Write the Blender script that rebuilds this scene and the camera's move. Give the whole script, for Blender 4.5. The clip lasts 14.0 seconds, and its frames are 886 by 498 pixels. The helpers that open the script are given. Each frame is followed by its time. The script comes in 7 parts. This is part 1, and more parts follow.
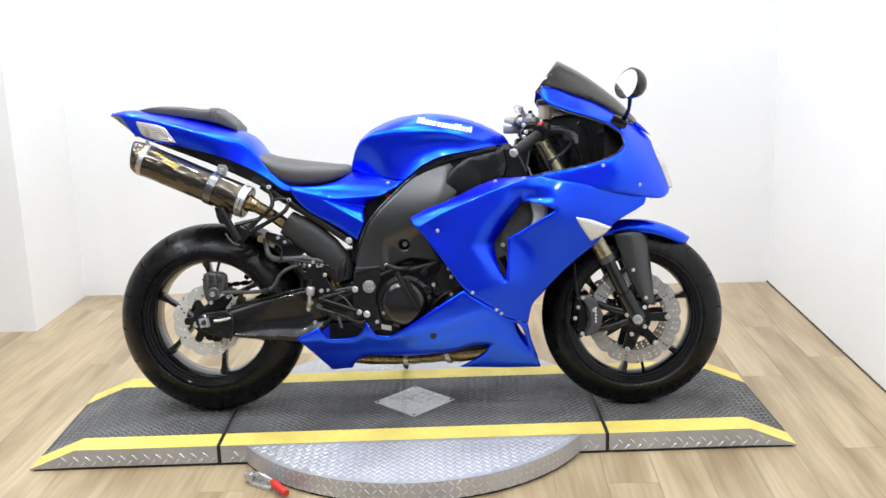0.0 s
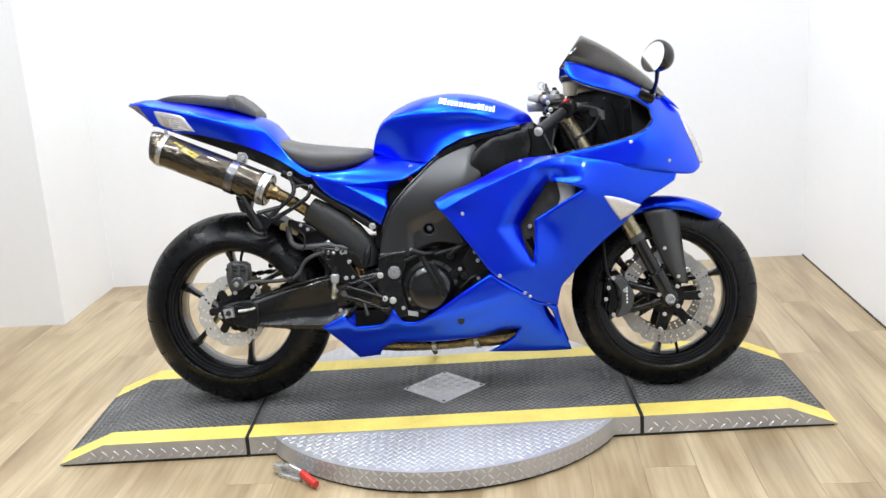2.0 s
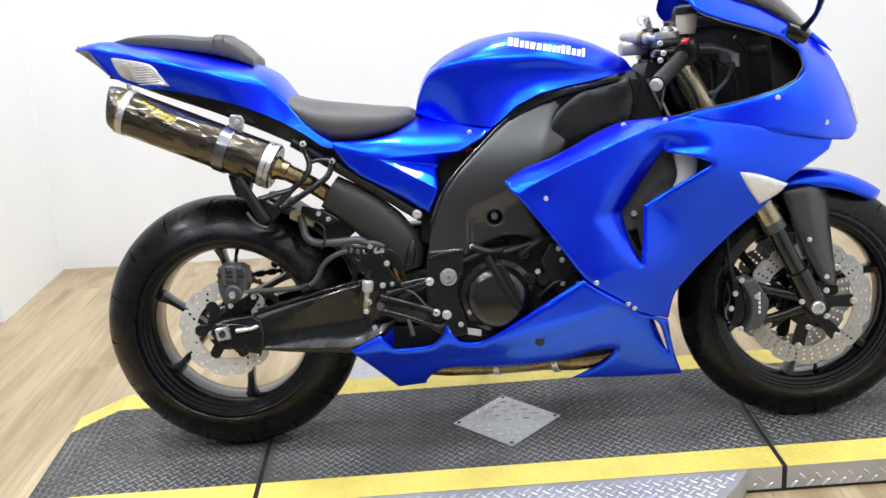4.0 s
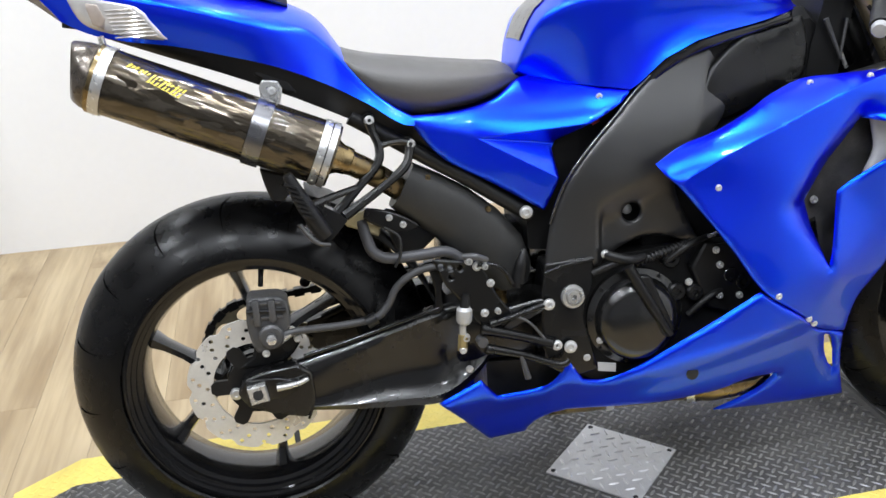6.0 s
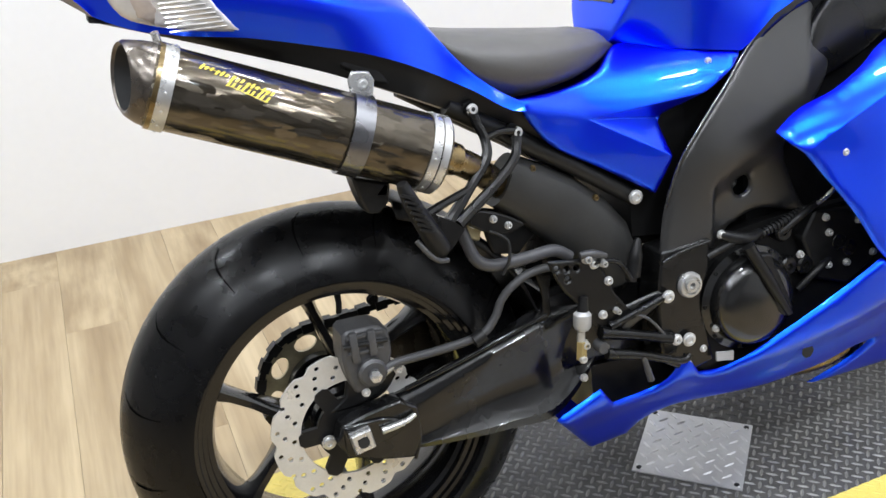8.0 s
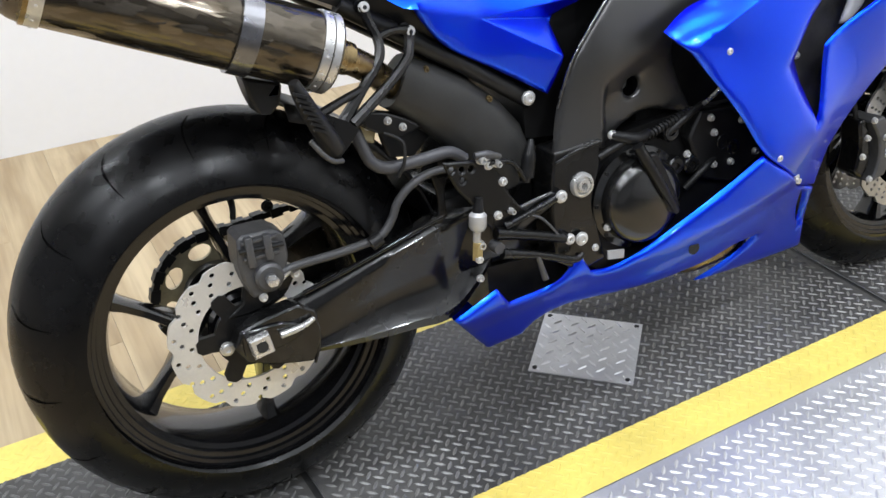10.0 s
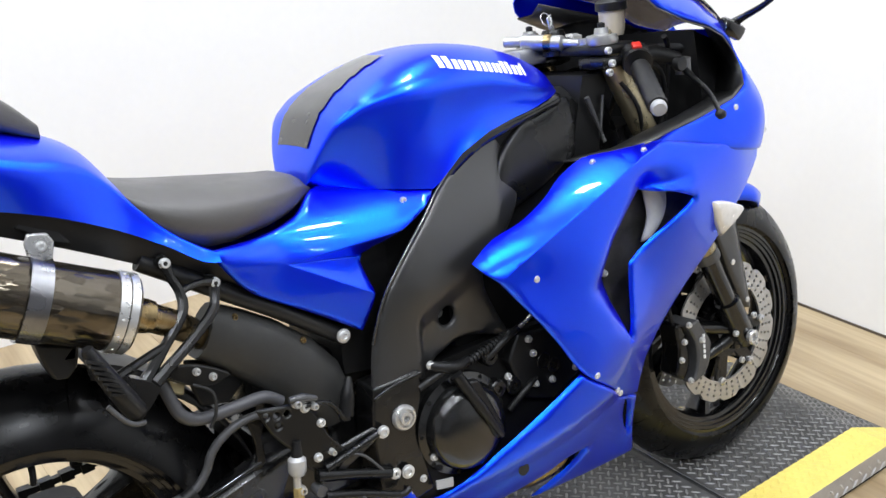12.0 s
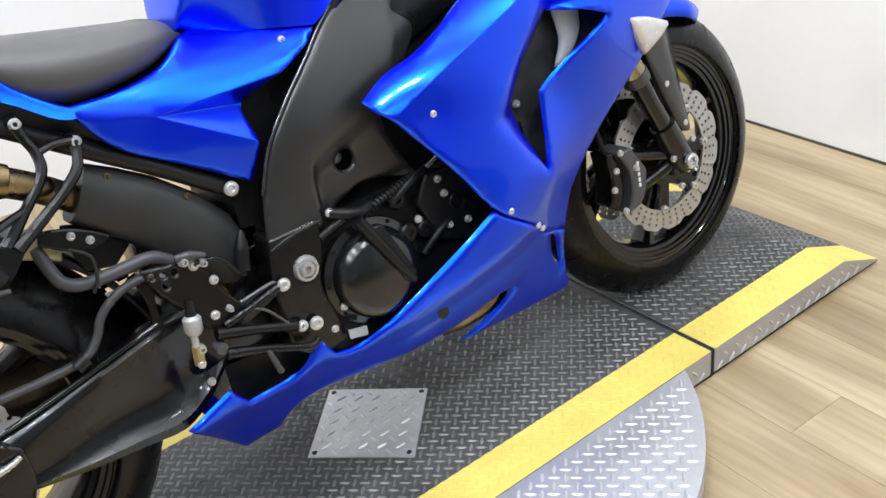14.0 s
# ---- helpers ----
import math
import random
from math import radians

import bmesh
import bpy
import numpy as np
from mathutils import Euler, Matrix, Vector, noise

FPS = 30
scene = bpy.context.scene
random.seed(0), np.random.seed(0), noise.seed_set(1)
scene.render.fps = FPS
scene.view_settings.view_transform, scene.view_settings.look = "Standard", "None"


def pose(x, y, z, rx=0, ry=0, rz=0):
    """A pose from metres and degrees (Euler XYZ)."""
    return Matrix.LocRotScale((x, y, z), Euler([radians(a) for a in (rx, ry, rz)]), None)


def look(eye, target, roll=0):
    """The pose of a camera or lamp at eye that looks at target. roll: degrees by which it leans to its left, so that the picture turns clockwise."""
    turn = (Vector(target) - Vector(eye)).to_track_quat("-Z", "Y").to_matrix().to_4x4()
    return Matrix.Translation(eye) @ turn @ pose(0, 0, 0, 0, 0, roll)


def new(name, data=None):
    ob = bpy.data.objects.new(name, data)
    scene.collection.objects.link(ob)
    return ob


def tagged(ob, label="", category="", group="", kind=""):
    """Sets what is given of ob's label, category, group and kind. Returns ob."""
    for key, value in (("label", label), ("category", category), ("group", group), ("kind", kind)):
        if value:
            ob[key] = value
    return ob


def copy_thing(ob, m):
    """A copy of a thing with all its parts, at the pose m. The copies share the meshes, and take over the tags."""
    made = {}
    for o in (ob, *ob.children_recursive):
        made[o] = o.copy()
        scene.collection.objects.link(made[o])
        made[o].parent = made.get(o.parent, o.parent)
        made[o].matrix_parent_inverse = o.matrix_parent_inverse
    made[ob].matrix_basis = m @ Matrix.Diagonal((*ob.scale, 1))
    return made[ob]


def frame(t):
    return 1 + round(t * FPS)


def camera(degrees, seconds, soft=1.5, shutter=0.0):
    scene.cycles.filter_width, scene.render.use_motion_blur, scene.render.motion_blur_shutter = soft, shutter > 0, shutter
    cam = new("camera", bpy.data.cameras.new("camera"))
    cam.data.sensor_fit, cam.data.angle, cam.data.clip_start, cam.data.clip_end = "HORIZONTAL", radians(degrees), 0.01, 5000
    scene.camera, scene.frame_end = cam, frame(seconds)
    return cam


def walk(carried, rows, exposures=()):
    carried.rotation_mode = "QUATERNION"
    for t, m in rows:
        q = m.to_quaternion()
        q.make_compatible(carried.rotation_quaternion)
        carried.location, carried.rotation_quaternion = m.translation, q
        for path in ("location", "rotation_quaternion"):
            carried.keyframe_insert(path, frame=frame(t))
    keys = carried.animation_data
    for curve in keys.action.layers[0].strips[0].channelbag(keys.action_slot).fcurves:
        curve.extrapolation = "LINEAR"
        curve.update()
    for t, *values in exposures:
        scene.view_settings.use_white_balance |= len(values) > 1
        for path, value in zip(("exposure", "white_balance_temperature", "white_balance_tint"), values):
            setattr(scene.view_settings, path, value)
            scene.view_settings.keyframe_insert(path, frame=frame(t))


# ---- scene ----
from mathutils.geometry import delaunay_2d_cdt

cam = camera(47.9, 14.0)
PATH = [
    (0, (0.207, -3.214, 1.353), (0.128, -1.27, 0.892), -1.8),
    (0.5, (0.212, -3.213, 1.346), (0.109, -1.27, 0.883), -2.2),
    (1, (0.207, -3.194, 1.339), (0.145, -1.253, 0.86), -2.6),
    (1.5, (0.206, -3.184, 1.341), (0.145, -1.244, 0.858), -2.4),
    (2, (0.217, -3.147, 1.349), (0.077, -1.215, 0.851), -3.8),
    (2.2, (0.23, -3.123, 1.343), (0.025, -1.196, 0.848), -3.7),
    (4.3, (-0.172, -2.177, 1.271), (-0.203, -0.279, 0.641), -4.5),
    (4.5, (-0.219, -2.092, 1.261), (-0.237, -0.187, 0.653), -5.1),
    (5, (-0.34, -1.938, 1.304), (-0.344, -0.051, 0.642), -5.6),
    (5.5, (-0.503, -1.802, 1.306), (-0.268, 0.047, 0.579), -6.2),
    (6, (-0.602, -1.618, 1.261), (-0.32, 0.197, 0.469), -2.8),
    (6.5, (-0.693, -1.397, 1.268), (-0.436, 0.413, 0.456), -3.2),
    (7, (-0.841, -1.29, 1.324), (-0.507, 0.52, 0.54), -6.6),
    (7.5, (-0.93, -1.278, 1.282), (-0.348, 0.458, 0.476), -6.2),
    (8, (-0.967, -1.273, 1.265), (-0.348, 0.404, 0.368), -3.8),
    (8.2, (-0.984, -1.291, 1.247), (-0.416, 0.378, 0.304), -5.8),
    (10.3, (-0.968, -1.29, 1.228), (-0.152, 0.204, 0.177), -1.7),
    (10.5, (-0.953, -1.293, 1.224), (-0.104, 0.175, 0.165), -1.9),
    (11, (-0.916, -1.293, 1.245), (0.035, 0.174, 0.274), -2.3),
    (11.5, (-0.895, -1.298, 1.283), (0.127, 0.22, 0.476), -2.5),
    (12, (-0.867, -1.3, 1.319), (0.193, 0.229, 0.585), -1.7),
    (12.5, (-0.846, -1.307, 1.341), (0.22, 0.213, 0.598), -1.8),
    (13, (-0.788, -1.333, 1.337), (0.287, 0.166, 0.563), -2.8),
    (13.5, (-0.721, -1.356, 1.288), (0.317, 0.101, 0.393), -4.8),
    (14, (-0.69, -1.357, 1.249), (0.258, 0.103, 0.264), -6.8),
]
walk(cam, [(t, look(eye, target, roll)) for t, eye, target, roll in PATH])

# ---- world and light ----
world = bpy.data.worlds.new("world")
scene.world = world
world.use_nodes = True
world.node_tree.nodes["Background"].inputs[0].default_value = (0.9, 0.93, 1.0, 1)
world.node_tree.nodes["Background"].inputs[1].default_value = 0.15
CEIL = 3.3
LAMP_WATTS = 18.9


# ---- materials ----
def noise_color(nt, scale, lo, hi, detail=4.0, vec=None, spread=(0.3, 0.7)):
    n = nt.nodes.new("ShaderNodeTexNoise")
    n.inputs["Scale"].default_value, n.inputs["Detail"].default_value = scale, detail
    if vec:
        nt.links.new(vec, n.inputs["Vector"])
    r = nt.nodes.new("ShaderNodeValToRGB")
    r.color_ramp.elements[0].position, r.color_ramp.elements[1].position = spread
    r.color_ramp.elements[0].color, r.color_ramp.elements[1].color = (*lo, 1), (*hi, 1)
    nt.links.new(n.outputs["Fac"], r.inputs[0])
    return r.outputs[0]


def mix(nt, fac, a, b, kind="MIX"):
    m = nt.nodes.new("ShaderNodeMix")
    m.data_type, m.blend_type = "RGBA", kind
    for socket, value in ((0, fac), (6, a), (7, b)):
        if isinstance(value, bpy.types.NodeSocket):
            nt.links.new(value, m.inputs[socket])
        elif isinstance(value, tuple):
            m.inputs[socket].default_value = (*value, 1)
        else:
            m.inputs[socket].default_value = value
    return m.outputs[2]


def material(name, color, rough=0.5, metal=0.0, vary=0.15, coarse=6.0, fine=90.0, bump=0.0, bump_scale=300.0, coat=0.0, rough_vary=0.08, spec=0.5):
    """A surface with variation of colour and gloss at a coarse and a fine scale, and fine relief."""
    m = bpy.data.materials.new(name)
    m.use_nodes = True
    nt = m.node_tree
    bsdf = nt.nodes["Principled BSDF"]
    co = nt.nodes.new("ShaderNodeTexCoord").outputs["Object"]
    lo, hi = tuple(c * (1 - vary) for c in color), tuple(min(1, c * (1 + vary)) for c in color)
    big = noise_color(nt, coarse, lo, hi, vec=co)
    small = noise_color(nt, fine, tuple(1 - vary * 0.7 for _ in "rgb"), (1, 1, 1), vec=co)
    nt.links.new(mix(nt, 1.0, big, small, "MULTIPLY"), bsdf.inputs["Base Color"])
    bsdf.inputs["Metallic"].default_value = metal
    bsdf.inputs["Specular IOR Level"].default_value = spec
    r = noise_color(nt, coarse * 3, (max(0.02, rough - rough_vary),) * 3, (min(1, rough + rough_vary),) * 3, vec=co)
    nt.links.new(r, bsdf.inputs["Roughness"])
    if coat:
        bsdf.inputs["Coat Weight"].default_value, bsdf.inputs["Coat Roughness"].default_value = coat, 0.02
    if bump:
        n = nt.nodes.new("ShaderNodeTexNoise")
        n.inputs["Scale"].default_value = bump_scale
        nt.links.new(co, n.inputs["Vector"])
        b = nt.nodes.new("ShaderNodeBump")
        b.inputs["Strength"].default_value, b.inputs["Distance"].default_value = bump, 0.001
        nt.links.new(n.outputs["Fac"], b.inputs["Height"])
        nt.links.new(b.outputs[0], bsdf.inputs["Normal"])
    return m


def wood_material():
    """Pale oak vinyl: long grain along each plank, a tone of its own per plank."""
    m = bpy.data.materials.new("oak_vinyl")
    m.use_nodes = True
    nt = m.node_tree
    bsdf = nt.nodes["Principled BSDF"]
    co = nt.nodes.new("ShaderNodeTexCoord").outputs["Object"]
    rnd = nt.nodes.new("ShaderNodeObjectInfo").outputs["Random"]
    shift = nt.nodes.new("ShaderNodeVectorMath")
    shift.operation = "ADD"
    comb = nt.nodes.new("ShaderNodeCombineXYZ")
    mul = nt.nodes.new("ShaderNodeMath")
    mul.operation, mul.inputs[1].default_value = "MULTIPLY", 40.0
    nt.links.new(rnd, mul.inputs[0])
    nt.links.new(mul.outputs[0], comb.inputs[0])
    nt.links.new(mul.outputs[0], comb.inputs[1])
    nt.links.new(co, shift.inputs[0])
    nt.links.new(comb.outputs[0], shift.inputs[1])
    maps = []
    for sx, sy in ((9.0, 1.1), (70.0, 3.0), (3.5, 0.9)):
        mp = nt.nodes.new("ShaderNodeMapping")
        mp.inputs["Scale"].default_value = (sx, sy, 1)
        nt.links.new(shift.outputs[0], mp.inputs["Vector"])
        maps.append(mp.outputs[0])
    tone = nt.nodes.new("ShaderNodeValToRGB")
    tone.color_ramp.elements[0].color, tone.color_ramp.elements[1].color = WOOD_LO, WOOD_HI
    nt.links.new(rnd, tone.inputs[0])
    c = mix(nt, 0.65, tone.outputs[0], noise_color(nt, 1.0, (0.25, 0.17, 0.085), (0.57, 0.46, 0.29), 5, maps[0], (0.32, 0.62)))
    c = mix(nt, 0.5, c, noise_color(nt, 1.0, (0.55, 0.5, 0.45), (1, 1, 1), 4, maps[1], (0.25, 0.6)), "MULTIPLY")
    c = mix(nt, 0.55, c, noise_color(nt, 1.0, (0.60, 0.54, 0.46), (1, 1, 1), 3, maps[2], (0.3, 0.6)), "MULTIPLY")
    nt.links.new(c, bsdf.inputs["Base Color"])
    bsdf.inputs["Roughness"].default_value = 0.33
    bsdf.inputs["Specular IOR Level"].default_value = 0.6
    b = nt.nodes.new("ShaderNodeBump")
    b.inputs["Strength"].default_value, b.inputs["Distance"].default_value = 0.15, 0.001
    nt.links.new(c, b.inputs["Height"])
    nt.links.new(b.outputs[0], bsdf.inputs["Normal"])
    return m


WOOD_LO, WOOD_HI = (0.35, 0.255, 0.135, 1), (0.51, 0.395, 0.235, 1)
OAK = wood_material()
WALL = material("white_wall_paint", (0.84, 0.835, 0.82), 0.6, vary=0.02, coarse=1.2, fine=40, bump=0.06, bump_scale=180)
CEILING = material("unseen_ceiling_grey", (0.60, 0.60, 0.60), 0.8, vary=0.05)
GREY_WALL = material("unseen_wall_grey", (0.30, 0.30, 0.31), 0.7, vary=0.08, coarse=2)
DARK_FLOOR = material("unseen_dark_floor", (0.045, 0.045, 0.046), 0.6, vary=0.2, coarse=3)
HOUSING = material("lamp_housing_enamel", (0.8, 0.8, 0.8), 0.4, vary=0.02)
ALU_LUG = material("polished_tread_lugs", (0.62, 0.62, 0.63), 0.38, 0.5, vary=0.15, coarse=8, fine=150)
ALU_PLATE = material("bright_tread_plate", (0.50, 0.50, 0.51), 0.42, 0.5, vary=0.12, coarse=5, fine=120, bump=0.15, bump_scale=400, rough_vary=0.1)
DARK_PLATE = material("dark_painted_tread_plate", (0.074, 0.072, 0.069), 0.6, 0.0, spec=0.3, vary=0.4, coarse=4, fine=70, bump=0.2, bump_scale=500, rough_vary=0.12)
WORN_LUG = material("worn_tread_lugs", (0.20, 0.197, 0.190), 0.42, 0.35, vary=0.5, coarse=5, fine=60, rough_vary=0.12)
YELLOW = material("yellow_safety_paint", (0.78, 0.62, 0.14), 0.5, vary=0.14, coarse=7, fine=90, bump=0.1)
# black for rubber parts, and for gaps and holes lost in shade
BLACK_GAP = material("black_rubber_and_gaps", (0.012, 0.012, 0.012), 0.7, vary=0.3)


def candy_material():
    """Candy lacquer: a deep blue metallic ground under a mirror-clear coat, with a brighter flake sheen."""
    m = material("candy_blue_paint", (0.001, 0.0018, 0.97), 0.37, 0.75, vary=0.04, coarse=3, fine=1800, coat=0.5, rough_vary=0.02, spec=0.3)
    nt = m.node_tree
    ground = nt.nodes["Principled BSDF"]
    flake = nt.nodes.new("ShaderNodeBsdfAnisotropic")
    flake.distribution = "BECKMANN"
    co = nt.nodes.new("ShaderNodeTexCoord").outputs["Object"]
    nt.links.new(noise_color(nt, 2200, (0.0, 0.52, 0.97), (0.0, 0.64, 1.0), 2, co), flake.inputs["Color"])
    flake.inputs["Roughness"].default_value = 0.29
    both = nt.nodes.new("ShaderNodeMixShader")
    both.inputs[0].default_value = 0.12
    nt.links.new(ground.outputs[0], both.inputs[1])
    nt.links.new(flake.outputs[0], both.inputs[2])
    nt.links.new(both.outputs[0], nt.nodes["Material Output"].inputs[0])
    return m


BLUE = candy_material()
SATIN_BLACK = material("satin_black_plastic", (0.008, 0.008, 0.0083), 0.45, vary=0.25, coarse=5, fine=150, bump=0.12, bump_scale=900, spec=0.4)
GLOSS_BLACK = material("gloss_black_paint", (0.005, 0.005, 0.0055), 0.16, vary=0.2, coat=0.3, spec=0.4)
FRAME_BLACK = material("powder_coated_black_alloy", (0.005, 0.005, 0.0052), 0.28, 0.1, vary=0.2, coarse=4, fine=200, bump=0.1, bump_scale=1200, spec=0.45)
SATIN_GREY = material("satin_grey_black_cover", (0.014, 0.014, 0.0142), 0.33, 0.05, vary=0.06, coarse=3, fine=250, rough_vary=0.02, spec=1.0)
# near-black: the shade deep between the covers is put into this colour
CORE_BLACK = material("shaded_core_black", (0.004, 0.004, 0.0042), 0.5, vary=0.3, spec=0.25)
SATIN_ALU = material("satin_aluminium", (0.42, 0.42, 0.41), 0.34, 0.75, vary=0.1, coarse=20, fine=200)
CALIPER = material("grey_cast_caliper", (0.085, 0.085, 0.087), 0.42, 0.4, vary=0.2, coarse=14, fine=150, bump=0.25, bump_scale=600)
RUBBER = material("tyre_rubber", (0.0035, 0.0035, 0.0038), 0.29, vary=0.4, coarse=9, fine=160, bump=0.10, bump_scale=420, spec=0.25, rough_vary=0.08)
# matt near-black that puts the shade of the tread grooves into colour
GROOVE = material("groove_shade_black", (0.003, 0.003, 0.003), 0.9, vary=0.2, spec=0.0)
VINYL = material("black_seat_vinyl", (0.06, 0.056, 0.053), 0.48, vary=0.15, coarse=5, fine=250, bump=0.35, bump_scale=700, spec=0.75)
STEEL = material("brushed_steel", (0.62, 0.62, 0.61), 0.3, 0.75, vary=0.12, coarse=20, fine=200)
DISC_STEEL = material("brake_disc_steel", (0.72, 0.71, 0.68), 0.36, 0.55, vary=0.08, coarse=15, fine=260, rough_vary=0.1)
BOLT = material("zinc_bolt", (0.68, 0.68, 0.67), 0.34, 0.65, vary=0.12, coarse=60, fine=300)
GOLD = material("heat_stained_titanium", (0.30, 0.225, 0.115), 0.28, 1.0, vary=0.35, coarse=14, fine=90)
CAST = material("dark_cast_alloy", (0.010, 0.010, 0.0105), 0.42, 0.25, vary=0.3, coarse=14, fine=150, bump=0.25, bump_scale=600, spec=0.4)
RED = material("red_plastic", (0.55, 0.03, 0.02), 0.35, vary=0.1)
GLASS_SMOKE = material("smoked_acrylic", (0.09, 0.075, 0.065), 0.05, vary=0.1, rough_vary=0.02)
GLASS_SMOKE.node_tree.nodes["Principled BSDF"].inputs["Transmission Weight"].default_value = 0.85
MIRROR = material("mirror_glass", (0.85, 0.86, 0.87), 0.03, 1.0, vary=0.01, rough_vary=0.01)


# ---- building helpers ----
def part(name, bm, mat, parent=None, label="", smooth=True, sharp=40):
    """Links a bmesh as one mesh object under a thing or a part."""
    bmesh.ops.recalc_face_normals(bm, faces=bm.faces)
    for f in bm.faces:
        f.smooth = smooth
    if smooth:
        lim = radians(sharp)
        for e in bm.edges:
            if len(e.link_faces) == 2 and e.calc_face_angle(0) > lim:
                e.smooth = False
    me = bpy.data.meshes.new(name)
    bm.to_mesh(me)
    bm.free()
    for m in mat if isinstance(mat, (list, tuple)) else [mat]:
        me.materials.append(m)
    ob = new(name, me)
    ob.parent = parent
    if label:
        tagged(ob, label)
    return ob


def thing(name, label, category, m=None, group="", kind=""):
    ob = new(name)
    ob.empty_display_size = 0.1
    ob.matrix_basis = m or Matrix()
    return tagged(ob, label, category, group, kind)


def box(bm, x0, x1, y0, y1, z0, z1, bevel=0.0, m=None, segments=2):
    vs = [bm.verts.new((x, y, z)) for x in (x0, x1) for y in (y0, y1) for z in (z0, z1)]
    fs = [bm.faces.new([vs[i] for i in q]) for q in ((0, 1, 3, 2), (4, 6, 7, 5), (0, 4, 5, 1), (2, 3, 7, 6), (0, 2, 6, 4), (1, 5, 7, 3))]
    made = vs
    if bevel:
        es = list({e for f in fs for e in f.edges})
        r = bmesh.ops.bevel(bm, geom=es, offset=bevel, segments=segments, profile=0.5, affect="EDGES", clamp_overlap=True)
        made = list({v for f in r["faces"] for v in f.verts} | {v for v in vs if v.is_valid})
    if m:
        bmesh.ops.transform(bm, matrix=m, verts=made)
    return bm


def tube(bm, pts, r, n=10, cap=True, smooth_steps=4):
    """A round bar or hose along points, with a radius or a list of radii."""
    pts = [Vector(p) for p in pts]
    rad = list(r) if isinstance(r, (list, tuple)) else [r] * len(pts)
    if smooth_steps > 1 and len(pts) > 2:
        fine, fr = [], []
        for i in range(len(pts) - 1):
            p0, p1, p2, p3 = pts[max(i - 1, 0)], pts[i], pts[i + 1], pts[min(i + 2, len(pts) - 1)]
            for k in range(smooth_steps):
                t = k / smooth_steps
                fine.append(0.5 * (2 * p1 + (p2 - p0) * t + (2 * p0 - 5 * p1 + 4 * p2 - p3) * t * t + (3 * p1 - p0 - 3 * p2 + p3) * t ** 3))
                fr.append(rad[i] + (rad[i + 1] - rad[i]) * t)
        pts, rad = fine + [pts[-1]], fr + [rad[-1]]
    up = Vector((0, 0, 1))
    d0 = (pts[1] - pts[0]).normalized()
    side = d0.cross(up if abs(d0.z) < 0.9 else Vector((0, 1, 0))).normalized()
    rings = []
    for i, p in enumerate(pts):
        d = (pts[min(i + 1, len(pts) - 1)] - pts[max(i - 1, 0)]).normalized()
        side = (side - d * side.dot(d)).normalized()
        other = d.cross(side)
        rings.append([bm.verts.new(p + rad[i] * (math.cos(a) * side + math.sin(a) * other)) for a in (2 * math.pi * k / n for k in range(n))])
    for a, b in zip(rings, rings[1:]):
        for k in range(n):
            bm.faces.new((a[k], a[(k + 1) % n], b[(k + 1) % n], b[k]))
    if cap:
        bm.faces.new(rings[0])
        bm.faces.new(list(reversed(rings[-1])))
    return bm


def lathe(bm, profile, n=48, centre=(0, 0, 0), axis="y", closed=False):
    """Turns (radius, offset along the axis) rows round an axis."""
    rings = []
    c = Vector(centre)
    for r, h in profile:
        ring = []
        for k in range(n):
            a = 2 * math.pi * k / n
            u, v = r * math.cos(a), r * math.sin(a)
            ring.append(bm.verts.new(c + Vector({"y": (u, h, v), "x": (h, u, v), "z": (u, v, h)}[axis])))
        rings.append(ring)
    pairs = list(zip(rings, rings[1:])) + ([(rings[-1], rings[0])] if closed else [])
    for a, b in pairs:
        for k in range(n):
            bm.faces.new((a[k], a[(k + 1) % n], b[(k + 1) % n], b[k]))
    if not closed:
        for ring in (rings[0], rings[-1]):
            bm.faces.new(ring)
    return bm


def along(a, b):
    """The pose whose y axis runs from a to b, at a."""
    d = (Vector(b) - Vector(a)).normalized()
    return Matrix.Translation(a) @ d.to_track_quat("Y", "Z").to_matrix().to_4x4()


def plate(bm, outline, holes=(), y0=0.0, y1=0.004):
    """A flat plate in the x, z plane with holes cut right through it."""
    loops = [outline, *holes]
    verts, edges = [], []
    for loop in loops:
        n0 = len(verts)
        verts += [Vector((p[0], p[1])) for p in loop]
        edges += [(n0 + i, n0 + (i + 1) % len(loop)) for i in range(len(loop))]
    co, ed, fa, *_ = delaunay_2d_cdt(verts, edges, [], 2 if holes else 1, 1e-7)
    if holes:
        co, ed, fa, *_ = delaunay_2d_cdt(verts, edges, [], 1, 1e-7)

        def inside(p, loop):
            c = False
            for i in range(len(loop)):
                (xa, za), (xb, zb) = loop[i], loop[i - 1]
                if (za > p[1]) != (zb > p[1]) and p[0] < (xb - xa) * (p[1] - za) / (zb - za) + xa:
                    c = not c
            return c
        keep = []
        for f in fa:
            mid = sum((co[i] for i in f), Vector((0, 0))) / len(f)
            if inside(mid, outline) and not any(inside(mid, h) for h in holes):
                keep.append(f)
        fa = keep
    vs = [bm.verts.new((c.x, y0, c.y)) for c in co]
    fs = []
    for f in fa:
        try:
            fs.append(bm.faces.new([vs[i] for i in f]))
        except ValueError:
            pass
    for v in vs:
        if not v.link_faces:
            bm.verts.remove(v)
    r = bmesh.ops.extrude_face_region(bm, geom=fs)
    bmesh.ops.translate(bm, vec=(0, y1 - y0, 0), verts=[g for g in r["geom"] if isinstance(g, bmesh.types.BMVert)])
    return bm


def ring(r, n, c=(0, 0), phase=0.0):
    return [(c[0] + r * math.cos(phase + 2 * math.pi * k / n), c[1] + r * math.sin(phase + 2 * math.pi * k / n)) for k in range(n)]


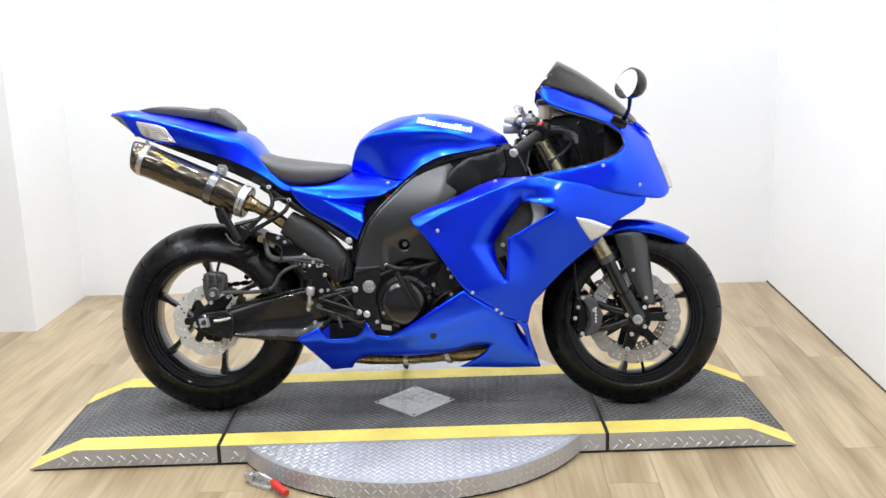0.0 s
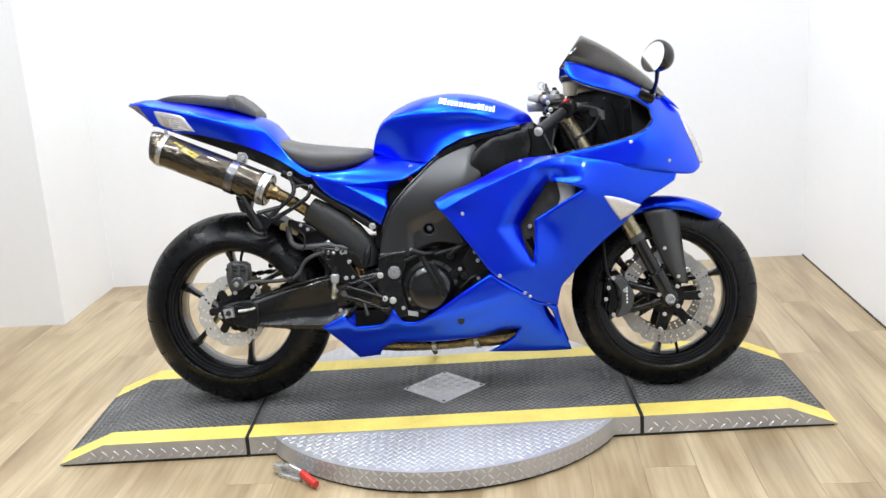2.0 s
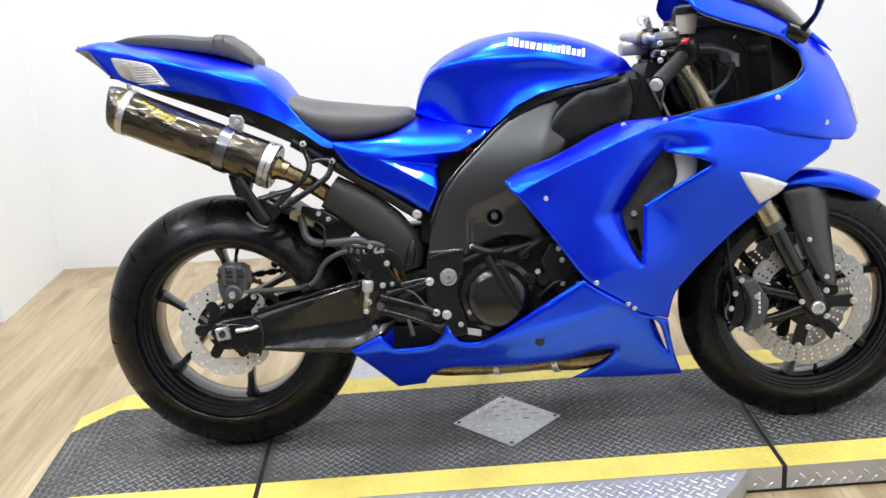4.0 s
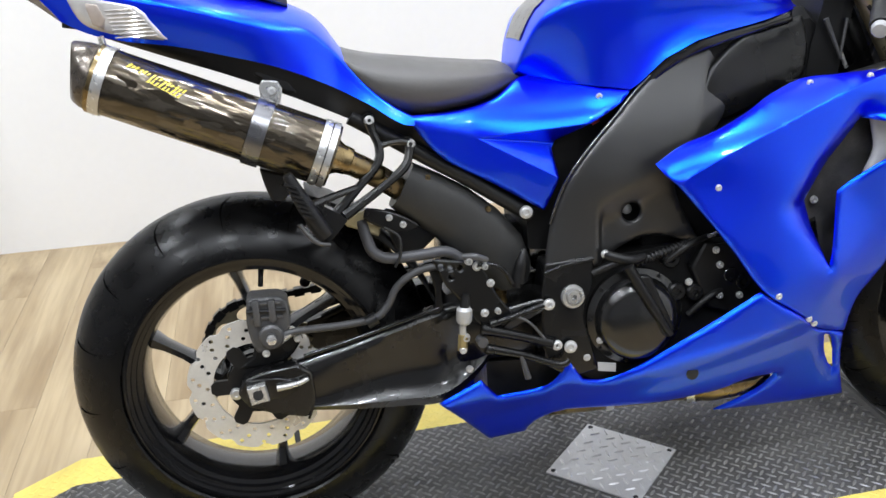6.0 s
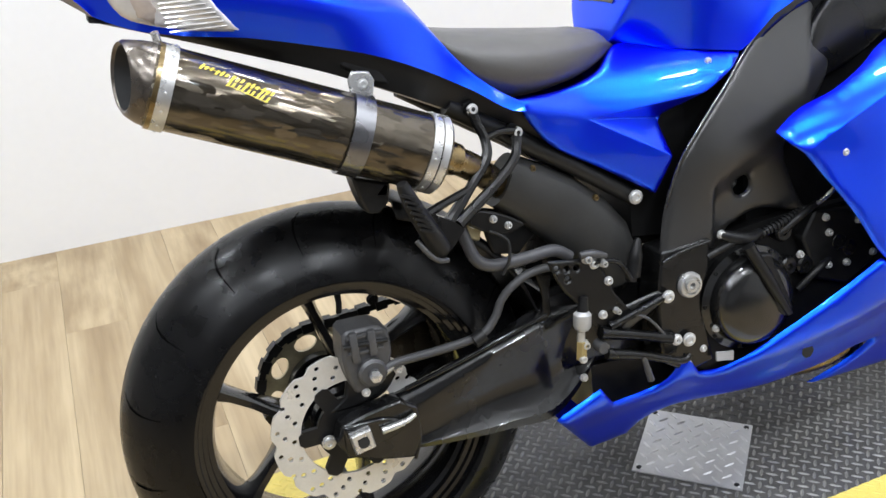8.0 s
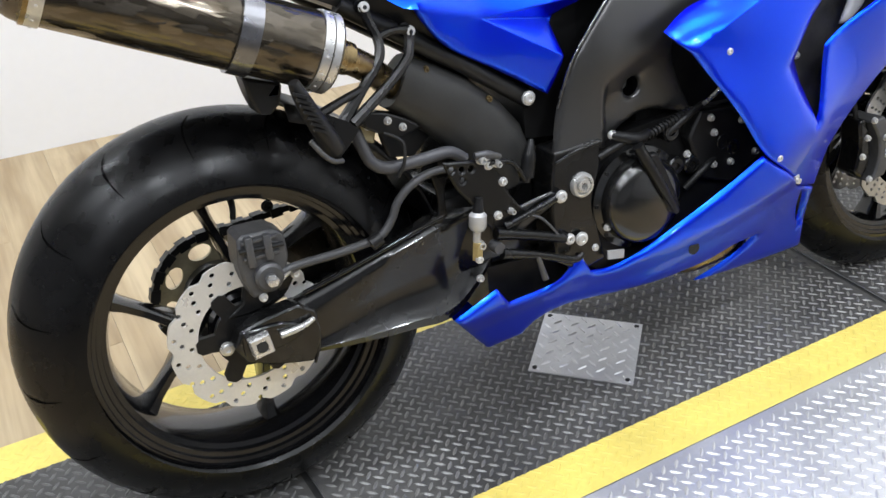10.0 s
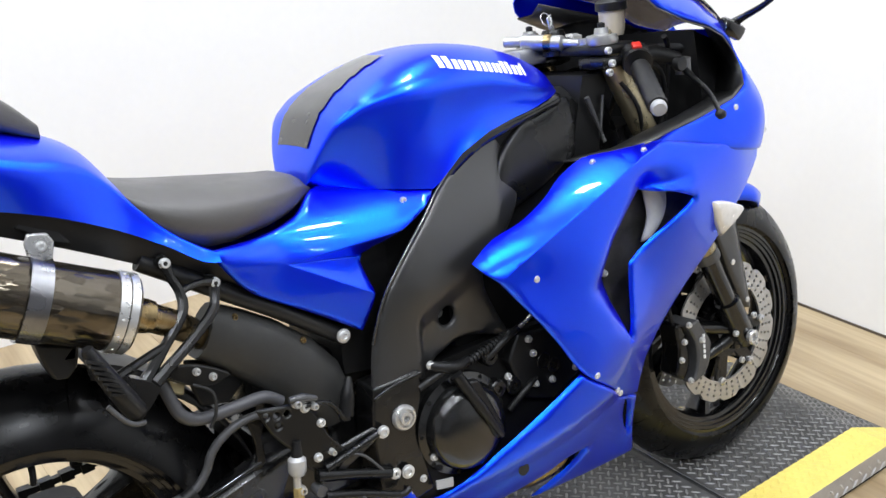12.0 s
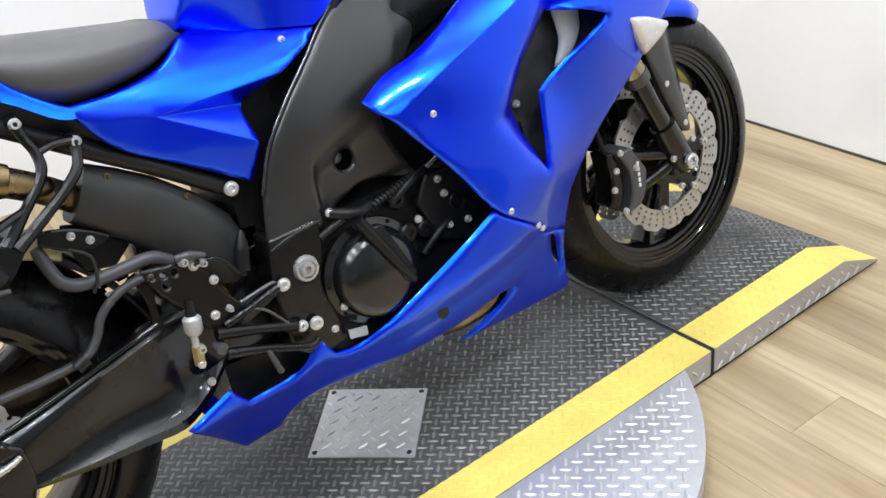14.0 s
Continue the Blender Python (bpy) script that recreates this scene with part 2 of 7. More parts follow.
# ---- the room ----
BACK, RIGHT, LEFT, NOOK = 1.63, 1.62, -1.825, 1.045


def wall(name, x0, x1, y0, y1, label, mat=None):
    bm = box(bmesh.new(), x0, x1, y0, y1, 0, CEIL)
    ob = part(name, bm, mat or WALL, smooth=False)
    return tagged(ob, label, "wall", kind="structure")


wall("wall_north", LEFT - 0.12, RIGHT + 0.12, BACK, BACK + 0.12, "plain white painted back wall of the showroom")
wall("wall_east", RIGHT, RIGHT + 0.12, -5.2, BACK, "plain white painted side wall of the showroom")
wall("wall_west_return", LEFT - 0.12, LEFT, NOOK + 0.12, BACK, "short white return wall beside the back wall")
wall("wall_west_front", -4.6, LEFT, NOOK, NOOK + 0.12, "white wall face beyond the short return")
# unseen walls close the room; their grey holds down fill and reflections
wall("wall_west", -4.72, -4.6, -5.2, NOOK + 0.12, "unseen side wall behind the camera, greyed to limit fill light", GREY_WALL)
wall("wall_south", -4.72, RIGHT + 0.12, -5.32, -5.2, "unseen wall behind the camera, greyed to limit fill light", GREY_WALL)
# ceiling is unseen; its grey only sets how much light bounces down
tagged(part("ceiling", box(bmesh.new(), -4.72, RIGHT + 0.12, -5.32, BACK + 0.12, CEIL, CEIL + 0.1), CEILING, smooth=False), "unseen flat ceiling, its grey set for the bounce light", "ceiling", kind="structure")
# unseen dark slab, added so low reflections on the motorcycle stay dark
tagged(part("floor_dark", box(bmesh.new(), -4.72, RIGHT + 0.12, -5.32, -1.9, -0.06, -0.002), DARK_FLOOR, smooth=False), "unseen dark floor slab added behind the camera for dark reflections", "floor", kind="structure")
floor = tagged(part("floor", box(bmesh.new(), -4.72, RIGHT + 0.12, -1.9, BACK + 0.12, -0.06, -0.004), OAK, smooth=False), "pale oak vinyl plank floor", "floor", kind="structure")


def ceiling_lamp():
    ob = thing("ceiling_lamp", "round white spot lamp on the ceiling", "lamp", group="spot lamps on the ceiling")
    bm = lathe(bmesh.new(), [(0.0, 0.03), (0.10, 0.03), (0.11, 0.0), (0.10, -0.03), (0.095, -0.03), (0.09, 0.0), (0.0, 0.0)], 28, axis="z")
    part("housing", bm, HOUSING, ob)
    return ob


tagged(part("baseboard_joint", box(bmesh.new(), RIGHT - 0.004, RIGHT, -3.0, BACK, 0.0, 0.007), material("dirty_floor_joint", (0.09, 0.07, 0.05), 0.8, vary=0.5, coarse=9, fine=60), smooth=False), "thin dirty brown joint along the foot of the wall", "trim", kind="structure")


first_lamp = ceiling_lamp()
jitter = random.Random(4)
places = [(x, y) for x in (-2.4, -1.3, -0.2, 0.9) for y in (-2.8, -1.6, -0.4, 0.8)]
for i, (x, y) in enumerate(places):
    power = {-2.8: 0.85, -1.6: 1.12, -0.4: 1.2, 0.8: 1.12}[y] * (0.75 if x > 0.5 else 1.05) * (0.72 if x < -1 and y > 0 else 1.0)
    x, y = x + jitter.uniform(-0.3, 0.3), y + jitter.uniform(-0.3, 0.3)
    m = pose(x, y, CEIL - 0.03)
    if i:
        copy_thing(first_lamp, m)
    else:
        first_lamp.matrix_basis = m
    light = bpy.data.lights.new("spot_light", "AREA")
    light.shape, light.size, light.energy, light.color = "DISK", 0.17, LAMP_WATTS * power, (0.875, 0.925, 1.0)
    lo = new("spot_light", light)
    lo.matrix_basis = pose(x, y, CEIL - 0.068)

# ---- the ramp platform ----
H = 0.066
DECK = Matrix.Translation((-0.035, -0.03, 0)) @ pose(0, 0, 0, 0, 0, 2.5)
HALF_W, HALF_MID, CREST, TIP, DISK_R, BAND = 0.312, 0.605, 1.052, 1.197, 0.606, 0.092


def lugs(bm, x0, x1, y0, y1, top, keep=lambda x, y: True, pitch=0.0178, length=0.0225, width=0.0058, rise=0.002, mat=0):
    """Raised tread lugs on a lattice turned 45 degrees, each across its neighbours."""
    n = int((abs(x1 - x0) + abs(y1 - y0)) / pitch / 1.4) + 2
    cx, cy, h = (x0 + x1) / 2, (y0 + y1) / 2, math.sqrt(0.5)
    verts, faces = [], []
    for i in range(-n, n + 1):
        for j in range(-n, n + 1):
            x, y = cx + (i - j) * pitch * h, cy + (i + j) * pitch * h
            if not (x0 + 0.008 < x < x1 - 0.008 and y0 + 0.008 < y < y1 - 0.008 and keep(x, y)):
                continue
            c, s = (h, h) if (i + j) % 2 else (-h, h)
            k0 = len(verts)
            for u, v, w in ((-0.5, 0, 0), (-0.22, -0.5, 0), (0.22, -0.5, 0), (0.5, 0, 0), (0.22, 0.5, 0), (-0.22, 0.5, 0), (-0.3, 0, 1), (0.3, 0, 1)):
                px, py = x + u * length * c - v * width * s, y + u * length * s + v * width * c
                verts.append((px, py, top(px, py) + w * rise))
            faces += [[k0 + k for k in f] for f in ((0, 1, 6), (1, 2, 7, 6), (2, 3, 7), (3, 4, 7), (4, 5, 6, 7), (5, 0, 6))]
    made = [bm.verts.new(v) for v in verts]
    for f in faces:
        bm.faces.new([made[k] for k in f]).material_index = mat
    return bm


def deck_top(x, y):
    a = abs(x)
    return H if a <= CREST else H - (H - 0.008) * (a - CREST) / (TIP - CREST)


platform = thing("ramp_platform", "low steel ramp platform with tread plate and yellow edges", "platform", DECK)


def deck_section(name, xs, label):
    """One stretch of the platform: dark deck, yellow bands and bright tread plate sides."""
    bm = bmesh.new()
    ys = (-HALF_W, -HALF_W + BAND, HALF_W - BAND, HALF_W)
    grid = [[bm.verts.new((x, y, deck_top(x, y))) for y in ys] for x in xs]
    for a, b in zip(grid, grid[1:]):
        for j in range(3):
            f = bm.faces.new((a[j], b[j], b[j + 1], a[j + 1]))
            f.material_index = 0 if j == 1 else 1
    base = [[bm.verts.new((x, y, 0.009 if deck_top(x, 0) > 0.02 else 0.006)) for y in (ys[0], ys[-1])] for x in xs]
    for i in range(len(xs) - 1):
        for j, k in ((0, 0), (1, 3)):
            f = bm.faces.new((grid[i][k], grid[i + 1][k], base[i + 1][j], base[i][j]))
            f.material_index = 2
    for i in (0, -1):
        f = bm.faces.new([*grid[i], base[i][1], base[i][0]])
        f.material_index = 2
    x0, x1 = min(xs), max(xs)
    lugs(bm, x0 + 0.004, x1 - 0.004, -HALF_W + 0.004, HALF_W - 0.004, deck_top, keep=lambda x, y: abs(y) < HALF_W - BAND, mat=3)
    lugs(bm, x0 + 0.004, x1 - 0.004, -HALF_W + 0.004, HALF_W - 0.004, deck_top, keep=lambda x, y: abs(y) > HALF_W - BAND + 0.006, rise=0.001, mat=1)
    side = bmesh.new()
    lugs(side, x0 + 0.006, x1 - 0.006, 0.006, H, lambda x, y: 0, keep=lambda x, y: y < deck_top(x, 0) - 0.012, pitch=0.026, length=0.025, width=0.0068, rise=0.0026, mat=4)
    for v in side.verts:
        v.co = Vector((v.co.x, -HALF_W - v.co.z, v.co.y))
    tmp = bpy.data.meshes.new("tmp")
    side.to_mesh(tmp)
    side.free()
    bm.from_mesh(tmp)
    bpy.data.meshes.remove(tmp)
    return part(name, bm, [DARK_PLATE, YELLOW, ALU_PLATE, WORN_LUG, ALU_LUG], platform, label, smooth=False)


GAP = 0.006
deck_section("ramp", (-TIP, -CREST, -HALF_MID - GAP), "sloping end ramp with yellow edge bands")
deck_section("ramp", (HALF_MID + GAP, CREST, TIP), "sloping end ramp with yellow edge bands")
deck_section("deck", (-HALF_MID + GAP, HALF_MID - GAP), "dark tread plate deck with yellow edge bands")
# black strip paints in the shadow gap between ramp and floor
part("base_strip", box(bmesh.new(), -TIP + 0.01, TIP - 0.01, -HALF_W + 0.003, HALF_W - 0.003, 0.0, 0.0095), BLACK_GAP, platform, "black strip put in for the shadow gap under the ramp", smooth=False)
for x in (-HALF_MID, HALF_MID):
    part("joint_strip", box(bmesh.new(), x - GAP, x + GAP, -HALF_W + 0.002, HALF_W - 0.002, 0.0, H - 0.002), BLACK_GAP, platform, smooth=False)
for s in (-1, 1):
    bm = bmesh.new()
    half = math.acos(HALF_W / DISK_R) - 0.002
    arc = [(DISK_R * math.sin(a), s * DISK_R * math.cos(a)) for a in (-half + 2 * half * k / 48 for k in range(49))]
    top = [bm.verts.new((x, y, H - 0.001)) for x, y in arc]
    low = [bm.verts.new((x, y, 0.008)) for x, y in arc]
    bm.faces.new(top)
    for k in range(48):
        bm.faces.new((top[k], top[k + 1], low[k + 1], low[k]))
    edge = s * HALF_W
    lugs(bm, -DISK_R, DISK_R, min(edge, s * DISK_R) + 0.004, max(edge, s * DISK_R), lambda x, y: H - 0.001, keep=lambda x, y: math.hypot(x, y) < DISK_R - 0.016, pitch=0.0195, length=0.0245, width=0.0062, mat=1)
    for k in range(int(2 * half * DISK_R / 0.022)):
        a = -half + (k + 0.5) * 0.022 / DISK_R
        for z in (0.014, 0.035, 0.055):
            lug = bmesh.new()
            lugs(lug, -0.011, 0.011, -0.011, 0.011, lambda x, y: 0, pitch=0.022, mat=1)
            turn = Matrix(((math.cos(a), 0, math.sin(a) * s, DISK_R * math.sin(a)), (-s * math.sin(a), 0, s * math.cos(a), s * DISK_R * math.cos(a)), (0, 1, 0, z), (0, 0, 0, 1)))
            if (k + round(z / 0.02)) % 2:
                turn = turn @ Matrix.Diagonal((-1, 1, 1, 1))
            lug.transform(turn)
            tmp = bpy.data.meshes.new("tmp")
            lug.to_mesh(tmp)
            lug.free()
            bm.from_mesh(tmp)
            bpy.data.meshes.remove(tmp)
    part("turntable_rim", bm, [ALU_PLATE, ALU_LUG], platform, "bright aluminium tread plate turntable edge", smooth=False)
    # black band paints in the dark gap at the turntable's foot
    bm = bmesh.new()
    inner = [bm.verts.new((x * 0.99, y * 0.99, 0.012)) for x, y in arc]
    foot = [bm.verts.new((x * 0.99, y * 0.99, 0.0)) for x, y in arc]
    for k in range(48):
        bm.faces.new((inner[k], inner[k + 1], foot[k + 1], foot[k]))
    part("foot_strip", bm, BLACK_GAP, platform, smooth=False)
bm = bmesh.new()
D = 0.0975
c45 = pose(0, 0, 0, 0, 0, 45)
box(bm, -D, D, -D, D, H, H + 0.0035, 0.001)
lugs(bm, -D + 0.002, D - 0.002, -D + 0.002, D - 0.002, lambda x, y: H + 0.0035, pitch=0.024, length=0.024, mat=1)
cover = part("cover_plate", bm, [ALU_PLATE, ALU_LUG], platform, "square bright tread plate cover set cornerwise", smooth=False)
cover.matrix_basis = c45
for sx in (-1, 1):
    for sy in (-1, 1):
        part("screw", lathe(bmesh.new(), [(0.005, 0), (0.005, 0.0015), (0.003, 0.0025)], 12, (sx * (D - 0.011), sy * (D - 0.011), H + 0.0035), "z"), CAST, cover)


# ---- the motorcycle ----
LEAN = 8.5
BIKE = pose(0, -0.067, H, -LEAN, 0, 0)
# outer panels and small parts are laid out from a plane this far to the rider's left, and this far lower
INSET, RISE = 0.0366, 0.0055
bike = thing("motorcycle", "candy blue sport motorcycle leaning on its side stand", "motorcycle", BIKE)
REAR, FRONT = (-0.698, 0.0, 0.316), (0.696, 0.0, 0.296)


def tyre(name, R, hw, bead, parent, label):
    prof = [(R, 0.0)]
    for u, d in ((0.2, 0.0025), (0.4, 0.011), (0.6, 0.026), (0.78, 0.045), (0.9, 0.062), (0.985, 0.08), (1.0, 0.09)):
        prof.append((R - d * (hw / 0.095) ** 0.6, hw * u))
    prof += [(bead + 0.016, hw * 0.94), (bead + 0.006, hw * 0.86), (bead, hw * 0.8)]
    prof = [(r, -h) for r, h in reversed(prof[1:])] + prof
    bm = lathe(bmesh.new(), prof, 96, closed=True)
    ob = part(name, bm, RUBBER, parent, label, sharp=60)
    return ob


def sipes(parent, R, hw, count):
    """Curved tread grooves, thin dark strips on the shoulders of the tyre in place of shaded cuts."""
    for s in (-1, 1):
        bm = bmesh.new()
        rows = []
        for i in range(7):
            u = 0.18 + 0.62 * i / 6
            d = np.interp(u, (0.2, 0.4, 0.6, 0.78, 0.9), (0.0025, 0.011, 0.026, 0.045, 0.062)) * (hw / 0.095) ** 0.6
            r, h = R - d + 0.0009, hw * u * s
            a = 0.16 * (u - 0.2) + 0.05 * math.sin(u * 4)
            w = 0.006 * (1 - abs(i - 3) / 4)
            rows.append([bm.verts.new((r * math.cos(a + q), h, r * math.sin(a + q))) for q in (-w, w)])
        for p, q in zip(rows, rows[1:]):
            bm.faces.new((p[0], p[1], q[1], q[0]))
        first = part("tread_groove", bm, GROOVE, parent)
        for k in range(count):
            m = Matrix.Rotation(2 * math.pi * (k + (0.5 if s > 0 else 0)) / count, 4, "Y")
            if k:
                copy_thing(first, m)
            else:
                first.matrix_basis = m


def rim(parent_thing, centre, hw, hub_hw, name, label, phase):
    k = hw / 0.083
    prof = [(0.224, hw), (0.222, 0.072 * k), (0.207, 0.064 * k), (0.199, 0.045 * k), (0.197, 0), (0.199, -0.045 * k), (0.207, -0.064 * k), (0.222, -0.072 * k), (0.224, -hw),
            (0.218, -hw), (0.2165, -0.079 * k), (0.211, -0.078 * k), (0.2095, -0.072 * k), (0.203, -0.071 * k), (0.2015, -0.062 * k), (0.194, -0.060 * k), (0.189, -0.046 * k), (0.186, 0), (0.189, 0.048 * k), (0.199, 0.066 * k), (0.212, 0.078 * k), (0.217, hw)]
    ob = part(name, lathe(bmesh.new(), prof, 96, closed=True), GLOSS_BLACK, parent_thing, label, sharp=35)
    ob.matrix_basis = Matrix.Translation(centre)
    bm = lathe(bmesh.new(), [(0.02, -hub_hw), (0.05, -hub_hw), (0.052, -hub_hw * 0.8), (0.036, -hub_hw * 0.5), (0.034, hub_hw * 0.5), (0.052, hub_hw * 0.8), (0.05, hub_hw), (0.02, hub_hw)], 32)
    part("hub", bm, GLOSS_BLACK, ob)
    rows = [(0.03, 0.020, hub_hw * 0.75), (0.07, 0.0105, hub_hw * 0.55), (0.13, 0.0085, 0.020), (0.165, 0.0092, 0.022), (0.19, 0.0135, 0.030)]
    firsts = []
    for lean in (-1, 1):
        bm = bmesh.new()
        rings = []
        for r, w, d in rows:
            c = lean * 0.2 * (0.19 - r)
            rings.append([bm.verts.new((r, y, c + z)) for y, z in ((-d, -w * 0.55), (-d * 0.55, -w), (d * 0.55, -w), (d, -w * 0.55), (d, w * 0.55), (d * 0.55, w), (-d * 0.55, w), (-d, w * 0.55))])
        for a, b in zip(rings, rings[1:]):
            for i in range(8):
                bm.faces.new((a[i], a[(i + 1) % 8], b[(i + 1) % 8], b[i]))
        bm.faces.new(rings[0]), bm.faces.new(rings[-1])
        firsts.append(part("spoke", bm, GLOSS_BLACK, ob, sharp=50))
    for i in range(6):
        m = Matrix.Rotation(-radians(phase + 60 * i), 4, "Y")
        if i > 1:
            copy_thing(firsts[i % 2], m)
        else:
            firsts[i].matrix_basis = m
    return ob


# darker steel for the front discs than for the rear one
FRONT_DISC = material("darker_front_disc_steel", (0.46, 0.45, 0.43), 0.34, 0.7, vary=0.12, coarse=15, fine=260)


def petal_disc(name, parent, R, inner, y, waves, rows, label, amp=0.035, turn=0.0):
    """A wave-edged brake disc with drilled holes right through it."""
    n = waves * 10
    out = []
    for k in range(n):
        a = 2 * math.pi * k / n
        out.append((R * (1 - amp * max(0, math.cos(waves * a)) ** 2) * math.cos(a + turn), R * (1 - amp * max(0, math.cos(waves * a)) ** 2) * math.sin(a + turn)))
    holes = [ring(inner, 60)]
    for q, (r, count, hr) in enumerate(rows):
        for k in range(count):
            a = 2 * math.pi * (k + 0.5 * (q % 2)) / count + 0.08 * q + turn
            holes.append(ring(hr, 7, (r * math.cos(a), r * math.sin(a))))
    bm = plate(bmesh.new(), out, holes, y - 0.0025, y + 0.0025)
    return part(name, bm, DISC_STEEL if R < 0.13 else FRONT_DISC, parent, label, sharp=30)


def disc_carrier(parent, r0, r1, y, arms, mat, phase=0.0):
    out = []
    n = arms * 12
    for k in range(n):
        a = 2 * math.pi * k / n + phase
        f = 0.5 + 0.5 * math.cos(arms * (a - phase))
        r = r0 + (r1 - r0) * (1 if f > 0.80 else max(0.0, (f - 0.55) / 0.25))
        out.append((r * math.cos(a), r * math.sin(a)))
    bm = plate(bmesh.new(), out, [ring(0.026, 24)], y - 0.004, y + 0.004)
    part("disc_carrier", bm, mat, parent, "black disc carrier")


rear_wheel = rim(bike, REAR, 0.083, 0.07, "rear_wheel", "gloss black six-spoke rear wheel", 97)
tyre("tyre", 0.315, 0.096, 0.221, rear_wheel, "wide black rear tyre")
sipes(rear_wheel, 0.315, 0.096, 16)
front_wheel = rim(bike, FRONT, 0.05, 0.05, "front_wheel", "gloss black six-spoke front wheel", 80)
tyre("tyre", 0.297, 0.06, 0.221, front_wheel, "black front tyre")
sipes(front_wheel, 0.297, 0.06, 16)
petal_disc("brake_disc", rear_wheel, 0.117, 0.074, -0.088, 12, [(0.084, 18, 0.0042), (0.097, 18, 0.0042), (0.108, 18, 0.0042)], "drilled petal rear brake disc", amp=0.06)
disc_carrier(rear_wheel, 0.05, 0.078, -0.088, 6, CAST)
for s in (-1, 1):
    petal_disc("brake_disc", front_wheel, 0.152, 0.108, s * 0.062, 14, [(0.1165, 42, 0.0034), (0.128, 42, 0.0034), (0.1395, 42, 0.0034)], "drilled petal front brake disc", amp=0.05)
    disc_carrier(front_wheel, 0.056, 0.116, s * 0.06, 7, FRAME_BLACK)
    for k in range(7):
        a = 2 * math.pi * k / 7
        part("floating_button", lathe(bmesh.new(), [(0.0, 0.0), (0.0085, 0.0), (0.0085, s * 0.006), (0.006, s * 0.0075), (0.003, s * 0.0075), (0.0025, s * 0.004), (0.0, s * 0.004)], 14, (0.107 * math.cos(a), s * 0.064, 0.107 * math.sin(a))), STEEL, front_wheel, "bright disc button")
for wheel, a, hw in ((rear_wheel, 82, 0.03), (front_wheel, 281, 0.02)):
    c, s_ = math.cos(radians(a)), math.sin(radians(a))
    part("valve", tube(bmesh.new(), [(0.192 * c, -hw * 0.3, 0.192 * s_), (0.172 * c, -hw, 0.172 * s_), (0.156 * c, -hw, 0.156 * s_)], [0.006, 0.0045, 0.0045], 8), BLACK_GAP, wheel, "rubber tyre valve")


# ---- bodywork ----
def field(controls):
    """A smooth sheet y(x, z) through (x, z, y) controls (thin-plate spline)."""
    c = np.array(controls, float)
    n = len(c)
    d = np.linalg.norm(c[:, None, :2] - c[None, :, :2], axis=2)
    k = np.where(d > 0, d ** 2 * np.log(d + 1e-12), 0)
    p = np.c_[np.ones(n), c[:, :2]]
    s = np.linalg.solve(np.block([[k + 1e-5 * np.eye(n), p], [p.T, np.zeros((3, 3))]]), np.r_[c[:, 2], 0, 0, 0])

    def f(x, z):
        r = np.hypot(x - c[:, 0], z - c[:, 1])
        return float((np.where(r > 0, r ** 2 * np.log(r + 1e-12), 0) * s[:n]).sum() + s[n] + s[n + 1] * x + s[n + 2] * z)
    return f


def bowl(controls):
    """The smoothest quadratic sheet y(x, z) near (x, z, y) controls."""
    c = np.array(controls, float)
    x, z = c[:, 0], c[:, 1]
    k = np.linalg.lstsq(np.c_[np.ones(len(c)), x, z, x * x, x * z, z * z], c[:, 2], rcond=None)[0]
    return lambda x, z: float(k @ (1, x, z, x * x, x * z, z * z))


def curved(pts, step=0.012, corner=38):
    """A closed outline through points, rounded but for its sharp corners."""
    n, out = len(pts), []
    v = [Vector(p) for p in pts]

    def is_corner(i):
        a, b = v[i] - v[i - 1], v[(i + 1) % n] - v[i]
        return a.length > 0 and b.length > 0 and a.angle(b) > radians(corner)
    for i in range(n):
        p1, p2 = v[i], v[(i + 1) % n]
        p0 = p1 + (p1 - p2) * 0.5 if is_corner(i) else v[i - 1]
        p3 = p2 + (p2 - p1) * 0.5 if is_corner((i + 1) % n) else v[(i + 2) % n]
        m = max(1, round((p2 - p1).length / step))
        for k in range(m):
            t = k / m
            q = 0.5 * (2 * p1 + (p2 - p0) * t + (2 * p0 - 5 * p1 + 4 * p2 - p3) * t * t + (3 * p1 - p0 - 3 * p2 + p3) * t ** 3)
            out.append((q.x, q.y))
    return out


def in_loop(x, z, loop):
    c = False
    for i in range(len(loop)):
        (xa, za), (xb, zb) = loop[i], loop[i - 1]
        if (za > z) != (zb > z) and x < (xb - xa) * (z - za) / (zb - za) + xa:
            c = not c
    return c


def gap_to(x, z, line):
    """Distance from a point to a polyline."""
    a, b = np.array(line[:-1]), np.array(line[1:])
    d = b - a
    t = np.clip((((x, z) - a) * d).sum(1) / (d ** 2).sum(1), 0, 1)
    return float(np.hypot(*(a + d * t[:, None] - (x, z)).T).min())


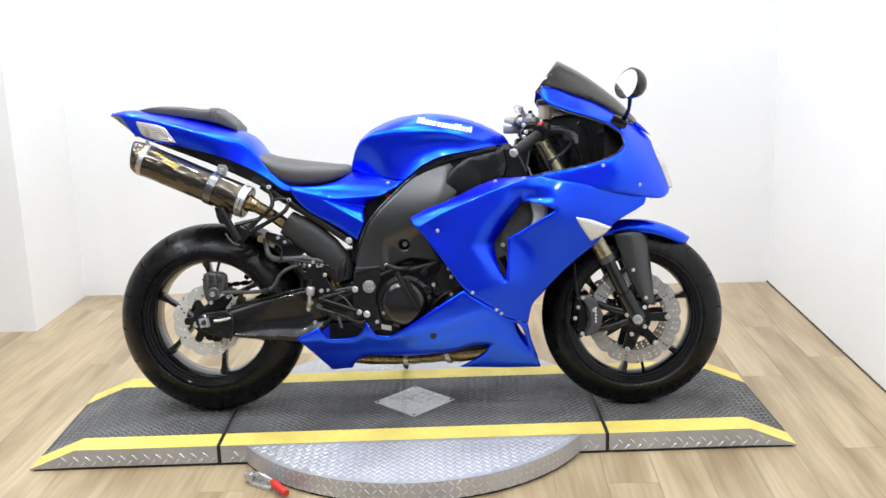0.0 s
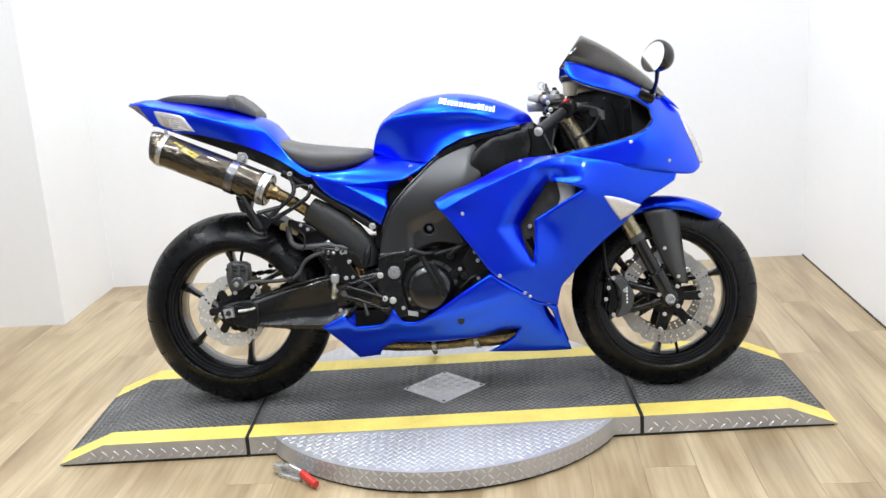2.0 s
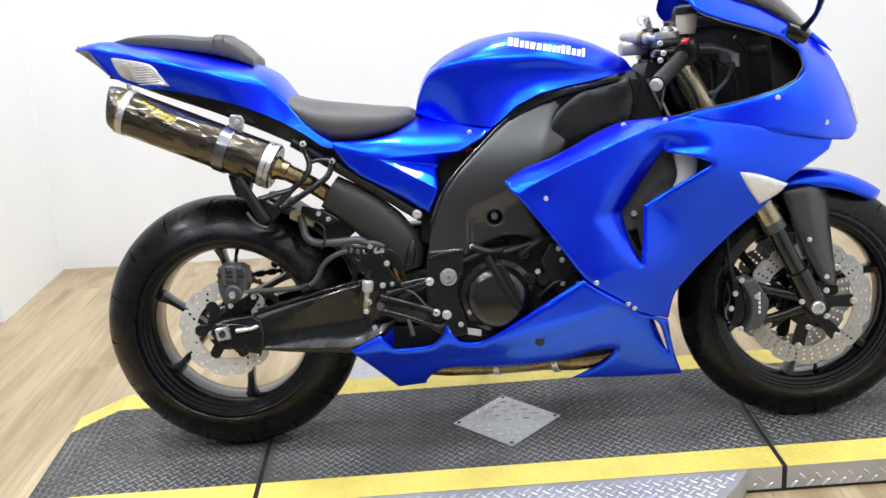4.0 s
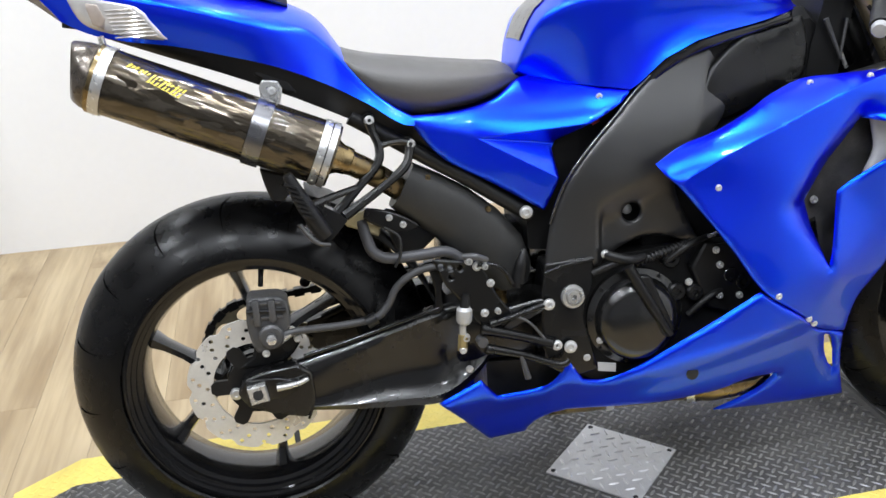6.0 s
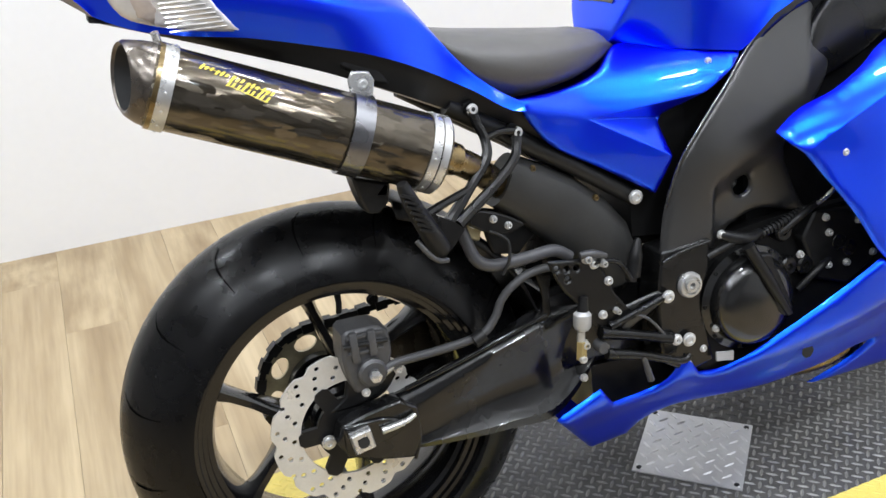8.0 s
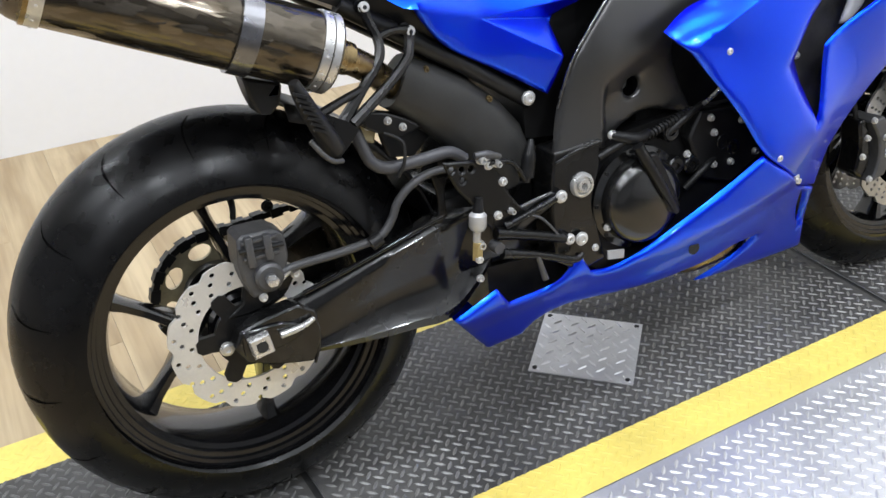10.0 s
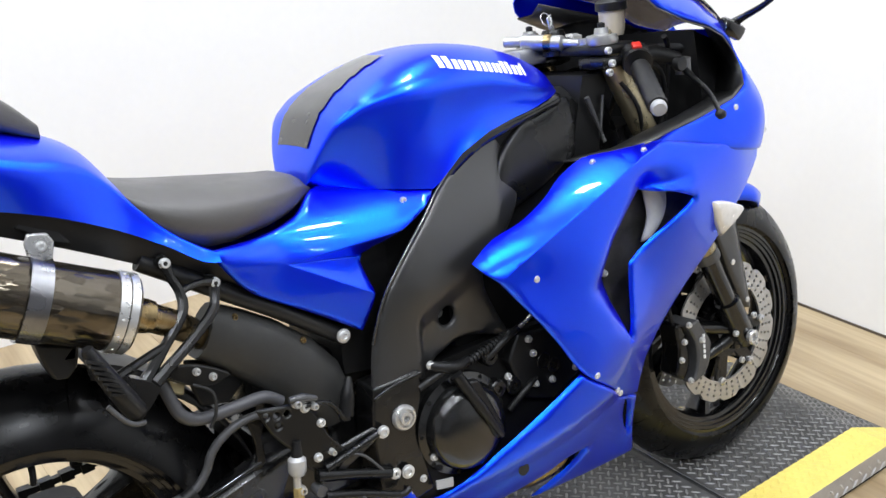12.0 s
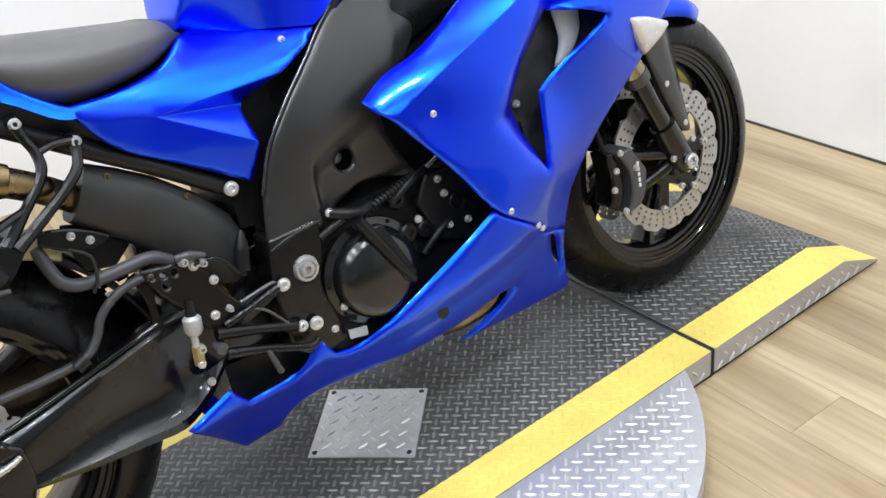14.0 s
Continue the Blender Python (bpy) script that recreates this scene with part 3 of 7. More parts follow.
def panel(name, outline, depth, mat, parent, label="", holes=(), step=0.013, roll=0.012, lip=0.009, thick=0.003, shape=None, side=-1, creases=()):
    """A moulded panel: an outline in x, z laid on the sheet depth(x, z), with its edges rolled in, holes through it and sharp folds along the creases."""
    loop = curved(outline)
    gaps = [curved(h) for h in holes]
    loops = [loop, *gaps]
    seg_a = np.array([p for lp in loops for p in lp])
    seg_b = np.array([lp[(i + 1) % len(lp)] for lp in loops for i in range(len(lp))])

    def off(x, z):
        d = seg_b - seg_a
        t = np.clip((((x, z) - seg_a) * d).sum(1) / np.maximum((d ** 2).sum(1), 1e-12), 0, 1)
        return float(np.hypot(*(seg_a + d * t[:, None] - (x, z)).T).min())
    pts, edges = [], []
    for lp in loops:
        n0 = len(pts)
        pts += lp
        edges += [(n0 + i, n0 + (i + 1) % len(lp)) for i in range(len(lp))]

    def ok(x, z):
        return in_loop(x, z, loop) and not any(in_loop(x, z, g) for g in gaps)
    fixed = len(pts)
    for lp in loops:
        for i in range(len(lp)):
            t = Vector(lp[(i + 1) % len(lp)]) - Vector(lp[i - 1])
            if t.length == 0:
                continue
            nrm = Vector((-t.y, t.x)).normalized()
            for w in (0.25, 0.65):
                for s in (-1, 1):
                    q = Vector(lp[i]) + s * nrm * roll * w
                    if ok(*q) and abs(off(*q) - roll * w) < roll * 0.1:
                        pts.append(tuple(q))
    xs, zs = [p[0] for p in loop], [p[1] for p in loop]
    for i in range(int((max(xs) - min(xs)) / step) + 2):
        for j in range(int((max(zs) - min(zs)) / step) + 2):
            x, z = min(xs) + (i + 0.5 * (j % 2)) * step, min(zs) + j * step
            if ok(x, z) and off(x, z) > roll * 0.95 and all(gap_to(x, z, c) > step * 0.45 for c in creases):
                pts.append((x, z))
    for c in creases:
        for (xa, za), (xb, zb) in zip(c, c[1:]):
            n = max(1, round(math.hypot(xb - xa, zb - za) / step))
            nx, nz = -(zb - za), xb - xa
            k0 = 0.0016 / math.hypot(nx, nz)
            for k in range(n + 1):
                for w in (-1, 0, 1):
                    x, z = xa + (xb - xa) * k / n + w * k0 * nx, za + (zb - za) * k / n + w * k0 * nz
                    if ok(x, z) and off(x, z) > 0.001:
                        pts.append((x, z))
    co, _, fa, *_ = delaunay_2d_cdt([Vector(p) for p in pts], edges, [], 1, 1e-6)
    bm = bmesh.new()
    verts = []
    for c in co:
        y = depth(c.x, c.y)
        if shape:
            y += shape(c.x, c.y)
        u = max(0.0, 1 - off(c.x, c.y) / roll)
        y += lip * (1 - math.sqrt(max(0.0, 1 - u * u)))
        y += INSET
        verts.append(bm.verts.new((c.x, y if side < 0 else -y, c.y + RISE)))
    for f in fa:
        m = sum((co[i] for i in f), Vector((0, 0))) / len(f)
        if ok(m.x, m.y):
            bm.faces.new([verts[i] for i in f])
    for v in verts:
        if not v.link_faces:
            bm.verts.remove(v)
    bmesh.ops.recalc_face_normals(bm, faces=bm.faces)
    if sum(f.normal.y for f in bm.faces) * side < 0:
        bmesh.ops.reverse_faces(bm, faces=bm.faces)
    top = list(bm.faces)
    r = bmesh.ops.duplicate(bm, geom=top)
    back = [g for g in r["geom"] if isinstance(g, bmesh.types.BMFace)]
    for v in {v for f in back for v in f.verts}:
        v.co.y -= side * thick
    bmesh.ops.reverse_faces(bm, faces=back)
    rim_a = [e for f in top for e in f.edges if e.is_boundary]
    rim_b = [e for f in back for e in f.edges if e.is_boundary]
    bmesh.ops.bridge_loops(bm, edges=list(set(rim_a)) + list(set(rim_b))) if not holes else None
    for f in bm.faces:
        f.smooth = True
    me = bpy.data.meshes.new(name)
    bm.to_mesh(me)
    bm.free()
    me.materials.append(mat)
    ob = new(name, me)
    ob.parent = parent
    return tagged(ob, label) if label else ob


def loft(bm, rings, cap=True):
    made = [[bm.verts.new(p) for p in r] for r in rings]
    n = len(rings[0])
    for a, b in zip(made, made[1:]):
        for k in range(n):
            bm.faces.new((a[k], a[(k + 1) % n], b[(k + 1) % n], b[k]))
    if cap:
        bm.faces.new(made[0])
        bm.faces.new(list(reversed(made[-1])))
    return bm


def smooth_interp(x, xs, ys):
    """A smooth curve through stations (monotone pieces)."""
    xs, ys = np.array(xs, float), np.array(ys, float)
    i = int(np.clip(np.searchsorted(xs, x) - 1, 0, len(xs) - 2))
    m = np.gradient(ys, xs)
    h = xs[i + 1] - xs[i]
    t = min(1.0, max(0.0, (x - xs[i]) / h))
    return float((2 * t ** 3 - 3 * t ** 2 + 1) * ys[i] + (t ** 3 - 2 * t ** 2 + t) * h * m[i] + (-2 * t ** 3 + 3 * t ** 2) * ys[i + 1] + (t ** 3 - t ** 2) * h * m[i + 1])


# tank
TX = (-0.216, -0.207, -0.197, -0.188, -0.155, -0.119, -0.06, -0.003, 0.054, 0.11, 0.166, 0.222, 0.266, 0.289, 0.299)
TZ = (0.802, 0.838, 0.862, 0.881, 0.917, 0.938, 0.961, 0.973, 0.975, 0.968, 0.954, 0.932, 0.908, 0.892, 0.876)
BX, BZ = (-0.216, -0.2, -0.119, -0.036, 0.018, 0.073, 0.128, 0.185, 0.263, 0.299), (0.789, 0.787, 0.774, 0.762, 0.807, 0.832, 0.844, 0.852, 0.866, 0.868)
BY = (0.035, 0.042, 0.090, 0.131, 0.136, 0.136, 0.130, 0.120, 0.085, 0.045)
CX, CY = (-0.216, -0.207, -0.19, -0.155, -0.1, -0.05, 0.0, 0.1, 0.16, 0.21, 0.26, 0.299), (0.045, 0.070, 0.097, 0.121, 0.134, 0.140, 0.141, 0.138, 0.130, 0.114, 0.082, 0.035)
CZ = (0.797, 0.828, 0.868, 0.900, 0.915, 0.917, 0.915, 0.908, 0.894, 0.884, 0.876, 0.871)
SHOULDER = 0.56


def tank_point(x, a):
    """a from -1 (lower edge, rider's right) over 0 (top) to 1: a domed top down to a shoulder crease, then a hollow flank."""
    zt, zb, yb = smooth_interp(x, TX, TZ), np.interp(x, BX, BZ), smooth_interp(x, BX, BY)
    yc, zc = smooth_interp(x, CX, CY), smooth_interp(x, CX, CZ)
    zc = max(min(zc, zt - 0.004), zb + 0.004)

    def raw(s):
        if s <= SHOULDER:
            v = s / SHOULDER
            return yc * v, zc + (zt - zc) * (1 - v ** 3.2)
        v = (s - SHOULDER) / (1 - SHOULDER)
        hollow = 0.013 * math.sin(math.pi * v) ** 0.9 * math.exp(-((x - 0.03) / 0.14) ** 2)
        bulge = 0.010 * math.sin(math.pi * v) * max(0.0, min(1.0, (-0.05 - x) / 0.1))
        return yc + (yb - yc) * v - hollow + bulge, zc + (zb - zc) * v
    s = abs(a)
    pts = [raw(min(1.0, max(0.0, s + d))) for d in (-0.035, -0.0175, 0.0, 0.0175, 0.035)] if 0.05 < s < 0.95 else [raw(s)]
    y, z = sum(p[0] for p in pts) / len(pts), sum(p[1] for p in pts) / len(pts)
    return Vector((x, math.copysign(y, a) if a else 0.0, z))


def tank():
    n = 72
    rings = []
    for i in range(61):
        u = i / 60
        x = -0.216 + 0.515 * (0.5 - 0.5 * math.cos(math.pi * u)) * 0.6 + 0.515 * u * 0.4
        rings.append([tank_point(x, -1 + 2 * k / n) for k in range(n + 1)])
    ob = part("fuel_tank", loft(bmesh.new(), rings), BLUE, bike, "glossy blue fuel tank", sharp=50)
    # plain white marks where the maker's name is painted
    for s in (-1, 1):
        widths = (0.022, 0.019, 0.025, 0.018, 0.016, 0.02, 0.02, 0.008)
        strokes = [(i, w, x0 + k * w * 0.58) for i, (w, x0) in enumerate(zip(widths, np.cumsum([0.0] + [w + 0.0035 for w in widths[:-1]]))) for k in ((0, 1) if w > 0.01 else (0,))]
        for i, w, x in strokes:
            w *= 0.42 if w > 0.01 else 0.8
            bm = bmesh.new()
            rows = []
            for u in (0, 0.5, 1):
                col = []
                for v in (0, 0.5, 1):
                    xx = x + w * u + 0.004 * v + 0.008
                    z0 = 0.9415 - 0.21 * (x + w * u)
                    want = z0 + (0.0185 if i in (0, 5, 7) else 0.0145) * v
                    lo, hi = 0.0, 1.0
                    for _ in range(24):
                        mid = (lo + hi) / 2
                        lo, hi = (mid, hi) if tank_point(xx, mid).z > want else (lo, mid)
                    p = tank_point(xx, s * lo)
                    q = tank_point(xx, s * (lo - 0.02)) - p
                    r = tank_point(xx + 0.004, s * lo) - p
                    nr = q.cross(r).normalized()
                    nr = nr if nr.z > 0 else -nr
                    col.append(bm.verts.new(p + nr * 0.0012))
                rows.append(col)
            for p, q in zip(rows, rows[1:]):
                for j in range(2):
                    bm.faces.new((p[j], p[j + 1], q[j + 1], q[j]))
            part("name_mark", bm, WHITE_PAINT, ob, "plain white mark on the tank")
    # rear pad
    bm = bmesh.new()
    grid = []
    for i in range(31):
        x = -0.202 + 0.165 * i / 30
        edge = (0.31 - 0.19 * (i / 30) ** 0.7) * SHOULDER / 0.5 - 0.022 * (i % 6) / 5 * (1 if i > 4 else 0)
        row = []
        for k in range(13):
            a = edge * (k / 6 - 1)
            p = tank_point(x, a)
            q, r = tank_point(x, a + 0.01) - p, tank_point(x + 0.003, a) - p
            nr = r.cross(q).normalized()
            nr = nr if nr.dot(p - Vector((0.05, 0, 0.80))) > 0 else -nr
            row.append(bm.verts.new(p + nr * 0.0022))
        grid.append(row)
    for p, q in zip(grid, grid[1:]):
        for k in range(12):
            bm.faces.new((p[k], p[k + 1], q[k + 1], q[k]))
    part("tank_pad", bm, CARBON, ob, "dark carbon-look tank pad with a jagged edge")
    return ob


WHITE_PAINT = material("white_lettering_paint", (0.8, 0.8, 0.8), 0.3, vary=0.03)


def carbon_material(name, rough=0.22):
    m = material(name, (0.03, 0.029, 0.027), rough, 0.0, vary=0.3, coarse=14, fine=220, coat=0.6)
    nt = m.node_tree
    bsdf = nt.nodes["Principled BSDF"]
    co = nt.nodes.new("ShaderNodeTexCoord").outputs["Object"]
    ch = nt.nodes.new("ShaderNodeTexChecker")
    ch.inputs["Scale"].default_value = 260
    ch.inputs["Color1"].default_value, ch.inputs["Color2"].default_value = (0.008, 0.008, 0.008, 1), (0.03, 0.029, 0.027, 1)
    nt.links.new(co, ch.inputs["Vector"])
    nt.links.new(ch.outputs[0], bsdf.inputs["Base Color"])
    return m


CARBON = carbon_material("carbon_look_pad", 0.2)
tank()


def body_loft(name, xs, section, mat, label):
    return part(name, loft(bmesh.new(), [section(x) for x in xs]), mat, bike, label, sharp=55)


def steps(a, b, n):
    return [a + (b - a) * i / n for i in range(n + 1)]


# seat
def seat_section(x):
    zt = smooth_interp(x, (-0.56, -0.52, -0.471, -0.359, -0.26, -0.228, -0.206), (0.862, 0.865, 0.851, 0.832, 0.819, 0.815, 0.800))
    zb = smooth_interp(x, (-0.56, -0.53, -0.5, -0.449, -0.413, -0.323, -0.25, -0.206), (0.85, 0.845, 0.813, 0.762, 0.747, 0.747, 0.762, 0.781))
    w = smooth_interp(x, (-0.56, -0.52, -0.45, -0.4, -0.3, -0.25, -0.206), (0.075, 0.105, 0.130, 0.132, 0.110, 0.084, 0.05))
    out = []
    for k in range(28):
        a = 2 * math.pi * k / 28
        c, s = math.cos(a), math.sin(a)
        y = w * math.copysign(abs(c) ** 0.55, c)
        z = (zt + zb) / 2 + (zt - zb) / 2 * math.copysign(abs(s) ** (0.55 if s > 0 else 0.8), s)
        if s > 0:
            z -= 0.018 * (abs(y) / w) ** 4 * s + 0.006 * math.exp(-(y / 0.05) ** 2) * 0
        out.append((x, y, z))
    return out


body_loft("rider_seat", steps(-0.56, -0.206, 36), seat_section, VINYL, "black vinyl rider seat")


# tail
SHX = (-1.012, -0.96, -0.909, -0.809, -0.72, -0.68, -0.608, -0.54, -0.517, -0.463, -0.412, -0.402)
SHY = (0.010, 0.046, 0.074, 0.130, 0.148, 0.150, 0.140, 0.122, 0.118, 0.128, 0.141, 0.142)
SHZ = (0.999, 0.9925, 0.981, 0.9625, 0.941, 0.9285, 0.9055, 0.8835, 0.860, 0.795, 0.7555, 0.750)


def tail_section(x):
    """A domed top out to the shoulder crease, then a side that runs in (rear) or out (front) to the lower edge."""
    ys, zs = smooth_interp(x, SHX, SHY), smooth_interp(x, SHX, SHZ)
    zt = smooth_interp(x, (-1.012, -0.96, -0.905, -0.8, -0.727, -0.62, -0.565, -0.53, -0.50, -0.45, -0.402), (1.004, 1.013, 1.010, 0.994, 0.978, 0.950, 0.931, 0.906, 0.86, 0.79, 0.752))
    zb = smooth_interp(x, (-1.012, -0.96, -0.92, -0.882, -0.837, -0.759, -0.675, -0.602, -0.53, -0.47, -0.412, -0.402), (0.996, 0.961, 0.931, 0.913, 0.9015, 0.8885, 0.8665, 0.8435, 0.8105, 0.7755, 0.739, 0.738))
    yb = ys * float(np.interp(x, (-1.0, -0.65, -0.55, -0.412), (0.84, 0.90, 1.08, 1.05)))
    h = zs - zb
    half = [(0.0, zt)]
    half += [(ys * v, zs + (zt - zs) * (1 - v ** 2.6)) for v in (0.2, 0.4, 0.58, 0.72, 0.84, 0.92, 0.965)]
    half += [(ys * 0.992, zs - 0.02 * h), (ys, zs - 0.10 * h)]
    half += [(ys + (yb - ys) * v ** 1.3, zs - (0.10 + 0.90 * v) * h) for v in (0.25, 0.5, 0.75, 0.92, 1.0)]
    half += [(0.5 * yb, zb + 0.010), (0.0, zb + 0.012)]
    return [(x, y, z) for y, z in half] + [(x, -y, z) for y, z in reversed(half[1:-1])]


body_loft("tail_fairing", steps(-1.012, -0.402, 60), tail_section, BLUE, "pointed blue tail fairing")


def under_section(x):
    zt = smooth_interp(x, (-0.93, -0.766, -0.589, -0.448, -0.294, -0.2), (0.934, 0.905, 0.860, 0.782, 0.665, 0.60))
    zb = smooth_interp(x, (-0.93, -0.79, -0.648, -0.507, -0.365, -0.26, -0.2), (0.926, 0.874, 0.819, 0.751, 0.672, 0.60, 0.555))
    w = smooth_interp(x, (-0.93, -0.8, -0.65, -0.45, -0.3, -0.2), (0.04, 0.10, 0.125, 0.116, 0.105, 0.095))
    half = [(0.0, zt), (0.9 * w, zt), (w, zt - 0.008), (0.97 * w, (zt + zb) / 2), (0.88 * w, zb + 0.004), (0.0, zb)]
    return [(x, y, z) for y, z in half] + [(x, -y, z) for y, z in reversed(half[1:-1])]


body_loft("undertail", steps(-0.93, -0.2, 30), under_section, SATIN_BLACK, "matt black undertail and subframe cover")


def pad_section(x, grow=0.0):
    zt = smooth_interp(x, (-0.922, -0.86, -0.773, -0.67, -0.652, -0.635, -0.610, -0.580), (1.012, 1.020, 1.018, 1.007, 1.008, 1.002, 0.984, 0.952)) + grow
    zb = smooth_interp(x, (-0.922, -0.86, -0.773, -0.65, -0.580), (1.006, 0.995, 0.981, 0.957, 0.930))
    w = smooth_interp(x, (-0.922, -0.88, -0.773, -0.65, -0.580), (0.012, 0.045, 0.074, 0.080, 0.070)) + grow
    out = []
    for k in range(28):
        a = 2 * math.pi * (k + 0.5) / 28
        c, s = math.cos(a), math.sin(a)
        out.append((x, w * math.copysign(abs(c) ** 0.35, c), (zt + zb) / 2 + (zt - zb) / 2 * math.copysign(abs(s) ** 0.35, s)))
    return out


pad = body_loft("pillion_pad", steps(-0.922, -0.580, 44), pad_section, VINYL, "slim black pillion pad with a strap at its front")
part("strap", loft(bmesh.new(), [pad_section(x, g) for x, g in ((-0.668, 0.001), (-0.664, 0.004), (-0.646, 0.004), (-0.642, 0.001))]), VINYL, pad, "black vinyl strap across the pad", sharp=50)

for s in (-1, 1):
    part("subframe_rail", tube(bmesh.new(), [(-0.50, s * 0.102, 0.756), (-0.383, s * 0.104, 0.680), (-0.325, s * 0.104, 0.643), (-0.262, s * 0.102, 0.599), (-0.21, s * 0.10, 0.562)], 0.0135, 12), SATIN_BLACK, bike, "black subframe rail" if s < 0 else "")

# rear lamp and turn lamps
LENS = material("clear_lamp_lens", (0.72, 0.70, 0.68), 0.12, 0.35, vary=0.2, coarse=20, fine=60, coat=1.0)
AMBER = material("pale_amber_reflector", (0.72, 0.62, 0.55), 0.2, 0.3, vary=0.2, coat=1.0)


def tail_y(x, z):
    """The half-width of the tail at a place on its side."""
    sec = tail_section(x)[8:15]
    zs, ys = [p[2] for p in reversed(sec)], [p[1] for p in reversed(sec)]
    return float(np.interp(z, zs, ys))


LAMP = [(-0.914, 0.969), (-0.873, 0.962), (-0.803, 0.945), (-0.785, 0.924), (-0.760, 0.890), (-0.825, 0.900), (-0.884, 0.918), (-0.904, 0.941)]
for s in (-1, 1):
    lamp = panel("turn_lamp", LAMP, lambda x, z: -tail_y(x, z + RISE) - INSET - 0.004, LENS, bike, "clear turn lamp lens in the tail", roll=0.008, lip=0.006, side=s, step=0.01)
    panel("reflector", [(-0.884, 0.956), (-0.862, 0.952), (-0.852, 0.930), (-0.858, 0.912), (-0.876, 0.922)], lambda x, z: -tail_y(x, z + RISE) - INSET - 0.0052, AMBER, lamp, "pale amber bulb reflection", roll=0.006, lip=0.002, side=s, step=0.01, thick=0.001)
    for k in range(8):
        z = 0.9415 - 0.0058 * k
        x0, x1 = np.interp(z, (0.90, 0.945), (-0.842, -0.852)), np.interp(z, (0.894, 0.924, 0.943), (-0.773, -0.793, -0.812))
        pts = [Vector((x, s * (tail_y(x, z + RISE) + 0.0042), z + RISE)) for x in steps(float(x0), float(x1), 4)]
        part("lens_rib", tube(bmesh.new(), pts, 0.0013, 6), LENS, lamp)
bm = bmesh.new()
rings = []
for x in steps(-1.016, -0.925, 9):
    sec = tail_section(max(x, -1.012))
    grow = 1.015 if x > -1.013 else 0.9
    top = np.interp(x, (-1.016, -0.976, -0.968, -0.932, -0.925), (1.003, 0.9945, 0.986, 0.945, 0.935))
    rings.append([(x, y * grow, min(z, top) - 0.0012) for _, y, z in sec])
loft(bm, rings)
part("tail_lamp", bm, material("smoked_tail_lens", (0.26, 0.245, 0.225), 0.12, 0.4, vary=0.25, coarse=30, fine=90, coat=1.0), bike, "clear tail lamp lens under the tip of the tail", sharp=50)

# side covers under the seat
APEX, BROW, NOOK, TIP_F = (-0.300, 0.700, -0.170), (-0.112, 0.709, -0.183), (-0.168, 0.676, -0.140), (-0.170, 0.624, -0.178)
SIDE_TOP = bowl([(-0.413, 0.747, -0.178), (-0.329, 0.745, -0.156), (-0.245, 0.758, -0.126), (-0.205, 0.786, -0.092), (-0.121, 0.769, -0.134), (-0.041, 0.753, -0.164), (-0.16, 0.742, -0.155), BROW, APEX, (-0.206, 0.7045, -0.1785)])
SIDE_LOW = field([(-0.413, 0.747, -0.178), APEX, TIP_F, (-0.235, 0.662, -0.175), (-0.192, 0.570, -0.166), (-0.321, 0.645, -0.163), (-0.26, 0.612, -0.163), (-0.37, 0.69, -0.172), (-0.25, 0.64, -0.171)])


def through_three(a, b, c):
    """The plane y(x, z) through three points (x, z, y)."""
    k = np.linalg.solve(np.array([[p[0], p[1], 1] for p in (a, b, c)]), np.array([p[2] for p in (a, b, c)]))
    return lambda x, z: float(k[0] * x + k[1] * z + k[2])


HOLLOW, LOBE = through_three(APEX, BROW, NOOK), through_three(APEX, NOOK, TIP_F)


def line_z(a, b, x):
    return a[1] + (b[1] - a[1]) * (x - a[0]) / (b[0] - a[0])


def upper_face(x, z):
    xc = min(max(x, APEX[0]), BROW[0])
    zc = line_z(APEX, BROW, xc)
    return SIDE_TOP(x, z) + (HOLLOW(xc, zc) - SIDE_TOP(xc, zc)) * math.exp(-math.hypot(z - zc, x - xc) / 0.03)


def lower_face(x, z):
    xc = max(x, APEX[0])
    zc = line_z(APEX, TIP_F, xc)
    return SIDE_LOW(x, z) + (LOBE(xc, zc) - SIDE_LOW(xc, zc)) * math.exp(-math.hypot(z - zc, x - xc) / 0.03)


def SIDE_Y(x, z):
    """Side cover: an upward face, a wedge-shaped hollow under its brow, and a folded lobe."""
    if x < APEX[0]:
        band = 0.002 + 0.30 * (APEX[0] - x)
        w = min(1.0, max(0.0, 0.5 + (z - line_z((-0.413, 0.747), APEX, x)) / (2 * band)))
        w = w * w * (3 - 2 * w)
        return w * upper_face(x, z) + (1 - w) * lower_face(x, z)
    if z > line_z(APEX, BROW, x):
        return upper_face(x, z)
    if z > line_z(APEX, NOOK, x):
        return HOLLOW(x, z)
    return LOBE(x, z) if z > line_z(APEX, TIP_F, x) else lower_face(x, z)


SIDE_OUT = [(-0.412, 0.747), (-0.329, 0.745), (-0.262, 0.757), (-0.2, 0.786), (-0.121, 0.769), (-0.036, 0.756), (-0.058, 0.737), (-0.112, 0.707), (-0.142, 0.691), (-0.163, 0.680), (-0.170, 0.668), (-0.169, 0.645), (-0.168, 0.622), (-0.176, 0.600), (-0.192, 0.567), (-0.275, 0.620), (-0.353, 0.668), (-0.392, 0.712)]
for s in (-1, 1):
    panel("side_cover", SIDE_OUT, SIDE_Y, BLUE, bike, "blue side cover with a scooped groove" if s < 0 else "", side=s, step=0.007, roll=0.006, lip=0.005, creases=[[p[:2] for p in (APEX, q)] for q in (BROW, NOOK, TIP_F)])

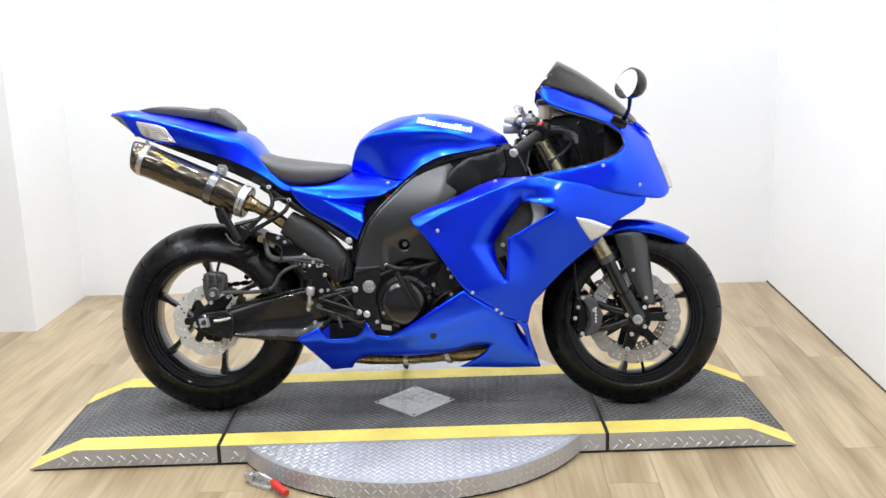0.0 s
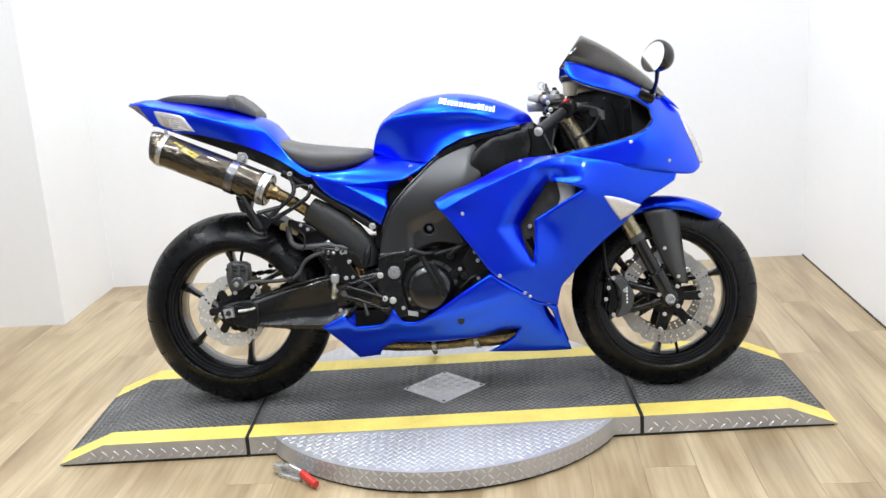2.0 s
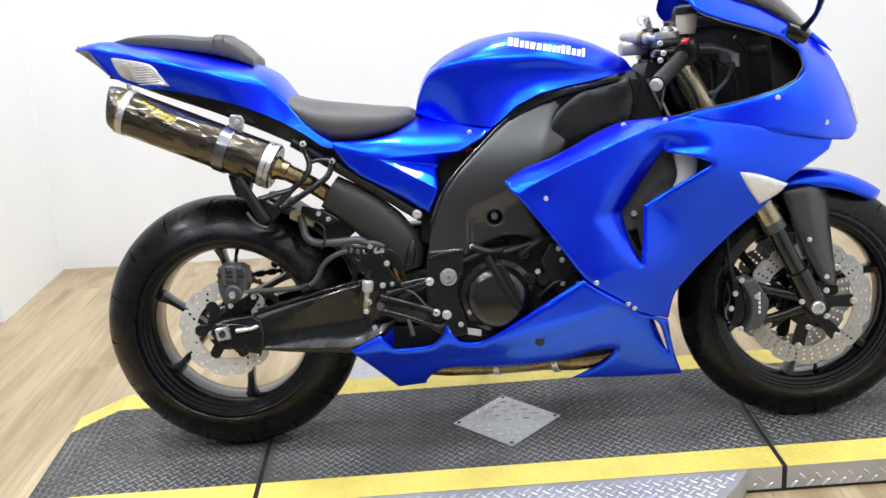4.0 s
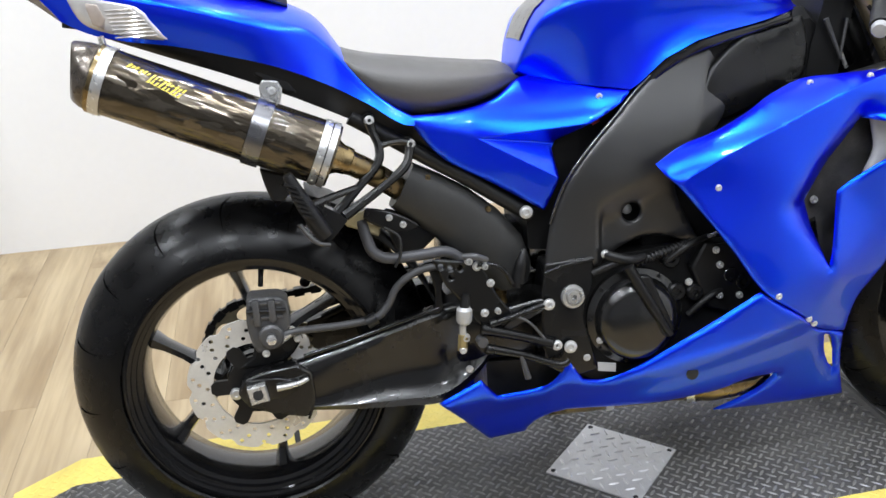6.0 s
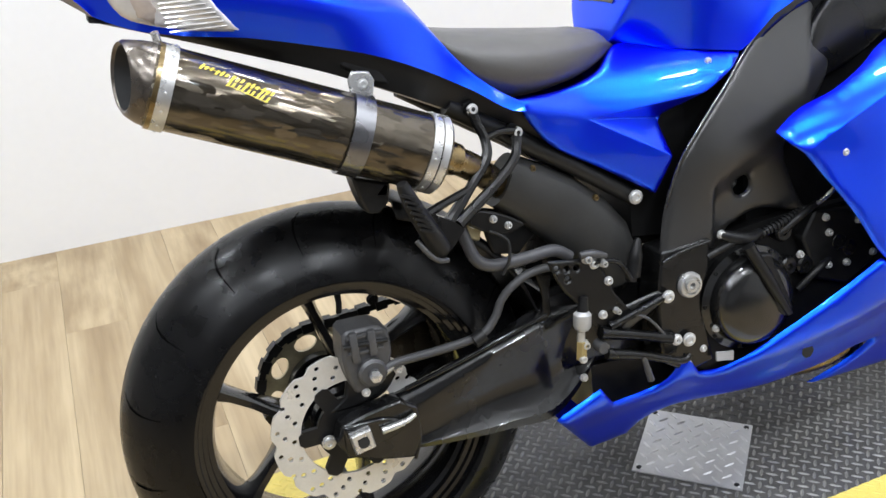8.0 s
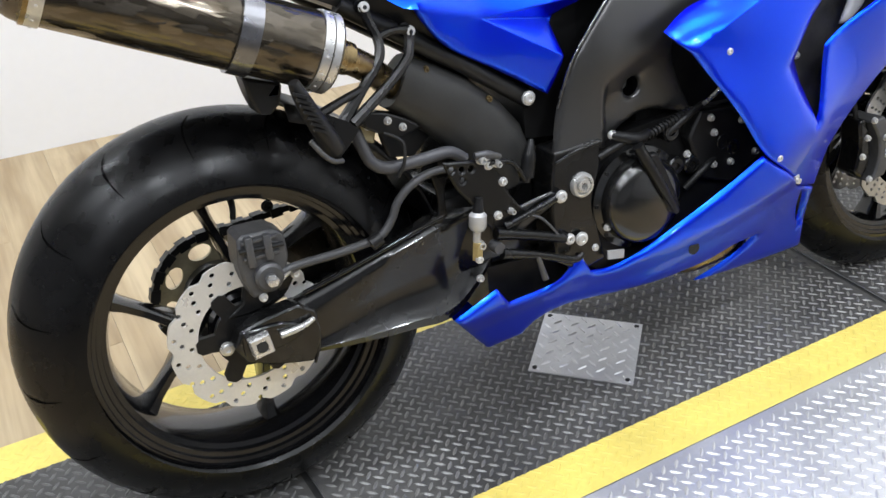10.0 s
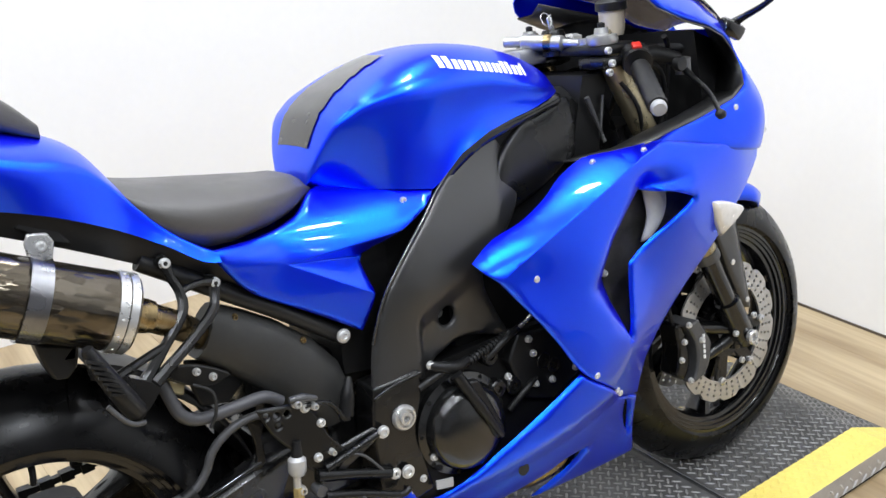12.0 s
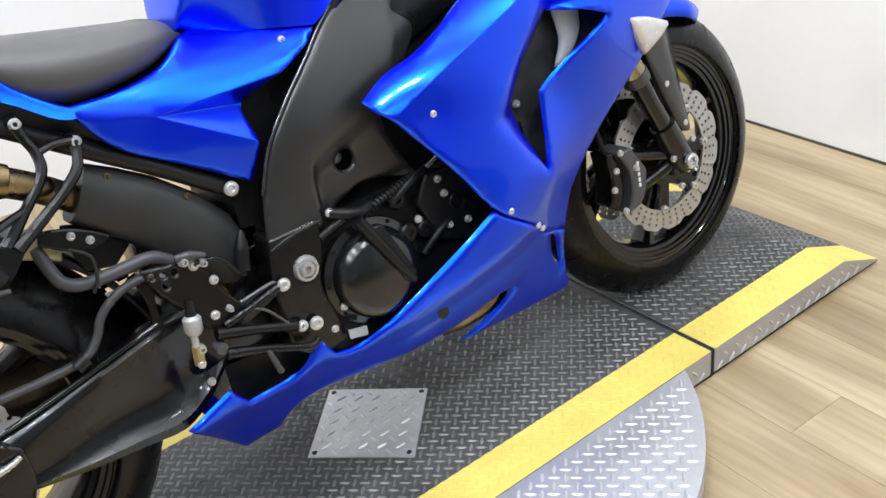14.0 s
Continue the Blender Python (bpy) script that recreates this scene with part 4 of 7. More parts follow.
# frame covers
# metal of a bead added to carry the glint of the cover's rounded edge
BRIGHT_EDGE = material("edge_line_metal", (0.22, 0.22, 0.22), 0.22, 1.0, vary=0.5, coarse=12, fine=60)
FRAME_Y = field([(-0.19, 0.476, -0.186), (-0.045, 0.553, -0.183), (-0.037, 0.752, -0.164), (0.0, 0.64, -0.190), (0.25, 0.82, -0.132), (0.1, 0.76, -0.158), (-0.196, 0.567, -0.182), (0.06, 0.5, -0.18), (-0.1, 0.62, -0.192), (0.13, 0.72, -0.175)])


def frame_shape(x, z):
    """A soft fold down the front and a lower part that turns under."""
    fold = 0.35 * max(0.0, (x - 0.075) - 0.30 * (z - 0.70)) if z > 0.62 else 0.0
    under = 0.30 * max(0.0, (0.575 + 0.45 * (x + 0.10)) - z) if x > -0.10 else 0.0
    return min(fold, 0.02) + min(under, 0.012)


FRAME_OUT = [(-0.186, 0.548), (-0.161, 0.608), (-0.122, 0.660), (-0.064, 0.716), (-0.012, 0.763), (0.042, 0.797), (0.098, 0.813), (0.157, 0.823), (0.160, 0.776), (0.143, 0.734), (0.118, 0.688), (0.074, 0.652), (0.030, 0.618), (0.040, 0.566), (0.084, 0.478),
             (-0.005, 0.505), (-0.059, 0.492), (-0.105, 0.466), (-0.130, 0.468), (-0.204, 0.462)]
HOLE = ring(0.0165, 20, (-0.042, 0.550))
for s in (-1, 1):
    fc = panel("frame_cover", FRAME_OUT, FRAME_Y, SATIN_GREY, bike, "satin black frame side cover" if s < 0 else "", holes=[HOLE], shape=frame_shape, side=s, step=0.008, roll=0.006, lip=0.005)
    panel("frame_spar", [(0.163, 0.825), (0.20, 0.833), (0.252, 0.846), (0.284, 0.850), (0.292, 0.80), (0.282, 0.752), (0.237, 0.728), (0.169, 0.70), (0.06, 0.67), (0.085, 0.733), (0.11, 0.785)], lambda x, z: -0.160 + 0.10 * (x - 0.12) + 0.10 * max(0.0, z - 0.75), FRAME_BLACK, bike, "black alloy frame spar", side=s, step=0.02)
    edge = [(-0.189, 0.548), (-0.165, 0.608), (-0.126, 0.661), (-0.068, 0.717), (-0.016, 0.764), (0.040, 0.799), (0.098, 0.815), (0.155, 0.825)]
    bm = tube(bmesh.new(), [(x, s * (-FRAME_Y(x, z) - 0.001 - INSET), z + RISE) for x, z in edge], 0.0026, 10)
    part("edge_bead", bm, BRIGHT_EDGE, fc, "thin metal bead added to carry the glint along the edge")
    bm = lathe(bmesh.new(), [(0.0, 0.0), (0.009, 0.0), (0.009, -0.006), (0.006, -0.008), (0.0, -0.008)], 16, (-0.042, s * 0.101, 0.5555))
    part("frame_bolt", bm, BOLT, fc)
    panel("tank_seal", [(-0.030, 0.763), (0.014, 0.800), (0.071, 0.826), (0.128, 0.838), (0.185, 0.846), (0.258, 0.860), (0.262, 0.842), (0.19, 0.828), (0.13, 0.815), (0.073, 0.800), (0.02, 0.772), (-0.014, 0.742)], lambda x, z: -0.158 + 0.10 * max(0.0, x - 0.10), GLOSS_BLACK, bike, "black rubber seal under the tank" if s < 0 else "", side=s, step=0.02, roll=0.006)
# dark block of the frame, closing off the view between the covers
bm = bmesh.new()
loft(bm, [[(x, -w, z0), (x, -w, z1), (x, -w * 0.7, z1 + 0.02), (x, w * 0.7, z1 + 0.02), (x, w, z1), (x, w, z0)] for x, w, z0, z1 in ((-0.215, 0.09, 0.50, 0.66), (-0.12, 0.10, 0.49, 0.73), (0.0, 0.10, 0.50, 0.75), (0.10, 0.105, 0.50, 0.835), (0.18, 0.105, 0.50, 0.845), (0.26, 0.095, 0.52, 0.85), (0.30, 0.085, 0.54, 0.85), (0.36, 0.07, 0.56, 0.80))])
part("main_frame", bm, CORE_BLACK, bike, "black frame core under the tank", smooth=False)

# fairing
FOLD = [(0.004, 0.606), (0.008, 0.609), (0.06, 0.640), (0.12, 0.668), (0.178, 0.692), (0.25, 0.720), (0.315, 0.742), (0.385, 0.759)]
FOLD_Y = (-0.261, -0.262, -0.270, -0.273, -0.273, -0.270, -0.262, -0.250)
FOLD_PTS = [(x, z, y) for (x, z), y in zip(FOLD[1:], FOLD_Y[1:])]
FLANK = field([*FOLD_PTS, (0.07, 0.599, -0.266), (0.07, 0.516, -0.273), (0.134, 0.44, -0.274), (0.173, 0.405, -0.273), (0.247, 0.343, -0.238), (0.284, 0.428, -0.252), (0.299, 0.695, -0.266), (0.411, 0.663, -0.275), (0.584, 0.787, -0.241), (0.19, 0.60, -0.276),
               (0.706, 0.722, -0.185), (0.495, 0.629, -0.252), (0.564, 0.547, -0.206), (0.62, 0.62, -0.215), (0.42, 0.45, -0.205), (0.40, 0.36, -0.18), (0.347, 0.289, -0.185), (0.318, 0.556, -0.246), (0.47, 0.775, -0.245)])
SHELF = bowl([*FOLD_PTS, (-0.018, 0.640, -0.222), (0.03, 0.664, -0.222), (0.084, 0.683, -0.221), (0.142, 0.708, -0.219), (0.19, 0.730, -0.212), (0.25, 0.751, -0.198), (0.30, 0.757, -0.212), (0.338, 0.760, -0.236)])


def FAIR_Y(x, z):
    """Fairing side: a flank, and a narrow shelf turned up above the fold."""
    if x > 0.392:
        return FLANK(x, z)
    zf = smooth_interp(x, [p[0] for p in FOLD], [p[1] for p in FOLD])
    return SHELF(x, z) + (FLANK(x, zf) - SHELF(x, zf)) * math.exp((zf - z) / 0.03) if z > zf else FLANK(x, z)


def fair_shape(x, z):
    """The flank dips towards the rear edge of the air outlet."""
    edge = np.interp(z, (0.436, 0.47, 0.51, 0.552, 0.617, 0.684), (0.277, 0.262, 0.25, 0.243, 0.29, 0.335))
    deep = np.interp(z, (0.436, 0.47, 0.51, 0.552, 0.617, 0.684, 0.725), (0.0, 0.012, 0.030, 0.042, 0.048, 0.036, 0.0))
    wide = np.interp(z, (0.44, 0.50, 0.545, 0.62, 0.70), (0.035, 0.05, 0.08, 0.085, 0.06))
    if x > edge + 0.006:
        return float(deep * max(0.0, 1 - (x - edge) / 0.10)) if z > 0.684 else 0.0
    u = min(1.0, max(0.0, 1 - (edge - x) / wide))
    return deep * u * u * (1.5 - 0.5 * u)


FAIR_OUT = [(-0.018, 0.638), (0.03, 0.664), (0.084, 0.683), (0.142, 0.708), (0.19, 0.731), (0.25, 0.752), (0.30, 0.757), (0.338, 0.760), (0.392, 0.762), (0.42, 0.754), (0.52, 0.732), (0.63, 0.710), (0.728, 0.684), (0.72, 0.662), (0.685, 0.642), (0.641, 0.619), (0.607, 0.594), (0.564, 0.545), (0.492, 0.485), (0.423, 0.419),
            (0.392, 0.385), (0.362, 0.352), (0.347, 0.292), (0.30, 0.308), (0.274, 0.320), (0.248, 0.342), (0.205, 0.373), (0.146, 0.418), (0.089, 0.498), (0.038, 0.566), (0.005, 0.607), (-0.010, 0.622)]
VENT = [(0.335, 0.684), (0.385, 0.674), (0.436, 0.655), (0.36, 0.611), (0.286, 0.568), (0.284, 0.505), (0.277, 0.434), (0.262, 0.47), (0.25, 0.51), (0.243, 0.552), (0.29, 0.617)]
COWL_Y = field([(0.385, 0.760, -0.248), (0.52, 0.72, -0.246), (0.584, 0.787, -0.241), (0.706, 0.722, -0.205), (0.74, 0.79, -0.165), (0.73, 0.675, -0.172), (0.80, 0.69, -0.11), (0.83, 0.72, -0.06), (0.80, 0.79, -0.085), (0.75, 0.885, -0.075), (0.70, 0.915, -0.10),
                (0.638, 0.848, -0.215), (0.654, 0.922, -0.162), (0.594, 0.968, -0.165), (0.51, 1.00, -0.185), (0.40, 1.03, -0.205), (0.41, 0.985, -0.232), (0.54, 0.935, -0.23), (0.47, 0.775, -0.235), (0.66, 0.78, -0.235)])
COWL_OUT = [(0.375, 0.760), (0.425, 0.772), (0.511, 0.786), (0.582, 0.803), (0.628, 0.821), (0.656, 0.849), (0.650, 0.882), (0.603, 0.915), (0.540, 0.938), (0.477, 0.957), (0.417, 0.982), (0.397, 1.01), (0.401, 1.040), (0.454, 1.029), (0.523, 1.004),
            (0.594, 0.976), (0.657, 0.936), (0.703, 0.914), (0.735, 0.893), (0.756, 0.866), (0.783, 0.82), (0.807, 0.765), (0.820, 0.722), (0.812, 0.694), (0.785, 0.679), (0.734, 0.682), (0.63, 0.700), (0.52, 0.722), (0.42, 0.744)]
BELLY_Y = field([(-0.397, 0.254, -0.187), (-0.166, 0.304, -0.199), (0.217, 0.19, -0.157), (-0.301, 0.132, -0.10), (0, 0.132, -0.11), (0.399, 0.137, -0.12), (0.38, 0.3, -0.185), (0.247, 0.343, -0.238), (0.143, 0.424, -0.275), (0.173, 0.405, -0.272),
                 (0, 0.3, -0.22), (0.1, 0.34, -0.25), (0, 0.2, -0.17), (-0.32, 0.288, -0.20)])


def belly_shape(x, z):
    """The folded crease along the lower half of the belly pan."""
    line = 0.272 + 0.22 * max(0.0, x + 0.05) + 0.08 * (x + 0.1)
    return -0.010 * max(0.0, 1 - abs(z - line) / 0.05)


BELLY_OUT = [(-0.397, 0.256), (-0.324, 0.292), (-0.293, 0.25), (-0.221, 0.253), (-0.194, 0.266), (-0.168, 0.306), (-0.14, 0.263), (-0.1, 0.259), (-0.047, 0.286), (0.065, 0.361), (0.146, 0.413), (0.205, 0.371), (0.248, 0.340), (0.274, 0.318), (0.30, 0.306), (0.347, 0.289),
             (0.363, 0.214), (0.39, 0.136), (0.271, 0.136), (0.125, 0.142), (0.20, 0.188), (0.225, 0.222), (0.165, 0.220), (0.10, 0.200), (-0.055, 0.185), (-0.166, 0.185), (-0.215, 0.165), (-0.23, 0.14), (-0.298, 0.134)]
for s in (-1, 1):
    fairing = panel("side_fairing", FAIR_OUT, FAIR_Y, BLUE, bike, "glossy blue side fairing with an air outlet" if s < 0 else "", holes=[VENT], shape=fair_shape, side=s, step=0.009, roll=0.006, lip=0.005, creases=[[(x, smooth_interp(x, [p[0] for p in FOLD], [p[1] for p in FOLD])) for x in np.linspace(0.006, 0.39, 40)]])
    panel("nose_cowl", COWL_OUT, COWL_Y, BLUE, bike, "blue nose cowl round the cockpit" if s < 0 else "", side=s, step=0.012, roll=0.009, lip=0.007)
    panel("belly_pan", BELLY_OUT, BELLY_Y, BLUE, bike, "blue belly pan with an opening for the exhaust" if s < 0 else "", holes=[[(0.302, 0.296), (0.327, 0.278), (0.352, 0.205), (0.336, 0.22), (0.316, 0.256)]], shape=belly_shape, side=s, step=0.011)


# ---- running gear ----
def at(x, y, z):
    return Vector((x, y + INSET, z + RISE))


def bar(name, pts, r, mat, parent, label="", n=10, steps_=4):
    return part(name, tube(bmesh.new(), [at(*p) for p in pts], r, n, True, steps_), mat, parent, label)


def bolt(x, y, z, r=0.007, parent=None, mat=None, h=0.005, normal=(0, -1, 0), name="bolt"):
    """A socket-head bolt: head, rounded rim and a sunk socket."""
    r *= 0.86
    bm = lathe(bmesh.new(), [(r * 1.25, 0.002), (r * 1.25, -0.001), (r, -0.0012), (r, -h * 0.8), (r * 0.85, -h), (r * 0.5, -h), (r * 0.45, -h * 0.4), (0.0005, -h * 0.4)], 14)
    ob = part(name, bm, mat or BOLT, parent or bike)
    q = Vector((0, -1, 0)).rotation_difference(Vector(normal).normalized())
    ob.matrix_basis = Matrix.Translation(at(x, y, z)) @ q.to_matrix().to_4x4()
    return ob


def slab(name, outline, y0, y1, mat, parent, label="", holes=(), soft=0.004):
    """A flat machined or cast piece from an outline in x, z."""
    pts = [(x, z + RISE) for x, z in curved(outline, 0.015)]
    bm = plate(bmesh.new(), pts, [[(x, z + RISE) for x, z in h] for h in holes], y0 + INSET, y1 + INSET)
    ob = part(name, bm, mat, parent, label, sharp=35)
    if soft:
        mod = ob.modifiers.new("edge", "BEVEL")
        mod.width, mod.segments, mod.limit_method, mod.angle_limit = soft, 2, "ANGLE", radians(50)
    return ob


# silencer
MUF_A, MUF_B = at(-0.912, -0.160, 0.860), at(-0.512, -0.186, 0.686)


def weave_material():
    """Dark brown carbon sleeve of broken flat tows, each tilted its own way, so that single tows glint."""
    m = bpy.data.materials.new("carbon_tow_sleeve")
    m.use_nodes = True
    nt = m.node_tree
    bsdf = nt.nodes["Principled BSDF"]
    co = nt.nodes.new("ShaderNodeTexCoord").outputs["Object"]
    mp = nt.nodes.new("ShaderNodeMapping")
    mp.inputs["Scale"].default_value = (125, 38, 125)
    mp.inputs["Rotation"].default_value = (0.25, 0, 0.25)
    nt.links.new(co, mp.inputs[0])
    vo = nt.nodes.new("ShaderNodeTexVoronoi")
    vo.distance = "CHEBYCHEV"
    vo.inputs["Scale"].default_value = 1.0
    nt.links.new(mp.outputs[0], vo.inputs["Vector"])
    tilt = nt.nodes.new("ShaderNodeVectorMath")
    tilt.operation = "SUBTRACT"
    nt.links.new(vo.outputs["Color"], tilt.inputs[0])
    tilt.inputs[1].default_value = (0.5, 0.5, 0.5)
    scale = nt.nodes.new("ShaderNodeVectorMath")
    scale.operation = "SCALE"
    scale.inputs["Scale"].default_value = 0.30
    nt.links.new(tilt.outputs[0], scale.inputs[0])
    add = nt.nodes.new("ShaderNodeVectorMath")
    add.operation = "ADD"
    nt.links.new(nt.nodes.new("ShaderNodeNewGeometry").outputs["Normal"], add.inputs[0])
    nt.links.new(scale.outputs[0], add.inputs[1])
    unit = nt.nodes.new("ShaderNodeVectorMath")
    unit.operation = "NORMALIZE"
    nt.links.new(add.outputs[0], unit.inputs[0])
    nt.links.new(unit.outputs[0], bsdf.inputs["Normal"])
    ramp = nt.nodes.new("ShaderNodeValToRGB")
    ramp.color_ramp.elements[0].color, ramp.color_ramp.elements[1].color = (0.085, 0.070, 0.050, 1), (0.14, 0.122, 0.095, 1)
    ramp.color_ramp.elements[0].position, ramp.color_ramp.elements[1].position = 0.35, 0.9
    nt.links.new(vo.outputs["Color"], ramp.inputs[0])
    nt.links.new(ramp.outputs[0], bsdf.inputs["Base Color"])
    bsdf.inputs["Roughness"].default_value = 0.2
    bsdf.inputs["Metallic"].default_value = 0.9
    bsdf.inputs["Coat Weight"].default_value, bsdf.inputs["Coat Roughness"].default_value = 0.35, 0.08
    return m


SLEEVE = weave_material()
HOUSING_GREY = material("pale_grey_plastic", (0.34, 0.34, 0.345), 0.4, vary=0.05)
L = (MUF_B - MUF_A).length
muffler = part("silencer", lathe(bmesh.new(), [(0.0, 0.036), (0.0505, 0.034), (0.0512, 0.044), (0.0512, L - 0.03), (0.049, L - 0.024), (0.0, L - 0.022)], 48), SLEEVE, bike, "carbon silencer with worn bright flecks", sharp=50)
muffler.matrix_basis = along(MUF_A, MUF_B)
bm = lathe(bmesh.new(), [(0.033, 0.024), (0.037, 0.004), (0.040, 0.001), (0.044, 0.005), (0.0490, 0.022), (0.0508, 0.038), (0.046, 0.038), (0.034, 0.024)], 40, closed=True)
for v in bm.verts:
    if v.co.y < 0.034:
        v.co.y += (0.30 * v.co.x - 0.24 * v.co.z) * (1 - v.co.y / 0.034)
part("end_cap", bm, material("blackened_titanium", (0.16, 0.14, 0.12), 0.3, 0.9, vary=0.3, coarse=20), muffler, "smoked titanium end cap with a slanted outlet", sharp=50)
# black liner puts the shade inside the open outlet into its colour
bm = lathe(bmesh.new(), [(0.0, 0.030), (0.0335, 0.030), (0.0372, 0.0035), (0.0362, 0.0035), (0.0325, 0.028), (0.0, 0.028)], 40)
for v in bm.verts:
    if v.co.y < 0.024:
        v.co.y += (0.30 * v.co.x - 0.24 * v.co.z) * (1 - v.co.y / 0.034)
part("bore", bm, BLACK_GAP, muffler, "outlet bore blackened for its deep shade")
for y0, w, mat in ((0.037, 0.006, GOLD), (0.043, 0.016, STEEL), (L - 0.052, 0.012, STEEL), (L - 0.038, 0.010, STEEL)):
    part("band", lathe(bmesh.new(), [(0.0508, y0), (0.0532, y0), (0.0532, y0 + w), (0.0508, y0 + w)], 48, closed=True), mat, muffler, "bright riveted band")
for y0 in (0.051, L - 0.046):
    for k in range(14):
        a = 2 * math.pi * k / 14
        bm = lathe(bmesh.new(), [(0.0022, 0.0), (0.002, 0.0008), (0.001, 0.0013), (0.0002, 0.0014)], 8, axis="z")
        rv = part("rivet", bm, BOLT, muffler)
        rv.matrix_basis = Matrix.Translation((0.0532 * math.cos(a), y0, 0.0532 * math.sin(a))) @ Vector((0, 0, 1)).rotation_difference(Vector((math.cos(a), 0, math.sin(a)))).to_matrix().to_4x4()
part("core_pipe", lathe(bmesh.new(), [(0.0, L - 0.035), (0.036, L - 0.035), (0.030, L - 0.024), (0.0235, L - 0.014), (0.0225, L - 0.004), (0.021, L + 0.004), (0.0, L + 0.004)], 32), GOLD, muffler, "heat-stained inlet cone", sharp=35)
YELLOW_INK = material("faded_yellow_decal", (0.72, 0.58, 0.05), 0.4, vary=0.25, coarse=60, fine=300)
strokes = [(0.082 + 0.0062 * i, 0.0034, 45 - 1.25 * i + 1.6 * (i % 3), 55 - 1.25 * i - 1.5 * (i % 2)) for i in range(15)]
strokes += [(0.116 + 0.006 * i, 0.0032, 29 - 1.1 * i + 1.5 * (i % 2), 37 - 1.1 * i) for i in range(9)]
strokes += [(0.084, 0.085, 51, 52.2), (0.118, 0.05, 30, 31)]
for i, (y0, w, a0, a1) in enumerate(strokes):
    slide = 1.25 * (w / 0.0062) if w > 0.01 else 0.0
    bm = bmesh.new()
    rows = [[bm.verts.new((0.0516 * math.cos(radians(a - drop)), y + 0.0005 * (a - a0), 0.0516 * math.sin(radians(a - drop)))) for a in (a0, (a0 + a1) / 2, a1)] for y, drop in ((y0, 0), (y0 + w, slide))]
    for j in range(2):
        bm.faces.new((rows[0][j], rows[0][j + 1], rows[1][j + 1], rows[1][j]))
    part("decal_bar", bm, YELLOW_INK, muffler, "worn yellow decal on the silencer")
# strap and hanger
cy = 0.278
part("strap", lathe(bmesh.new(), [(0.0514, cy), (0.0548, cy), (0.0548, cy + 0.026), (0.0514, cy + 0.026)], 48, closed=True), material("dark_steel_strap", (0.20, 0.20, 0.21), 0.25, 0.9, vary=0.15), muffler, "dark steel strap")
hanger = slab("hanger_tab", [(-0.634, 0.775), (-0.612, 0.768), (-0.602, 0.805), (-0.608, 0.818), (-0.632, 0.822), (-0.638, 0.81)], -0.163, -0.158, STEEL, bike, "bright silencer hanger tab", holes=[ring(0.005, 12, (-0.619, 0.803))])
bolt(-0.619, -0.163, 0.803, 0.0065)
slab("hanger_arm", [(-0.60, 0.80), (-0.58, 0.795), (-0.60, 0.83), (-0.63, 0.845), (-0.645, 0.83)], -0.156, -0.148, SATIN_BLACK, bike, "black silencer hanger arm")
bar("rear_hook", [(-0.862, -0.155, 0.905), (-0.858, -0.15, 0.88), (-0.85, -0.145, 0.872), (-0.835, -0.14, 0.882)], 0.005, STEEL, bike, "small bright hook above the silencer")
slab("lower_tab", [(-0.652, 0.685), (-0.600, 0.667), (-0.607, 0.640), (-0.620, 0.628), (-0.638, 0.632), (-0.646, 0.655)], -0.165, -0.125, SATIN_BLACK, bike, "black rubber buffer under the silencer")
bar("red_reservoir", [(-0.100, -0.135, 0.706), (-0.088, -0.137, 0.712)], 0.009, RED, bike, "red cap behind the side cover")
# mid pipe and shield
bar("mid_pipe", [(-0.515, -0.186, 0.687), (-0.475, -0.165, 0.660), (-0.43, -0.128, 0.622), (-0.37, -0.118, 0.57), (-0.30, -0.115, 0.50), (-0.265, -0.11, 0.40)], 0.0195, GOLD, bike, "heat-stained mid pipe", 16)


def shield_section(x, y, z, r, d):
    n = Vector((-d[1], d[0]))
    out = []
    for k in range(18):
        a = 2 * math.pi * k / 18
        c, s = math.cos(a), math.sin(a)
        out.append(at(x + n.x * r * s, y - 0.034 * math.copysign(abs(c) ** 0.7, c), z + n.y * r * math.copysign(abs(s) ** 0.8, s)))
    return out


rows = [(-0.425, 0.628, 0.041), (-0.385, 0.602, 0.046), (-0.345, 0.573, 0.050), (-0.302, 0.533, 0.053), (-0.270, 0.494, 0.052), (-0.252, 0.458, 0.044), (-0.247, 0.436, 0.030)]
rings = []
for i, (x, z, r) in enumerate(rows):
    (xa, za, _), (xb, zb, _) = rows[max(0, i - 1)], rows[min(len(rows) - 1, i + 1)]
    d = Vector((xb - xa, zb - za)).normalized()
    rings.append(shield_section(x, -0.122, z, r, d))
shield = part("heat_shield", loft(bmesh.new(), rings), material("matt_black_shield", (0.022, 0.022, 0.021), 0.5, vary=0.25, coarse=12, fine=180), bike, "matt black pipe heat shield", sharp=60)
for x, z in ((-0.383, 0.640), (-0.285, 0.576), (-0.251, 0.452)):
    bolt(x, -0.146, z, 0.005, shield, GOLD)
for x, z in ((-0.452, 0.580), (-0.43, 0.566)):
    bolt(x, -0.150, z, 0.0055)
slab("pipe_bracket", [(-0.49, 0.60), (-0.455, 0.592), (-0.42, 0.575), (-0.40, 0.56), (-0.43, 0.552), (-0.47, 0.565), (-0.495, 0.582)], -0.148, -0.142, FRAME_BLACK, bike, "small black bracket")
bolt(-0.222, -0.155, 0.566, 0.0105)


